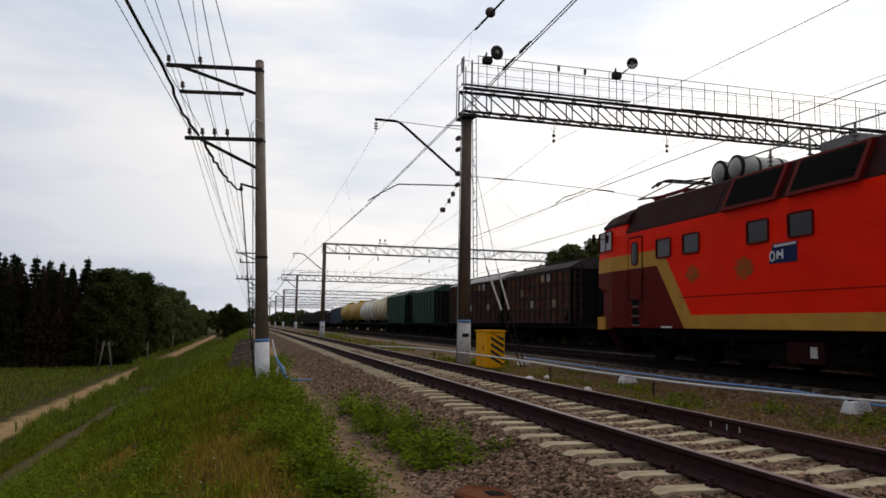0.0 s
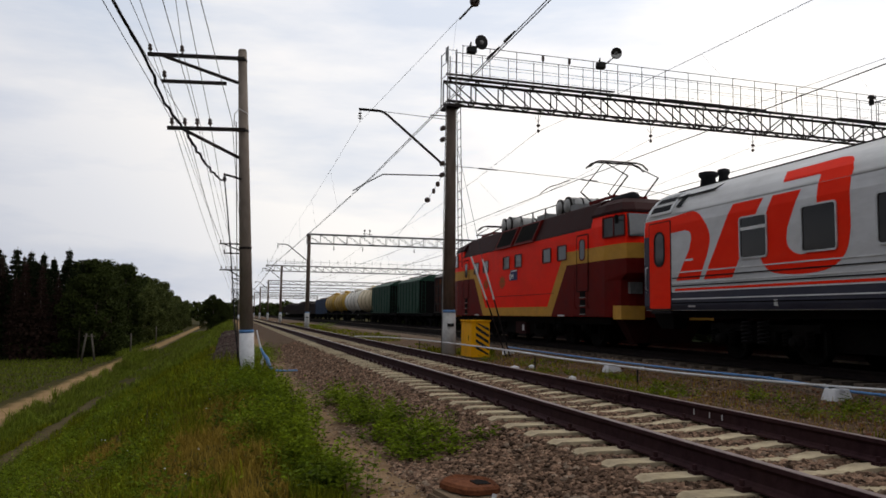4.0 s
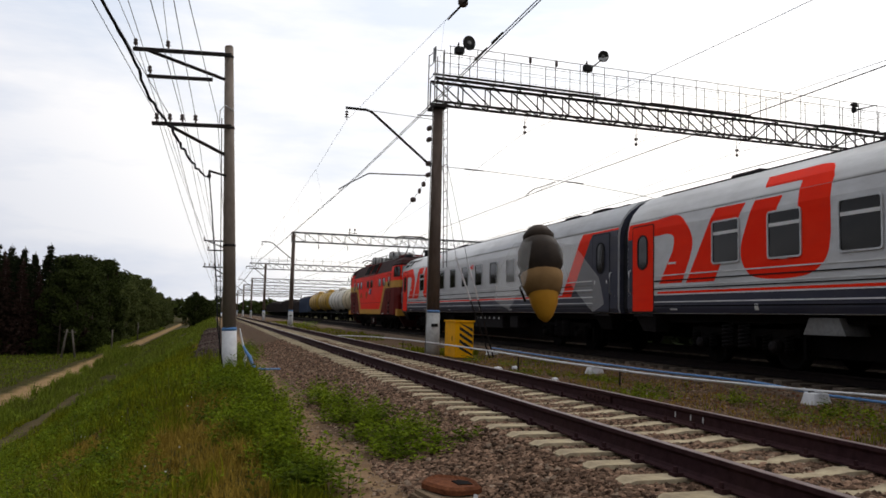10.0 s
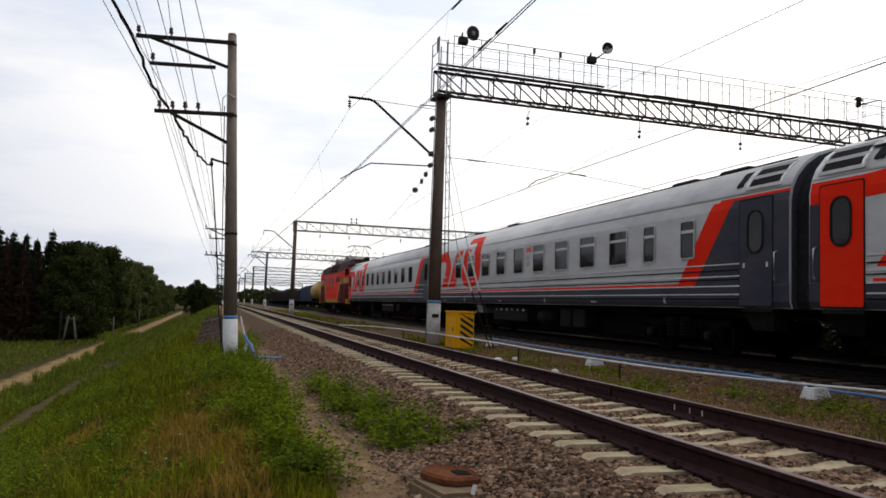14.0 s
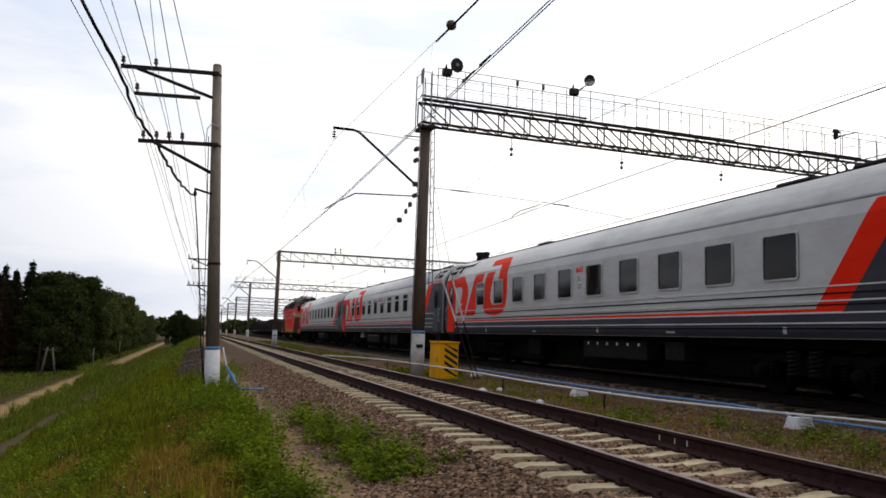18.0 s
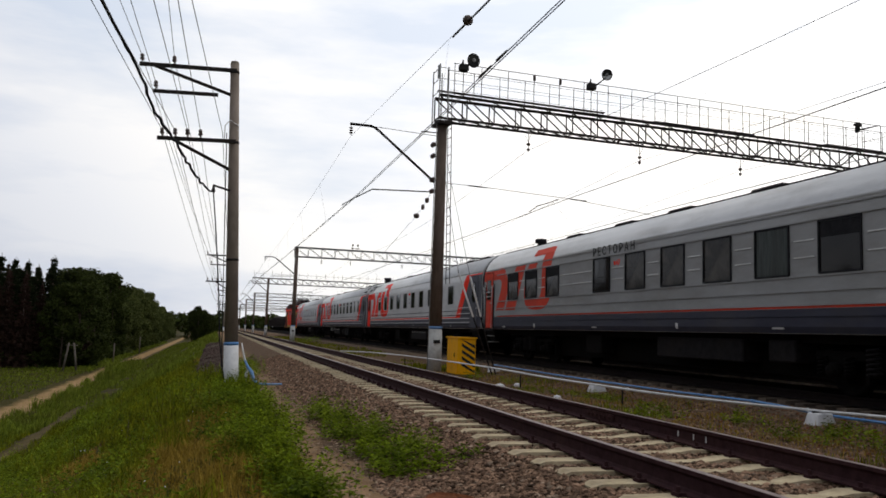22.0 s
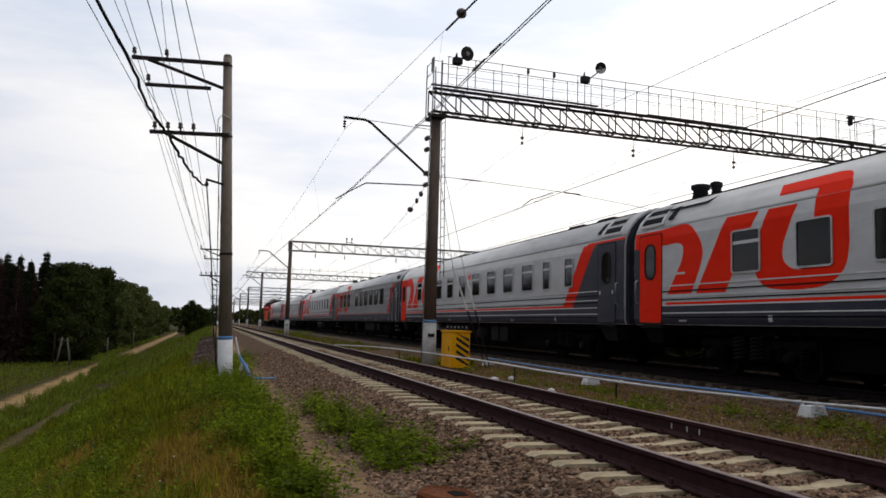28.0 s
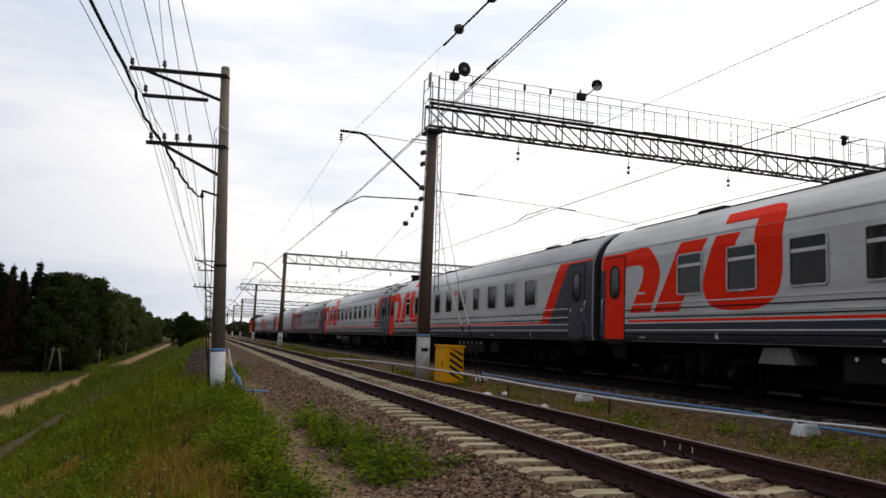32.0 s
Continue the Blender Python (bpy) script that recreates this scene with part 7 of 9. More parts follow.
def hopper_wagon(y_near, length, mat, roof, label, tag, platform=0.6):
    """A covered wagon with ribbed sides, sloped hopper ends and a pitched roof."""
    t = thing("covered_wagon", label, "freight wagon", "freight train", (LOOP, y_near + length / 2, 0))
    yn, yf = -length / 2 + platform, length / 2 - 0.55      # ends of the body; a platform lies before the near end
    w, eave, floor = 1.52, 3.95, 1.12
    bm = B()
    pts = [(yn + 0.9, floor), (yf - 0.9, floor), (yf, 2.3), (yf, eave), (yn, eave), (yn, 2.3)]
    a = [bm.verts.new((-w, y, z)) for y, z in pts]
    b = [bm.verts.new((w, y, z)) for y, z in pts]
    for i in range(6):
        j = (i + 1) % 6
        bm.faces.new((a[i], a[j], b[j], b[i]))
    bm.faces.new(a[::-1])
    bm.faces.new(b)
    part("body", bm, mat, t, "painted steel wagon body")
    bm = B()
    extrude_y(bm, [(-w - 0.06, eave + 0.003), (-w - 0.06, eave + 0.05), (-0.9, eave + 0.42), (-0.35, eave + 0.56), (0.35, eave + 0.56), (0.9, eave + 0.42), (w + 0.06, eave + 0.05), (w + 0.06, eave + 0.003)], yn - 0.05, yf + 0.05)
    part("roof", bm, roof, t, "weathered pitched roof")
    n = 12 if tag == "brown" else 7
    for i in range(n + 1):
        bm = B()
        y = yn + 0.05 + (yf - yn - 0.1) * i / n
        box(bm, -w - 0.07, -w + 0.01, y - 0.05, y + 0.05, floor, eave)
        # brown wagons: the rib grid's shadow is put into darker ribs and rails
        part("rib", bm, "dark_wagon" if tag == "brown" else mat, t, "upright side rib")
    for z in ((floor + 0.08, 1.85, 2.55, 3.25, eave - 0.06) if tag == "brown" else (floor + 0.08, eave - 0.06)):
        bm = B()
        box(bm, -w - 0.05, -w + 0.01, yn + 0.05, yf - 0.05, z - 0.045, z + 0.045)
        part("side_rail", bm, "dark_wagon" if tag == "brown" else mat, t)
    if tag == "brown":
        for (i, k), m in (((3, 2), "wagon_roof"), ((4, 2), "pale_stone"), ((6, 0), "wagon_roof"), ((8, 1), "pale_stone"), ((9, 0), "rust"), ((5, 2), "rust"), ((1, 2), "rust"), ((10, 2), "rust"), ((2, 0), "pale_stone"), ((7, 1), "rust")):
            bm = B()
            y = yn + (yf - yn) * (i + 0.5) / n
            z = (2.2, 2.9, 3.6)[k]
            box(bm, -w - 0.012, -w, y - 0.28, y + 0.28, z - 0.2, z + 0.2)
            part("repaired_panel", bm, m, t, "patched panel with flaked paint")
    bm = B()
    for x in (-0.45, 0.45):
        box(bm, x - 0.05, x + 0.05, yn + 0.2, yf - 0.2, eave + 0.56, eave + 0.64)
    part("roof_walk", bm, "dark_wagon", t)
    bm = B()
    box(bm, -1.45, 1.45, -length / 2 + 0.45, length / 2 - 0.45, 0.9, 1.1)
    box(bm, -0.12, 0.12, -length / 2, length / 2, 0.92, 1.08)
    part("underframe", bm, "black_iron", t)
    bm = B()
    for y in ((yn + yf) / 2 - 2.4, (yn + yf) / 2, (yn + yf) / 2 + 2.4):
        v0 = [bm.verts.new(p) for p in ((-1.3, y - 1.0, 1.0), (1.3, y - 1.0, 1.0), (1.3, y + 1.0, 1.0), (-1.3, y + 1.0, 1.0))]
        v1 = [bm.verts.new(p) for p in ((-0.5, y - 0.3, 0.35), (0.5, y - 0.3, 0.35), (0.5, y + 0.3, 0.35), (-0.5, y + 0.3, 0.35))]
        bm.faces.new(v0)
        bm.faces.new(v1[::-1])
        for i in range(4):
            j = (i + 1) % 4
            bm.faces.new((v0[i], v1[i], v1[j], v0[j]))
    part("discharge_chute", bm, "black_iron", t)
    bm = B()
    box(bm, -w + 0.02, w - 0.02, yn - 0.03, yn - 0.003, 1.12, eave)
    for x in (-1.2, 0.0, 1.2):
        box(bm, x - 0.06, x + 0.06, yn - 0.12, yn - 0.03, 1.12, eave)
    part("end_wall", bm, "black_iron", t, "near-black end wall")
    for s, end in ((-1, yn - 0.18), (1, yf + 0.12)):
        bm = B()
        for x in (-1.35, -1.0):
            rod(bm, (x, end, 1.1), (x, end, eave), 0.02, seg=5)
        for k in range(8):
            rod(bm, (-1.35, end, 1.3 + k * 0.34), (-1.0, end, 1.3 + k * 0.34), 0.014, seg=5)
        part("end_ladder", bm, mat, t)
        freight_truck(t, s * (length / 2 - 2.6))
    return t


def tank_wagon(y_near, mat, label):
    t = thing("tank_wagon", label, "tank wagon", "freight train", (LOOP, y_near + 6.0, 0))
    bm = B()
    lathe(bm, ((0.3, -4.95), (1.1, -4.85), (1.42, -4.6), (1.5, -4.3), (1.5, 4.3), (1.42, 4.6), (1.1, 4.85), (0.3, 4.95)), 28, "y", at=(0, 0, 2.72))
    part("barrel", bm, mat, t, "riveted painted tank barrel")
    for y in (-4.25, -1.5, 1.5, 4.25):
        bm = B()
        lathe(bm, ((1.5, -0.06), (1.525, -0.06), (1.525, 0.06), (1.5, 0.06)), 28, "y", at=(0, y, 2.72))
        part("hoop", bm, "dark_wagon", t, "dark strap round the barrel")
    bm = B()
    lathe(bm, ((0.45, 4.1), (0.45, 4.5), (0.35, 4.56), (0.1, 4.58)), 16)
    box(bm, -0.9, 0.9, -1.6, 1.6, 4.2, 4.26)
    for y in (-1.6, 1.6):
        for x in (-0.9, 0.9):
            rod(bm, (x, y, 4.22), (x, y, 4.75), 0.02, seg=5)
    part("dome", bm, mat, t, "filler dome and walkway")
    bm = B()
    box(bm, -1.4, 1.4, -5.6, 5.6, 0.95, 1.15)
    box(bm, -0.12, 0.12, -6.0, 6.0, 0.95, 1.1)
    for y in (-3.9, 3.9):
        box(bm, -1.2, 1.2, y - 0.3, y + 0.3, 1.1, 1.5)
    part("underframe", bm, "black_iron", t)
    for s in (-1, 1):
        freight_truck(t, s * 3.9)
    return t


def gondola(y_near, length, mat, label, hgt=3.1):
    t = thing("open_wagon", label, "freight wagon", "freight train", (LOOP, y_near + length / 2, 0))
    bm = B()
    hl = length / 2 - 0.5
    for x in (-1.5, 1.42):
        box(bm, x, x + 0.08, -hl, hl, 1.15, hgt)
    for y in (-hl, hl - 0.08):
        box(bm, -1.42, 1.42, y, y + 0.08, 1.15, hgt)
    box(bm, -1.5, 1.5, -hl, hl, 1.0, 1.15)
    part("body", bm, mat, t, "dark steel wagon body")
    for i in range(8):
        bm = B()
        y = -hl + 0.05 + (2 * hl - 0.1) * i / 7
        box(bm, -1.58, -1.5, y - 0.07, y + 0.07, 1.1, hgt)
        part("rib", bm, mat, t)
    bm = B()
    v = [(-1.4, hgt - 0.1), (-0.7, hgt + 0.35), (0.6, hgt + 0.4), (1.4, hgt - 0.1)]
    extrude_y(bm, v, -hl + 0.2, hl - 0.2)
    part("load", bm, "dark_wagon", t, "heaped dark load")
    bm = B()
    box(bm, -0.15, 0.15, -length / 2, length / 2, 0.9, 1.05)
    part("coupler", bm, "black_iron", t)
    for s in (-1, 1):
        freight_truck(t, s * (length / 2 - 2.7))
    return t


# unseen wagons, added to block light and view beneath the passenger train
for k in range(5):
    hopper_wagon(33.4 - 14.3 * (k + 1), 14.2, "brown_wagon", "wagon_roof", "unseen rust-brown hopper wagon, added to darken the space under the train", "brown")
hopper_wagon(33.6, 14.2, "brown_wagon", "dark_wagon", "rust-brown covered hopper wagon with patched ribbed sides", "brown", 3.6)
hopper_wagon(47.8, 14.2, "brown_wagon", "wagon_roof", "rust-brown covered hopper wagon with a pale roof edge", "brown")
hopper_wagon(62.0, 14.6, "green_wagon", "green_wagon", "dark green covered hopper wagon", "green", 5.0)
hopper_wagon(76.6, 14.6, "green_wagon", "green_wagon", "dark green covered hopper wagon", "green", 3.4)
tank_wagon(91.3, "cream_tank", "cream tank wagon with dark straps")
tank_wagon(103.3, "white_tank", "off-white tank wagon with dark straps")
tank_wagon(115.3, "ochre_tank", "ochre tank wagon with dark straps")
tank_wagon(127.3, "ochre_tank", "ochre yellow tank wagon")
gondola(139.5, 13.9, "blue_wagon", "faded blue open wagon", 3.6)
for i in range(7):
    gondola(153.6 + 14.0 * i, 13.9, "dark_wagon", "dark brown open freight wagon", 3.0 + 0.25 * (i % 3))


# ---------------------------------------------------------------- woods
def leaf_cloud(rnd, spots, size, taper=None):
    """Small bent leaves: two triangles each, turned at random."""
    verts, faces = [], []
    for p in spots:
        a = Vector((rnd.gauss(0, 1), rnd.gauss(0, 1), rnd.gauss(0, 0.6))).normalized()
        b = a.orthogonal().normalized()
        b = Matrix.Rotation(rnd.uniform(0, 6.28), 3, a) @ b
        s = size * rnd.uniform(0.6, 1.4) * (1.0 if taper is None else 1.15 - 0.75 * p.z / taper)
        k = len(verts)
        c = a.cross(b)
        verts += [tuple(p - a * s), tuple(p + b * s * 0.55 + c * s * 0.15), tuple(p + a * s), tuple(p - b * s * 0.55)]
        faces += [(k, k + 1, k + 2), (k, k + 2, k + 3)]
    return verts, faces


def spruce_meshes(seed, hgt, spread, count, mat, thin=0.0):
    rnd = random.Random(seed)
    spots = []
    tiers = int(hgt * 2.1)
    for k in range(tiers):
        q = k / tiers
        z = hgt * (0.03 + 0.96 * q)
        r = spread * (1 - q) ** 0.8 * rnd.uniform(0.7, 1.15) + 0.07
        arms = max(5, int(13 * (1 - q)) + 3)
        for i in range(arms):
            if rnd.random() < thin:
                continue
            a = 2 * math.pi * (i + rnd.random()) / arms
            reach = r * rnd.uniform(0.7, 1.15)
            m = max(2, int(count / (tiers * arms)))
            for j in range(m):
                d = reach * ((j + rnd.random()) / m) ** 0.8
                spots.append(Vector((math.cos(a) * d + rnd.gauss(0, 0.08), math.sin(a) * d + rnd.gauss(0, 0.08), z - 0.28 * d + rnd.gauss(0, 0.1))))
    crown = cloud_mesh("crown", *leaf_cloud(rnd, spots, 0.2, hgt), mat)
    bm = B()
    rod(bm, (0, 0, -0.3), (0, 0, hgt), 0.16, 0.02, 8)
    for k in range(14):
        a, z = rnd.uniform(0, 6.28), hgt * rnd.uniform(0.15, 0.9)
        r = spread * (1 - z / hgt) * 0.9 + 0.15
        rod(bm, (0, 0, z), (math.cos(a) * r, math.sin(a) * r, z - 0.2 * r), 0.03, 0.01, 4)
    return mesh_of(bm, "trunk", M["bark" if mat != "dead_needles" else "dead_bark"]), crown


def broadleaf_meshes(seed, hgt, spread, count, mat):
    rnd = random.Random(seed)
    bm = B()
    rod(bm, (0, 0, -0.3), (0.1, 0.05, hgt * 0.55), 0.17, 0.09, 8)
    rod(bm, (0.1, 0.05, hgt * 0.55), (0.05, 0, hgt * 0.92), 0.09, 0.02, 6)
    clumps = []
    for k in range(16):
        z = hgt * (0.06 + 0.9 * k / 16)
        a = k * 2.4 + rnd.uniform(-0.4, 0.4)
        r = spread * math.sin(math.pi * min(0.97, 0.3 + 0.64 * k / 16)) * rnd.uniform(0.5, 1.0)
        tip = Vector((math.cos(a) * r, math.sin(a) * r, z + rnd.uniform(0, 0.5)))
        rod(bm, (0.05, 0, z * 0.85), tip, 0.04, 0.012, 5)
        clumps.append((tip, spread * rnd.uniform(0.32, 0.55)))
    clumps.append((Vector((0, 0, hgt * 0.95)), spread * 0.35))
    spots = []
    for i in range(count):
        c, r = clumps[i % len(clumps)]
        v = Vector((rnd.gauss(0, 1), rnd.gauss(0, 1), rnd.gauss(0, 0.8)))
        spots.append(c + v.normalized() * r * rnd.random() ** 0.45)
    return mesh_of(bm, "trunk", M["bark"]), cloud_mesh("crown", *leaf_cloud(rnd, spots, 0.17), mat)


SPRUCE = [spruce_meshes(10 + i, 10.5 + 0.8 * i, 2.5 + 0.15 * i, 9000, "spruce_needles") for i in range(4)]
DEAD = [spruce_meshes(30 + i, 11.0 + 0.6 * i, 2.1, 6500, "dead_needles", 0.1) for i in range(3)]
HAZY = [broadleaf_meshes(70 + i, 9.5 + 0.7 * i, 2.3 + 0.2 * i, 8200, "willow_leaf") for i in range(4)]
BIRCH = [broadleaf_meshes(50 + i, 9.5 + 0.7 * i, 2.3 + 0.2 * i, 8200, "birch_leaf") for i in range(4)]


def tree(meshes, x, y, z, scale, turn, name, label, group):
    t = thing(name, label, "tree", group, Matrix.LocRotScale((x, y, z), Euler((0, 0, turn)), (scale, scale, scale)))
    part("trunk", meshes[0], None, t)
    part("crown", meshes[1], None, t)
    return t


def along(bearing, dist):
    return dist * math.sin(radians(bearing)), dist * math.cos(radians(bearing))


def woods():
    rnd = random.Random(21)
    # forest wall beyond the sandy road; bearings are from the standpoint on the path
    # (bearing, elevation of the tree tops in degrees): the wall of trees sinks along the road
    skyline = ((-24, 4.9), (-16.3, 4.5), (-15.2, 4.15), (-13.0, 4.2), (-10.5, 4.0), (-9.1, 3.5), (-7.9, 3.35), (-6.7, 3.05), (-6.3, 2.2), (-6.0, 2.0), (-5.7, 2.35), (-5.2, 2.65), (-4.75, 2.25), (-4.45, 2.0), (-4.3, 1.2), (-3.6, 1.15), (-3.1, 1.0), (-2.6, 0.65))

    def grown(meshes, full, b, d, k):
        """Scale that brings a tree of that full height to the skyline."""
        el = float(np.interp(b, [q[0] for q in skyline], [q[1] for q in skyline]))
        return (6.05 + d * math.tan(radians(el))) * k / full

    for row, (d0, lo, hi, step) in enumerate(((111, -22.5, -2.8, 0.75), (116, -23, -2.9, 0.7), (123, -23, -3.0, 0.75), (132, -23, -3.1, 0.8))):
        b = lo
        while b < hi:
            # the edge of the forest keeps to the far side of the road
            d = max(d0 + rnd.uniform(-3, 3), (15.8 + 2.6 * row + rnd.uniform(0, 1.5)) / math.sin(radians(-b)))
            x, y = along(b + rnd.uniform(-0.3, 0.3), d)
            dead = (-15.0 < b < -10.2 and rnd.random() < 0.5) or rnd.random() < 0.05
            leafy = b > -9.6 or (row == 0 and rnd.random() < 0.3)
            k = rnd.uniform(0.84, 1.03) * (0.86 if row == 0 else 1.0)
            i = rnd.randrange(12)
            if leafy and not dead:
                tree((HAZY if b > -6.1 else BIRCH)[i % 4], x, y, -5.15, grown(BIRCH, 9.9 + 0.7 * (i % 4), b, d, k), rnd.uniform(0, 6), "birch_tree", "green broadleaf tree at the forest edge" if b > -6.1 else "dark green broadleaf tree at the forest edge", "forest trees")
            elif dead:
                tree(DEAD[i % 3], x, y, -5.15, grown(DEAD, 11.0 + 0.6 * (i % 3), b, d, k), rnd.uniform(0, 6), "dead_spruce", "brown dried spruce in the forest", "forest trees")
            else:
                tree(SPRUCE[i % 4], x, y, -5.15, grown(SPRUCE, 10.5 + 0.8 * (i % 4), b, d, k), rnd.uniform(0, 6), "spruce_tree", "dark green spruce in the forest", "forest trees")
            b += step * rnd.uniform(0.8, 1.2) * (1.0 if b < -7 else 0.55)
    # the forest runs on beside and behind the standpoint
    for i in range(56):
        y = -70 + 3.1 * i + rnd.uniform(-1, 1)
        x = min(-40 - 5 * (i % 2) + rnd.uniform(-2, 2), -0.45 * y)
        k = rnd.randrange(4)
        full = 9.9 + 0.7 * k if i % 3 == 1 else 10.5 + 0.8 * k
        tree((SPRUCE, BIRCH, SPRUCE)[i % 3][k], x, y, -5.15, (5.15 + rnd.uniform(7.6, 9.8)) / full, rnd.uniform(0, 6), "spruce_tree" if i % 3 != 1 else "birch_tree", "dark green tree in the forest", "forest trees")
    for b, d, s in ((-1.5, 157, 0.5), (-1.15, 156, 0.57), (-0.8, 157, 0.58), (-0.45, 159, 0.52), (-0.1, 166, 0.38), (0.25, 172, 0.36)):
        x, y = along(b, d)
        tree(BIRCH[rnd.randrange(4)], x, y, -2.4, s, rnd.uniform(0, 6), "bushy_tree", "dense dark green bushy tree on the embankment", "embankment bushes")
    # undergrowth that closes the forest edge, and dark scrub added beyond the wagons to block the bright view beneath
    spots = []
    for i in range(18000):
        b = rnd.uniform(-23, -3.2)
        x, y = along(b, max(rnd.uniform(109, 117), (15.4 + rnd.uniform(0, 2.5)) / math.sin(radians(-b))))
        top = 2.0 + 1.4 * noise.noise((b * 1.7, 0, 2)) + 0.9 * noise.noise((b * 6, 0, 5))
        spots.append(Vector((x, y, -5.2 + max(0.4, top) * rnd.random() ** 0.8)))
    me = cloud_mesh("undergrowth", *leaf_cloud(rnd, spots, 0.4), "birch_leaf")
    tagged(new("undergrowth", me), "dark dense undergrowth along the forest edge", "undergrowth", kind="stuff")
    spots = []
    for i in range(16000):
        y = rnd.uniform(-45, 140)
        x = 24 + rnd.uniform(-2.5, 3) + 0.04 * max(0, y - 40)
        top = 2.0 + 1.0 * noise.noise((y * 0.2, 0, 2)) + 0.6 * noise.noise((y * 0.7, 0, 5))
        spots.append(Vector((x, y, -0.75 + top * rnd.random() ** 0.8)))
    me = cloud_mesh("scrub", *leaf_cloud(rnd, spots, 0.4), "spruce_needles")
    tagged(new("scrub", me), "dark green scrub, added on the far side to shut out bright ground under the trains", "scrub", kind="stuff")
    # trees beyond the freight train
    for i in range(16):
        y = 62 + i * 9 + rnd.uniform(-3, 3)
        x = 33 + rnd.uniform(-2, 4) + 0.05 * (y - 60)
        s = 0.74 * rnd.uniform(0.9, 1.1)
        tree(HAZY[rnd.randrange(4)], x, y, -0.9, s, rnd.uniform(0, 6), "birch_tree", "green broadleaf tree behind the freight wagons", "trees behind the wagons")
    for x, y, k in ((30.4, 75, 0.86), (31.7, 74.2, 0.93), (33.0, 76, 1.03), (34.4, 74.5, 1.0), (35.9, 75.5, 1.0), (37.6, 75, 0.98), (39.8, 76, 1.02), (42, 76, 1.02), (32.4, 72.5, 0.94), (35.2, 72.8, 0.95)):
        tree(HAZY[rnd.randrange(4)], x, y, -0.9, k * rnd.uniform(0.95, 1.05), rnd.uniform(0, 6), "birch_tree", "olive green broadleaf tree behind the freight wagons", "trees behind the wagons")
    # far woods along the horizon
    spots = []
    for i in range(17000):
        b = rnd.uniform(-14, 42)
        d = rnd.uniform(380, 430)
        x, y = along(b, d)
        hh = 6.5 + 2.5 * noise.noise((b * 0.9, 0, 0)) + 1.5 * noise.noise((b * 4, 3, 0)) + rnd.uniform(-0.8, 0.8)
        spots.append(Vector((x, y, -3 + (hh + 2) * rnd.random() ** 0.6)))
    me = cloud_mesh("far_woods", *leaf_cloud(rnd, spots, 1.3), "birch_leaf")
    tagged(new("far_woods", me), "distant dark line of woods along the horizon", "woods", kind="stuff")


woods()


# ---------------------------------------------------------------- grass, weeds, gravel
def blades(rng, xs, ys, zs, height, width, lean=0.35):
    """Grass blades of two bent segments, as vertex and face arrays."""
    n = len(xs)
    a = rng.uniform(0, 2 * np.pi, n)
    h = height * rng.uniform(0.5, 1.25, n)
    dx, dy = np.cos(a), np.sin(a)
    l = h * lean * rng.uniform(0.2, 1.6, n)
    w = width * rng.uniform(0.6, 1.3, n)
    base = np.stack([xs, ys, zs], 1)
    side = np.stack([-dy * w, dx * w, np.zeros(n)], 1)
    mid = base + np.stack([dx * l * 0.35, dy * l * 0.35, h * 0.6], 1)
    tip = base + np.stack([dx * l, dy * l, h * 0.95], 1)
    v = np.stack([base - side, base + side, mid + side * 0.8, mid - side * 0.8, tip], 1).reshape(-1, 3)
    k = np.arange(n) * 5
    quads = np.stack([k, k + 1, k + 2, k + 3], 1).tolist()
    tris = np.stack([k + 3, k + 2, k + 4], 1).tolist()
    return v, quads + tris


def ground_z(xs, ys):
    return np.array([ground_height(float(x), float(y)) for x, y in zip(xs, ys)]) - 0.01


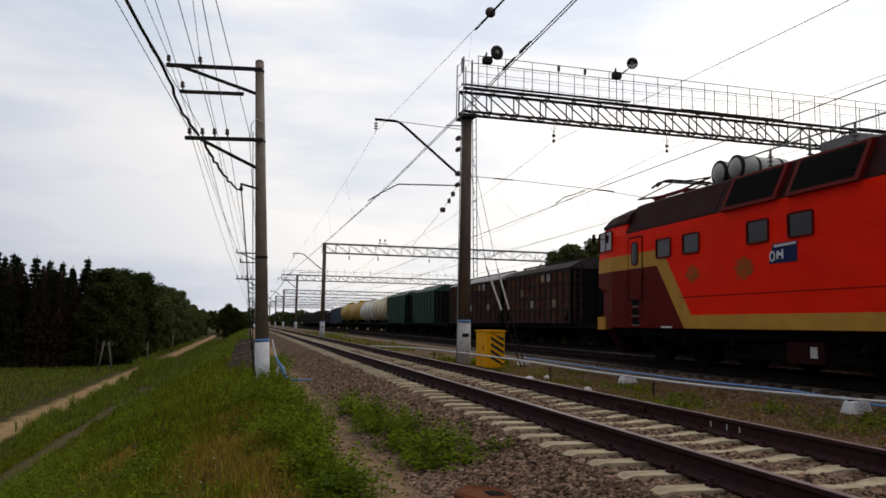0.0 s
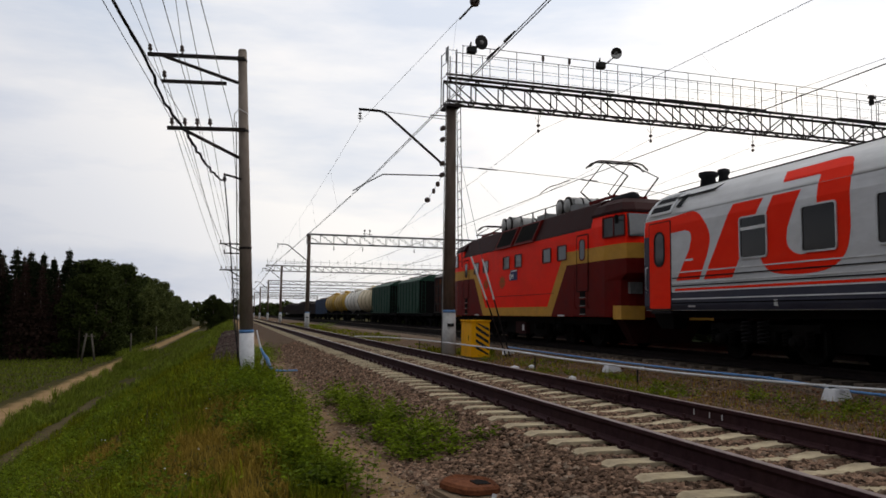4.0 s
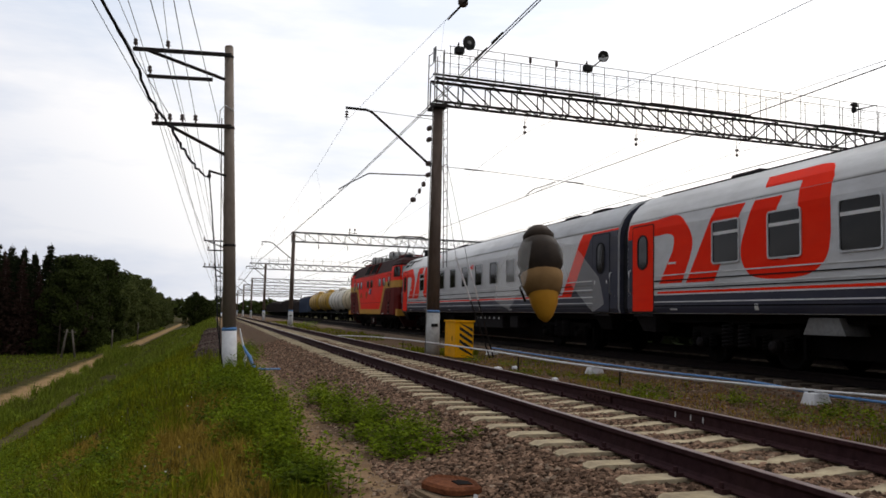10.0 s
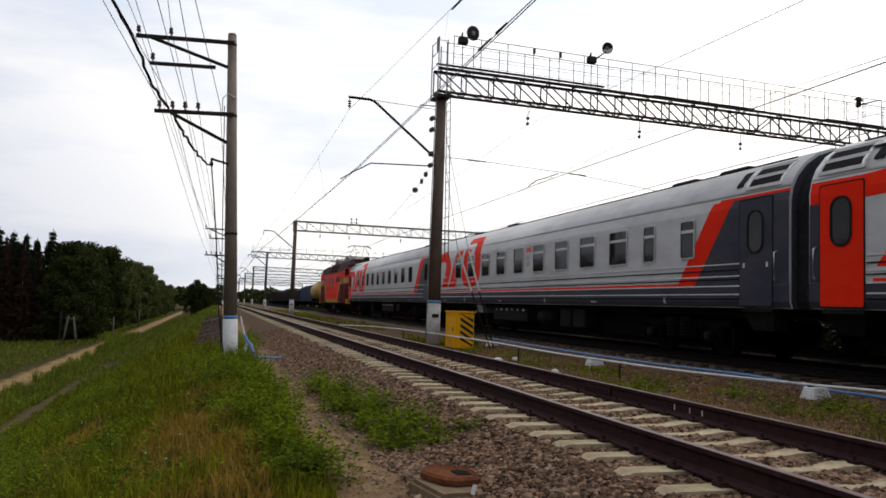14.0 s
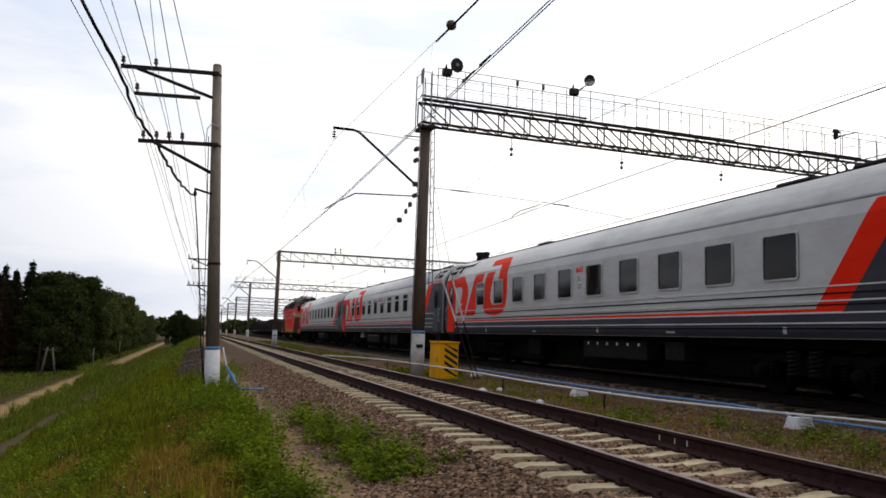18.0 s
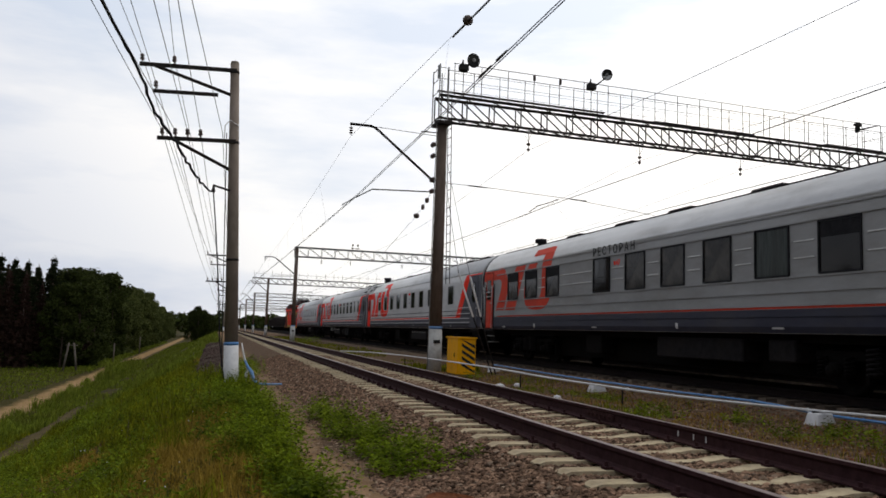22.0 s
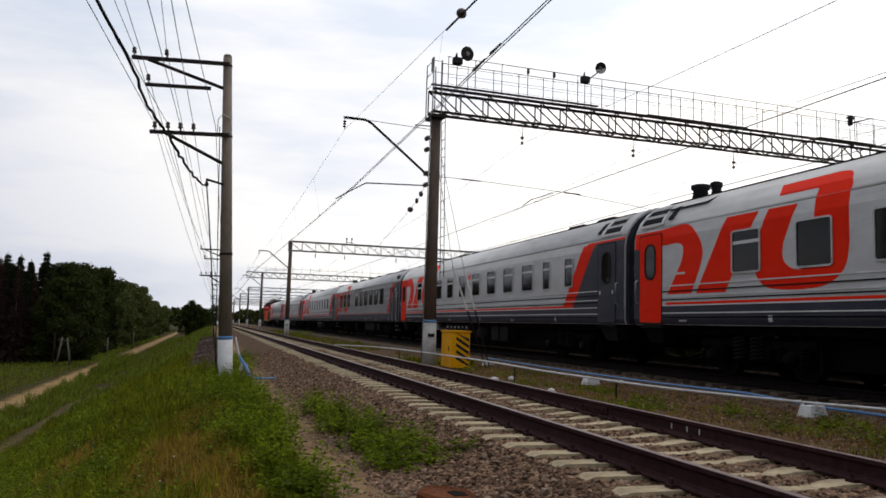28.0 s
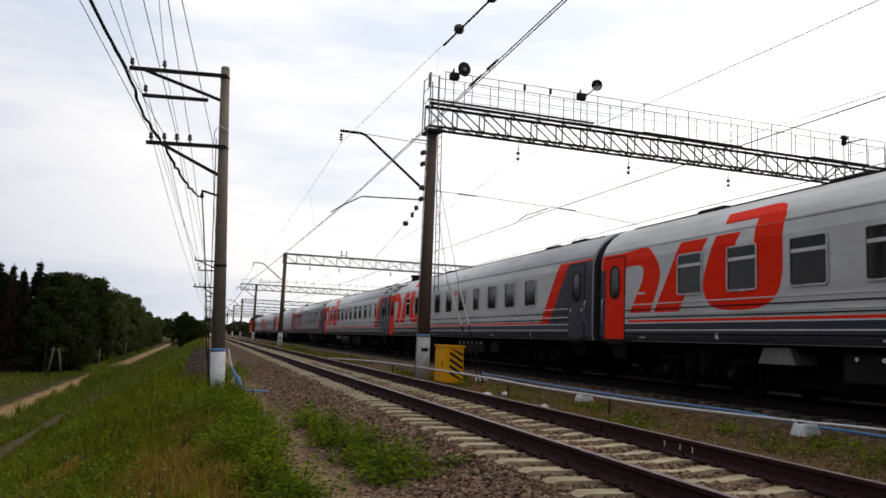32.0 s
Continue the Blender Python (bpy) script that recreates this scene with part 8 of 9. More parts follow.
def grass():
    rng = np.random.default_rng(5)

    def lay(name, n, x0, x1, y0, y1, height, width, mat, label, keep=None, power=1.0, lean=0.35):
        xs = rng.uniform(x0, x1, n)
        ys = y0 + (y1 - y0) * rng.uniform(0, 1, n) ** power
        if keep is not None:
            ok = np.array([keep(float(x), float(y)) for x, y in zip(xs, ys)])
            xs, ys = xs[ok], ys[ok]
        tuft = np.array([0.75 + 0.9 * max(-0.4, noise.noise((float(x) * 1.3, float(y) * 0.8, 3.0))) for x, y in zip(xs, ys)])
        v, f = blades(rng, xs, ys, ground_z(xs, ys), height * tuft, width, lean)
        tagged(new(name, cloud_mesh(name, v.tolist(), f, mat)), label, "grass", kind="stuff")

    def edge(x, y):
        """Right edge of the grass, along the trodden path."""
        return 0.96 + 0.2 * noise.noise((y * 0.45, 7.0, 0)) + 0.14 * noise.noise((y * 1.7, 1.0, 0)) - (1.6 * min(1.0, max(0.0, (y - 24) / 3)) * min(1.0, max(0.0, (74 - y) / 6)) if 24 < y < 74 else 0)

    def lush(x, y):
        return x < edge(x, y) and not (-7.62 < x < -6.85 and y < 52 + 6 * noise.noise((x, y * 0.3, 2.0))) and noise.noise((x * 0.7, y * 0.33, 9.0)) > (0.27 if -0.75 < x < 0.5 and y < 13.5 else -0.34)

    def parched(x, y):
        return x < edge(x, y) and not (-7.62 < x < -6.85 and y < 52 + 6 * noise.noise((x, y * 0.3, 2.0))) and noise.noise((x * 0.7, y * 0.33, 9.0)) < (0.4 if -0.75 < x < 0.5 and y < 13.5 else -0.4)

    lay("tall_grass", 60000, -4.5, 1.0, 3.5, 16, 0.2, 0.006, "grass", "long green grass on the bank beside the path", lush, 1.2)
    lay("tall_grass", 15000, -4.5, 1.0, -4.5, 3.6, 0.2, 0.008, "grass", "long green grass on the bank beside the path", lush)
    lay("tall_grass", 46000, -9.0, 1.1, 14, 42, 0.3, 0.012, "grass", "long green grass on the sloping bank", lush, 1.3)
    lay("seeding_grass", 20000, -4.2, 0.2, 4.2, 13, 0.4, 0.0045, "grass", "tall seeding grass on the bank", lambda x, y: x < edge(x, y) and noise.noise((x * 0.9, y * 0.5, 14.0)) > (0.3 if x > -0.75 else -0.15), 1.2, 0.5)
    lay("dry_grass", 46000, -3.0, 0.9, 3.5, 16, 0.2, 0.005, "dry_grass", "dry yellowish grass on the bank", parched, 1.2, 0.6)
    lay("dry_grass", 15000, -9.0, 0.9, 14, 45, 0.22, 0.011, "dry_grass", "dry yellowish grass on the bank", parched, 1.3, 0.6)
    lay("far_grass", 30000, -10.2, 0.6, 40, 230, 0.4, 0.03, "coarse_grass", "rough grass on the embankment side", lambda x, y: x < min(0.4, edge(x, y)) and not (-7.62 < x < -6.9 and y < 52) and noise.noise((x * 0.4, y * 0.15, 2.0)) > -0.25, 1.7)
    lay("meadow_grass", 30000, -34, -14.0, 30, 118, 0.32, 0.035, "coarse_grass", "meadow grass between road and forest", None, 1.2)
    lay("meadow_grass", 9000, -17, -13.7, 100, 260, 0.45, 0.05, "coarse_grass", "meadow grass between road and forest")
    lay("rank_grass", 9500, -12.3, -9.0, 82, 112, 1.15, 0.03, "coarse_grass", "rank tall grass that overhangs the road", lambda x, y: noise.noise((x * 0.6, y * 0.2, 6.0)) > -0.3 and y > 96 + 5 * (x + 10.4) * -1.0 - 9 * (x > -10.9) + 3 * noise.noise((x * 2, y * 0.3, 1.0)) - 4)
    lay("verge_grass", 12000, -10.9, -8.0, 24, 110, 0.34, 0.02, "coarse_grass", "long grass on the road verge", None, 1.4)
    lay("verge_tussocks", 9000, -11.4, -9.6, 34, 98, 0.75, 0.022, "coarse_grass", "rank dark tussocks along the road verge", lambda x, y: noise.noise((x * 0.8, y * 0.22, 12.0)) > 0.02, 1.3, 0.5)
    lay("strip_grass", 19000, 6.3, 9.7, 4, 30, 0.14, 0.006, "grass", "short grass between the tracks", lambda x, y: noise.noise((x * 0.9, y * 0.5, 5.0)) + 0.35 * noise.noise((x * 3, y * 2, 8.0)) > 0.17, 1.2)
    lay("strip_grass", 7000, 6.0, 9.6, 26, 110, 0.2, 0.022, "grass", "short grass between the tracks", lambda x, y: noise.noise((x * 0.6, y * 0.2, 5.0)) > -0.1, 1.4)
    lay("strip_dry_grass", 13000, 6.2, 9.7, 4, 30, 0.12, 0.005, "dry_grass", "dry short grass between the tracks", lambda x, y: noise.noise((x * 0.9, y * 0.5, 5.0)) < 0.1, 1.2)


def weed_leaves(rng, xs, ys, size, tall):
    """Low broad-leaved weeds: leaf blades on short stalks."""
    n = len(xs)
    z0 = ground_z(xs, ys) + tall * rng.uniform(0.15, 1.0, n)
    a, tilt = rng.uniform(0, 2 * np.pi, n), rng.uniform(-0.2, 0.7, n)
    s = size * rng.uniform(0.5, 1.4, n)
    d = np.stack([np.cos(a) * np.cos(tilt), np.sin(a) * np.cos(tilt), np.sin(tilt)], 1)
    w = np.stack([-np.sin(a), np.cos(a), np.zeros(n)], 1)
    c = np.stack([xs, ys, z0], 1)
    v = np.stack([c, c + d * s[:, None] * 0.5 + w * s[:, None] * 0.3, c + d * s[:, None], c + d * s[:, None] * 0.5 - w * s[:, None] * 0.3], 1).reshape(-1, 3)
    k = np.arange(n) * 4
    return v, np.stack([k, k + 1, k + 2], 1).tolist() + np.stack([k, k + 2, k + 3], 1).tolist()


def stalk_plants(rng, xs, ys, tall, leaf, tiers=10):
    """Upright leafy weeds: a thin stem with bent leaves set round it, shorter towards the top."""
    n = len(xs)
    h = tall * rng.uniform(0.55, 1.25, n)
    z0 = ground_z(xs, ys)
    lean = rng.normal(0, 0.14, (n, 2))
    verts, faces = [], []
    foot = np.stack([xs, ys, z0], 1)
    tip = foot + np.stack([lean[:, 0] * h, lean[:, 1] * h, h], 1)
    side = np.array((0.003, 0.001, 0.0))
    verts.append(np.stack([foot - side, foot + side, tip], 1).reshape(-1, 3))
    faces += (np.arange(n)[:, None] * 3 + np.arange(3)).tolist()
    start = 3 * n
    turn = rng.uniform(0, 6.28, n)
    for k in range(tiers):
        q = (k + rng.uniform(0, 0.8, n)) / tiers
        c = foot + (tip - foot) * (0.12 + 0.86 * q)[:, None]
        a = turn + 2.4 * k + rng.uniform(-0.4, 0.4, n)
        size = leaf * (1.15 - 0.65 * q) * rng.uniform(0.7, 1.3, n)
        rise = rng.uniform(0.1, 0.7, n) + 0.4 * q
        out = np.stack([np.cos(a), np.sin(a), np.zeros(n)], 1)
        wide = np.stack([-np.sin(a), np.cos(a), np.zeros(n)], 1) * (size * 0.27)[:, None]
        up = np.zeros((n, 3))
        up[:, 2] = size * rise
        mid = c + out * (size * 0.55)[:, None] + up * 0.55
        end = c + out * size[:, None] + up * 0.45
        verts.append(np.stack([c, mid + wide, end, mid - wide], 1).reshape(-1, 3))
        base = start + np.arange(n)[:, None] * 4
        faces += (base + np.array((0, 1, 2))).tolist() + (base + np.array((0, 2, 3))).tolist()
        start += 4 * n
    return np.concatenate(verts), faces


def weeds():
    rng = np.random.default_rng(8)
    clumps = [(1.72, 13.6, 0.22, 0.24, 130), (1.7, 12.5, 0.28, 0.26, 240), (1.82, 11.5, 0.3, 0.28, 320), (1.72, 10.5, 0.3, 0.2, 260), (1.98, 9.9, 0.32, 0.26, 380), (1.85, 9.0, 0.3, 0.18, 260), (2.1, 8.5, 0.34, 0.2, 300),
              (1.8, 7.9, 0.28, 0.13, 180), (2.2, 7.7, 0.3, 0.1, 160),
              (0.35, 13.5, 0.45, 0.4, 520), (0.25, 11.6, 0.45, 0.35, 480), (0.5, 9.4, 0.35, 0.2, 320), (0.75, 7.8, 0.35, 0.16, 300), (0.8, 6.9, 0.3, 0.14, 240), (0.15, 16.5, 0.6, 0.4, 600),
              (-0.4, 18.0, 0.6, 0.35, 500), (-2.3, 11.3, 0.6, 0.4, 800), (-2.0, 10.7, 0.5, 0.35, 700), (-2.8, 12.8, 0.7, 0.4, 900), (-1.6, 11.2, 0.4, 0.3, 500), (-3.3, 14.3, 0.7, 0.4, 800), (-1.3, 9.5, 0.7, 0.3, 600), (-1.9, 7.8, 0.6, 0.3, 600), (-0.5, 7.2, 0.5, 0.22, 380), (-2.4, 11.0, 0.9, 0.35, 700), (-1.9, 6.9, 0.5, 0.5, 420), (-1.3, 6.4, 0.45, 0.4, 380), (-2.4, 8.4, 0.6, 0.5, 460), (-0.9, 8.3, 0.5, 0.35, 320), (-1.1, 10.6, 0.5, 0.42, 360), (-0.9, 6.0, 0.4, 0.3, 300), (-1.8, 9.4, 0.5, 0.48, 380), (0.6, 10.6, 0.35, 0.32, 320), (0.75, 12.4, 0.35, 0.34, 300), (1.0, 24.5, 0.5, 0.3, 400), (1.15, 27.0, 0.5, 0.3, 400), (1.2, 30.0, 0.5, 0.3, 400),
              (7.3, 12.3, 0.5, 0.16, 300), (7.9, 9.2, 0.45, 0.2, 300), (7.2, 17.5, 0.6, 0.14, 260), (8.3, 8.2, 0.4, 0.22, 260), (7.4, 6.4, 0.5, 0.16, 240), (8.6, 11.4, 0.4, 0.18, 260), (9.0, 9.6, 0.4, 0.2, 280), (8.3, 13.6, 0.4, 0.16, 220), (8.9, 7.4, 0.4, 0.22, 260), (8.2, 15.6, 0.5, 0.15, 240), (7.9, 20.4, 0.5, 0.16, 220), (7.5, 22.4, 0.4, 0.2, 200), (7.6, 72.0, 0.9, 0.5, 200), (9.0, 76.0, 0.8, 0.7, 200)]
    for i in range(150):
        x, y = rng.uniform(-5.5, 0.8), rng.uniform(6.0, 28)
        if noise.noise((x * 0.7, y * 0.33, 9.0)) > (0.1 if x > -0.8 and y < 13 else -0.3):
            clumps.append((x, y, rng.uniform(0.2, 0.5), rng.uniform(0.16, 0.4), int(rng.uniform(90, 260))))
    for i in range(110):
        x, y = rng.uniform(-6.6, -2.4), rng.uniform(9.5, 30)
        if noise.noise((x * 0.5, y * 0.25, 31.0)) > -0.12:
            clumps.append((x, y, rng.uniform(0.3, 0.6), rng.uniform(0.4, 0.65), int(rng.uniform(160, 340))))
    for i in range(9):
        clumps.append((0.88 + rng.uniform(-0.2, 0.12), 6.6 + i * 1.4, 0.3, 0.28, 260))
    for x, y, r, tall, n in clumps:
        bank = -6 < x < 0.1
        n = int(n * (0.75 if bank else 0.8 if 6 < x < 10 and y < 26 else 1.6))
        t = rng.normal(0, 0.5, (n, 2)) * r
        big = 1.0 if y < 40 else 3.0
        v, f = weed_leaves(rng, x + t[:, 0], y + t[:, 1] * 1.3, (0.045 if bank else 0.05) * big, tall * (0.8 if bank else 0.7))
        if y < 40:
            t = rng.normal(0, 0.55, (max(3, n // (24 if bank else 15)), 2)) * r
            w, g = stalk_plants(rng, x + t[:, 0], y + t[:, 1] * 1.3, tall * (1.35 if bank else 1.35), 0.085 if bank else 0.085)
            g = [[k + len(v) for k in q] for q in g]
            v, f = np.concatenate([v, w]), f + g
        tagged(new("weed_clump", cloud_mesh("weed_clump", v.tolist(), f, "weed_leaf")), "low clump of broad-leaved green weeds", "weeds", "weed clumps", "stuff")
    # rust-brown seeding docks among the grass
    for x, y in ((-1.7, 9.6), (-1.9, 10.4), (-1.35, 8.7), (-2.6, 12.5), (-0.7, 12.8), (-1.5, 7.6), (-0.2, 14.2)):
        n = 90
        t = rng.normal(0, 0.12, (n, 2))
        v, f = weed_leaves(rng, x + t[:, 0], y + t[:, 1], 0.035, 0.5)
        tagged(new("dock_plant", cloud_mesh("dock_plant", v.tolist(), f, "brown_seed")), "rust-brown seeding dock standing in the grass", "weeds", "dock plants", "stuff")
    # pale flower heads in the grass
    bm = B()
    for i in range(26):
        x, y = rng.uniform(-2.6, 0.6), rng.uniform(6, 16)
        z = ground_height(x, y) + rng.uniform(0.1, 0.24)
        lathe(bm, ((0.002, -0.005), (0.012, 0.0), (0.004, 0.006)), 6, at=(x, y, z))
    tagged(part("flower_heads", bm, "flower"), "tiny pale flower heads in the grass", "flowers", kind="stuff")
    # dry upright stalks
    bm = B()
    for i in range(16):
        x, y = rng.uniform(-4, -0.4), rng.uniform(9, 22)
        z = ground_height(x, y)
        rod(bm, (x, y, z), (x + rng.uniform(-0.1, 0.1), y + rng.uniform(-0.1, 0.1), z + rng.uniform(0.4, 0.75)), 0.003, 0.0015, 4)
    tagged(part("dry_stalks", bm, "dead_bark"), "thin dry stalks standing in the grass", "stalks", kind="stuff")


def gravel():
    rng = np.random.default_rng(4)
    ico = B()
    bmesh.ops.create_icosphere(ico, subdivisions=1, radius=1.0)
    iv = np.array([v.co[:] for v in ico.verts])
    fs = [[v.index for v in f.verts] for f in ico.faces]
    ico.free()
    octv = np.array([(1, 0, 0), (-1, 0, 0), (0, 1, 0), (0, -1, 0), (0, 0, 1), (0, 0, -1)], float)
    octf = [(0, 2, 4), (2, 1, 4), (1, 3, 4), (3, 0, 4), (2, 0, 5), (1, 2, 5), (3, 1, 5), (0, 3, 5)]

    def scatter(name, n, x0, x1, y0, y1, size, power, base, basef, keep=None, mat="stone", label="loose grey-brown crushed stone ballast"):
        xs = rng.uniform(x0, x1, n)
        ys = y0 + (y1 - y0) * rng.uniform(0, 1, n) ** power
        if keep is not None:
            ok = keep(xs, ys)
            xs, ys = xs[ok], ys[ok]
        n = len(xs)
        zs = ground_z(xs, ys) + 0.012
        m = len(base)
        s = size * rng.uniform(0.45, 1.25, n)
        shape = 1 + rng.uniform(-0.35, 0.35, (n, m, 1))
        pts = base[None] * shape * (s[:, None] * rng.uniform(0.6, 1.25, (n, 3)))[:, None, :]
        a = rng.uniform(0, 6.28, n)
        ca, sa = np.cos(a)[:, None], np.sin(a)[:, None]
        pts = np.stack([pts[..., 0] * ca - pts[..., 1] * sa, pts[..., 0] * sa + pts[..., 1] * ca, pts[..., 2] * 0.7], 2)
        pts += np.stack([xs, ys, zs], 1)[:, None, :]
        v = pts.reshape(-1, 3)
        f = (np.array(basef)[None] + (np.arange(n) * m)[:, None, None]).reshape(-1, 3)
        tagged(new(name, cloud_mesh(name, v.tolist(), f.tolist(), mat)), label, "gravel", kind="stuff")

    def beside(xs, ys):
        on_sleeper = (np.abs(xs - NEAR) < 1.35) & (np.abs(((ys - 1.83) / PITCH) - np.round((ys - 1.83) / PITCH)) < 0.135)
        return ~on_sleeper & (xs > 1.55 + 0.14 * np.sin(ys * 0.9) + 0.1 * np.sin(ys * 2.3))
    scatter("pale_gravel", 2600, 1.5, 6.2, 3.0, 14.0, 0.034, 1.3, iv, fs, beside, "pale_stone", "scattered paler stones in the ballast")
    scatter("pale_gravel", 1500, 1.7, 6.2, 12.0, 30.0, 0.04, 1.4, octv, octf, beside, "pale_stone", "scattered paler stones in the ballast")
    scatter("pale_gravel", 1900, 6.2, 10.6, 4.0, 28.0, 0.03, 1.2, octv, octf, None, "pale_stone", "scattered paler stones between the tracks")
    scatter("rusty_gravel", 2600, 6.4, 10.2, 4.0, 24.0, 0.03, 1.2, octv, octf, None, "rust", "rust-stained stones between the tracks")
    scatter("ballast_gravel", 60000, 1.5, 6.2, 3.0, 13.0, 0.0285, 1.25, iv, fs, beside)
    scatter("ballast_gravel", 32000, 1.5, 6.2, 12.0, 34.0, 0.035, 1.5, octv, octf, beside)
    scatter("ballast_gravel", 14000, 1.5, 6.2, -5.0, 3.1, 0.036, 1.0, octv, octf, beside)
    scatter("heap_gravel", 5000, -0.9, 0.7, 25.0, 70.0, 0.06, 1.3, octv, octf, None, "dark_stone", "dark crushed stone heaped beside the path")
    scatter("path_gravel", 1300, 0.85, 1.85, 3.5, 24.0, 0.02, 1.3, octv, octf, None, "stone", "small brown stones trodden into the path")
    scatter("path_gravel", 2400, 0.95, 1.8, 3.5, 24.0, 0.02, 1.3, octv, octf, None, "pale_stone", "small pale pebbles trodden into the path")
    scatter("strip_gravel", 11000, 6.0, 10.7, 4.0, 30.0, 0.034, 1.3, octv, octf)


grass()
weeds()
gravel()


def clay_patch():
    """A worn bare patch of orange clay on the path."""
    bm = B()
    rows = []
    for i in range(7):
        q = i / 6
        row = []
        for k in range(40):
            a = 2 * math.pi * k / 40
            reach = 1 + 0.22 * noise.noise((math.cos(a) * 1.5, math.sin(a) * 1.5, 3.0)) + 0.12 * noise.noise((math.cos(a) * 5, math.sin(a) * 5, 8.0))
            x, y = 1.1 + 0.3 * q * reach * math.cos(a), 5.55 + 0.52 * q * reach * math.sin(a)
            z = ground_height(x, y) + 0.03 * (1 - 1.7 * q * q) + 0.018 * noise.noise((x * 9, y * 9, 1.0))
            row.append(bm.verts.new((x, y, z)))
        rows.append(row)
    for r0, r1 in zip(rows[1:], rows[2:]):
        for k in range(40):
            j = (k + 1) % 40
            bm.faces.new((r0[k], r0[j], r1[j], r1[k])).smooth = True
    bm.faces.new(rows[1])
    for v in rows[0]:
        bm.verts.remove(v)
    M["clay"] = material("clay", (0.2, 0.105, 0.05), (0.36, 0.2, 0.095), 0.95, 0, 16, 0.9, 50, (0.13, 0.075, 0.04), 0.8, dirt_scale=5)
    tagged(part("clay_patch", bm, "clay"), "bare orange clay mound on the path", "soil", kind="structure")


clay_patch()


# ---------------------------------------------------------------- the wasp that crosses before the lens
def wasp():
    M["wasp_yellow"] = material("wasp_yellow", (0.32, 0.14, 0.012), (0.42, 0.2, 0.02), 0.5, 0, 200, 0, 10)
    M["wasp_dark"] = material("wasp_dark", (0.02, 0.015, 0.012), (0.05, 0.035, 0.025), 0.5, 0, 200, 0, 10)
    wing = bpy.data.materials.new("wasp_wing")
    wing.use_nodes = True
    b = wing.node_tree.nodes["Principled BSDF"]
    b.inputs["Base Color"].default_value = (0.45, 0.43, 0.4, 1)
    b.inputs["Alpha"].default_value = 0.12
    b.inputs["Roughness"].default_value = 0.3
    t = thing("wasp", "yellow and black wasp in flight with spread wings", "insect")
    bm = B()
    lathe(bm, ((0.0006, -0.004), (0.0022, -0.0032), (0.0033, -0.001), (0.0033, 0.001), (0.0026, 0.0026), (0.001, 0.0036)), 16, "y")
    part("thorax", bm, "wasp_dark", t)
    bm = B()
    lathe(bm, ((0.0005, 0.0022), (0.0022, 0.0026), (0.0024, 0.0036), (0.0015, 0.0048), (0.0004, 0.0052)), 12, "y")
    part("head", bm, "wasp_dark", t)
    bm = B()
    lathe(bm, ((0.0003, -0.0098), (0.0011, -0.009), (0.0019, -0.0072), (0.0022, -0.0055), (0.002, -0.0042), (0.0006, -0.003)), 14, "y")
    ab = part("abdomen", bm, "wasp_yellow", t, "yellow banded abdomen")
    M["wasp_pale"] = material("wasp_pale", (0.15, 0.085, 0.035), (0.24, 0.14, 0.06), 0.7, 0, 200, 0, 10)
    bm = B()
    lathe(bm, ((0.0012, -0.0062), (0.0024, -0.0056), (0.0029, -0.0042), (0.0031, -0.0026), (0.0012, -0.002)), 14, "y")
    part("waist", bm, "wasp_pale", t, "pale furry waist")
    for y, r in ((-0.0044, 0.0021),):
        bm = B()
        lathe(bm, ((r, y - 0.0004), (r + 0.0001, y), (r, y + 0.0003)), 14, "y")
        part("band", bm, "wasp_dark", ab)
    for s in (-1, 1):
        bm = B()
        pts = [(s * 0.0018, 0.0015), (s * 0.0045, 0.001), (s * 0.0075, -0.004), (s * 0.0078, -0.008), (s * 0.006, -0.0092), (s * 0.0032, -0.005)]
        v = [bm.verts.new((x, y, 0.0024 + 0.0006 * abs(x) / 0.01)) for x, y in pts]
        w = [bm.verts.new((x, y, 0.0025 + 0.0006 * abs(x) / 0.01)) for x, y in pts]
        bm.faces.new(v)
        bm.faces.new(w[::-1])
        n = len(v)
        for i in range(n):
            bm.faces.new((v[i], w[i], w[(i + 1) % n], v[(i + 1) % n]))
        part("wing", bm, wing, t, "clear brownish wing")
        for y in (0.0015, -0.0005, -0.0025):
            bm = B()
            path_tube(bm, [(s * 0.0015, y, -0.0022), (s * 0.0026, y - 0.001, -0.003), (s * 0.0018, y - 0.003, -0.0034)], 0.0002, 4)
            part("leg", bm, "wasp_dark", t)
    return t


WASP = wasp()


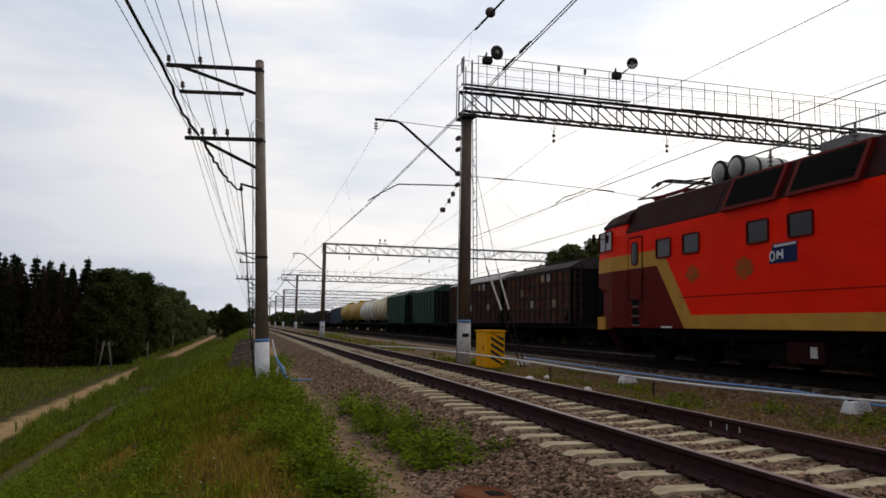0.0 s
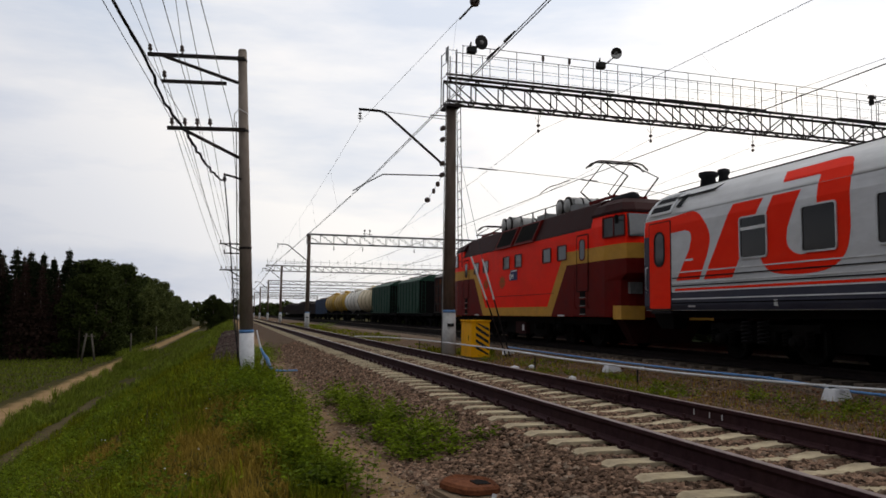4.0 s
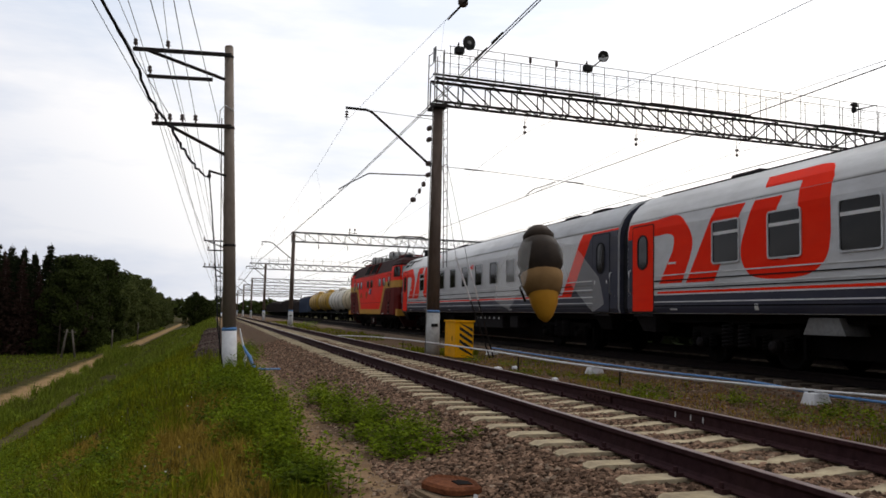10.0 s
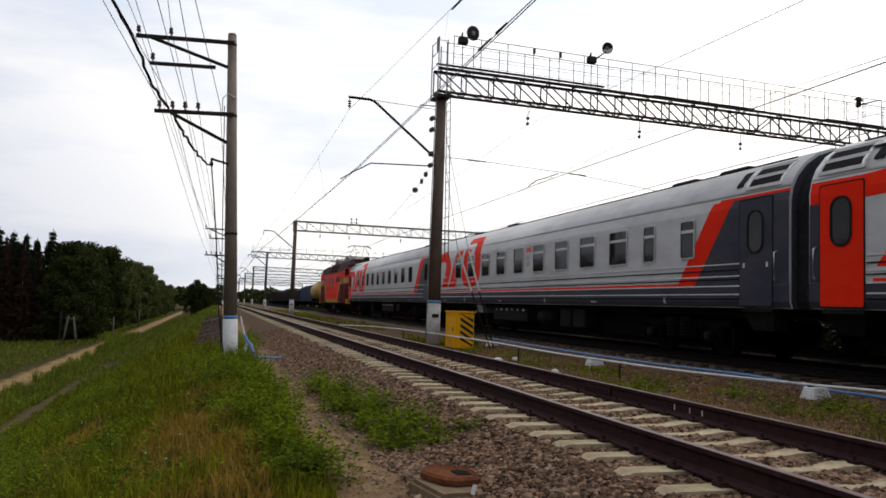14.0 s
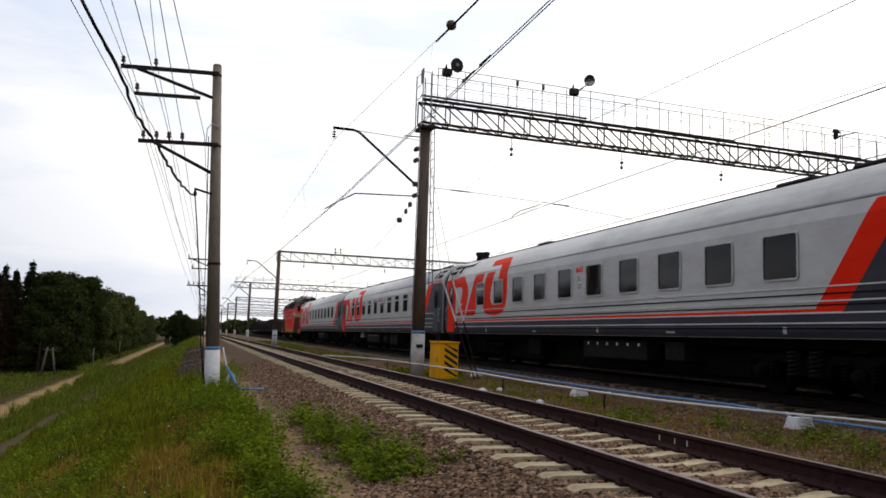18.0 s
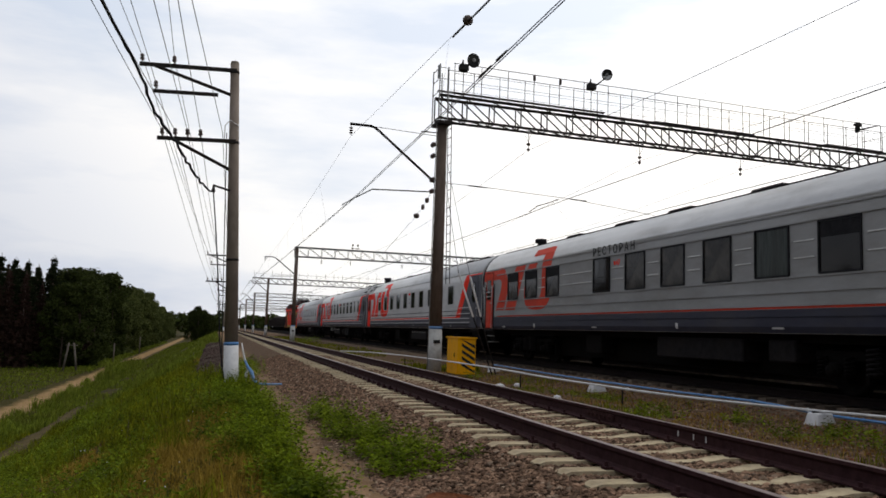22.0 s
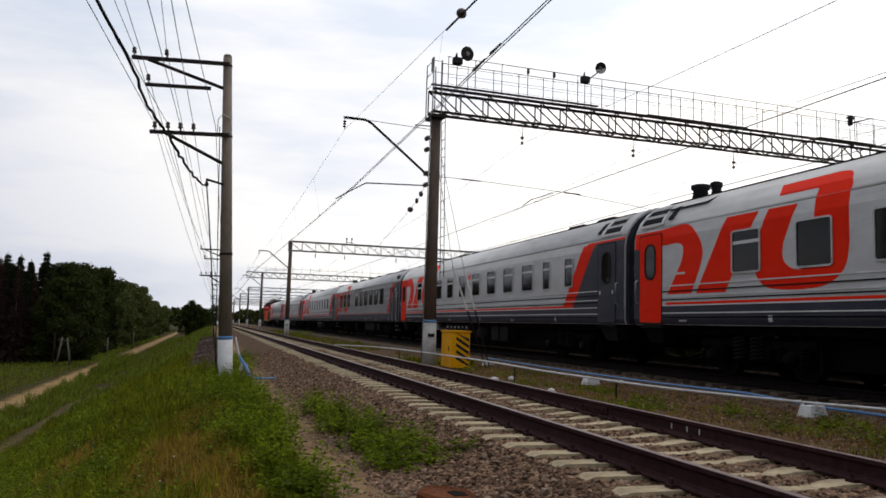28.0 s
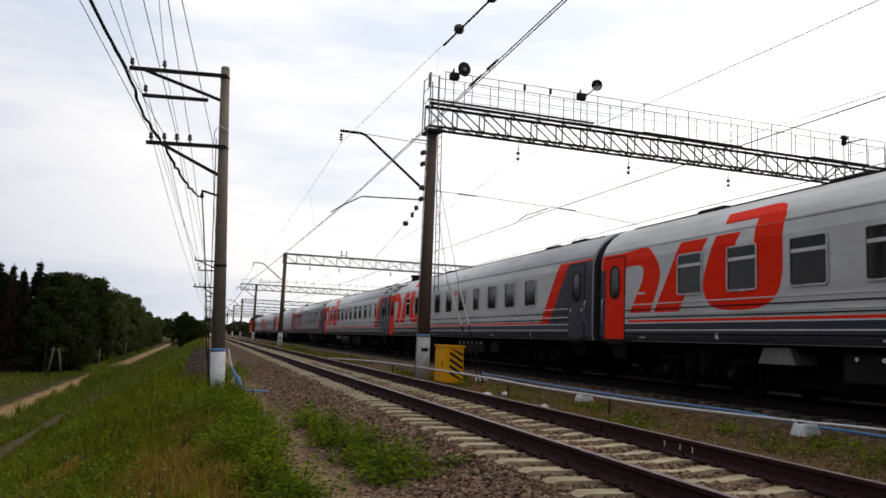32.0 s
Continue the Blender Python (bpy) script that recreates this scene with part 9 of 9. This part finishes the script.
# ---------------------------------------------------------------- what moves
COUPLING = (
            (0, 3.98), (0.5, 5.74), (1, 7.54), (1.5, 9.38), (2, 11.24), (2.5, 13.13), (3, 15.05), (3.5, 17.02),
            (4, 19.01), (4.5, 21.03), (5, 23.10), (5.5, 25.21), (6, 27.35), (6.5, 29.52), (7, 31.71), (7.5, 33.93),
            (8, 36.17), (8.5, 38.41), (9, 40.66), (9.5, 42.93), (10, 45.21), (10.5, 47.51), (11, 49.84), (11.5, 52.23),
            (12, 54.67), (12.5, 57.14), (13, 59.65), (13.5, 62.18), (14, 64.74), (14.5, 67.31), (15, 69.91), (15.5, 72.53),
            (16, 75.19), (16.5, 77.88), (17, 80.61), (17.5, 83.38), (18, 86.19), (18.5, 89.02), (19, 91.86), (19.5, 94.72),
            (20, 97.58), (20.5, 100.46), (21, 103.35), (21.5, 106.33), (22, 109.34), (22.5, 112.37), (23, 115.45), (23.5, 118.57),
            (24, 121.70), (24.5, 124.85), (25, 128.02), (25.5, 131.25), (26, 134.50), (26.5, 137.78), (27, 141.09), (27.5, 144.41),
            (28, 147.74), (28.5, 151.12), (29, 154.59), (29.5, 158.06), (30, 161.52), (30.5, 164.99), (31, 168.46), (31.5, 171.93),
            (32, 175.41),)


def run_at(t):
    """How far along the track the coupling behind the locomotive has come, in metres."""
    ts, us = [r[0] for r in COUPLING], [r[1] for r in COUPLING]
    return float(np.interp(t, ts, us))


def view_point(t, x, y, d):
    """A place d metres off, in the direction (x right, y up, as tangents) of the camera's first aim at that time."""
    rows = [r for r in TURNS if r[0] <= t]
    _, yaw, pit, rol = rows[-1]
    m = pose(0, 0, EYE, 90 + pit, 0, yaw) @ pose(0, 0, 0, 0, 0, rol)
    return m @ Vector((x * d, y * d, -d))


def motions():
    walk(ENGINE, [(t, pose(MAIN, u + 1.55 + LOCO / 2, 0)) for t, u in COUPLING])
    back = 0.0
    for car, kind in zip(CARS, CAR_KINDS):
        half = LENGTH[kind] / 2
        walk(car, [(t, pose(MAIN, u - back - half, 0)) for t, u in COUPLING])
        back += LENGTH[kind]
    turning = [(k / 10, run_at(k / 10)) for k in range(0, 321)]
    u0 = turning[0][1]
    for wheel, y, r in WHEELS:
        walk(wheel, [(t, pose(0, y, r, -math.degrees((u - u0) / r), 0, 0)) for t, u in turning])
    flight = ((9.4, 0.365, 0.253, 0.115, 25, 40), (9.5, 0.104, 0.163, 0.22, 20, 50), (9.6, -0.05, 0.163, 0.3, 15, 55), (9.7, -0.13, 0.165, 0.31, 10, 25),
              (9.8, -0.305, 0.104, 0.3, 0, 10), (9.9, -0.055, -0.048, 0.17, 0, 5), (10.0, 0.124, -0.012, 0.115, 15, -8), (10.1, 0.533, 0.267, 0.11, 20, -35))
    rows = [(0.0, pose(2.5, -2.0, 1.6, 0, 0, 30)), (8.9, pose(2.2, -1.2, 1.6, 0, 0, 30)), (9.2, pose(0.25, 0.05, 1.12, 20, 0, 40))]
    for t, x, y, d, tilt, turn in flight:
        p = view_point(t, x, y, d)
        rows.append((t, pose(p.x, p.y, p.z, 55 + tilt, 0, turn)))
    rows += [(10.3, pose(0.3, 0.0, 1.15, 40, 0, 60)), (10.7, pose(1.8, -1.4, 1.7, 20, 0, 60)), (32.0, pose(2.5, -2.2, 1.6, 0, 0, 30))]
    walk(WASP, rows)


build_sleepers()
motions()
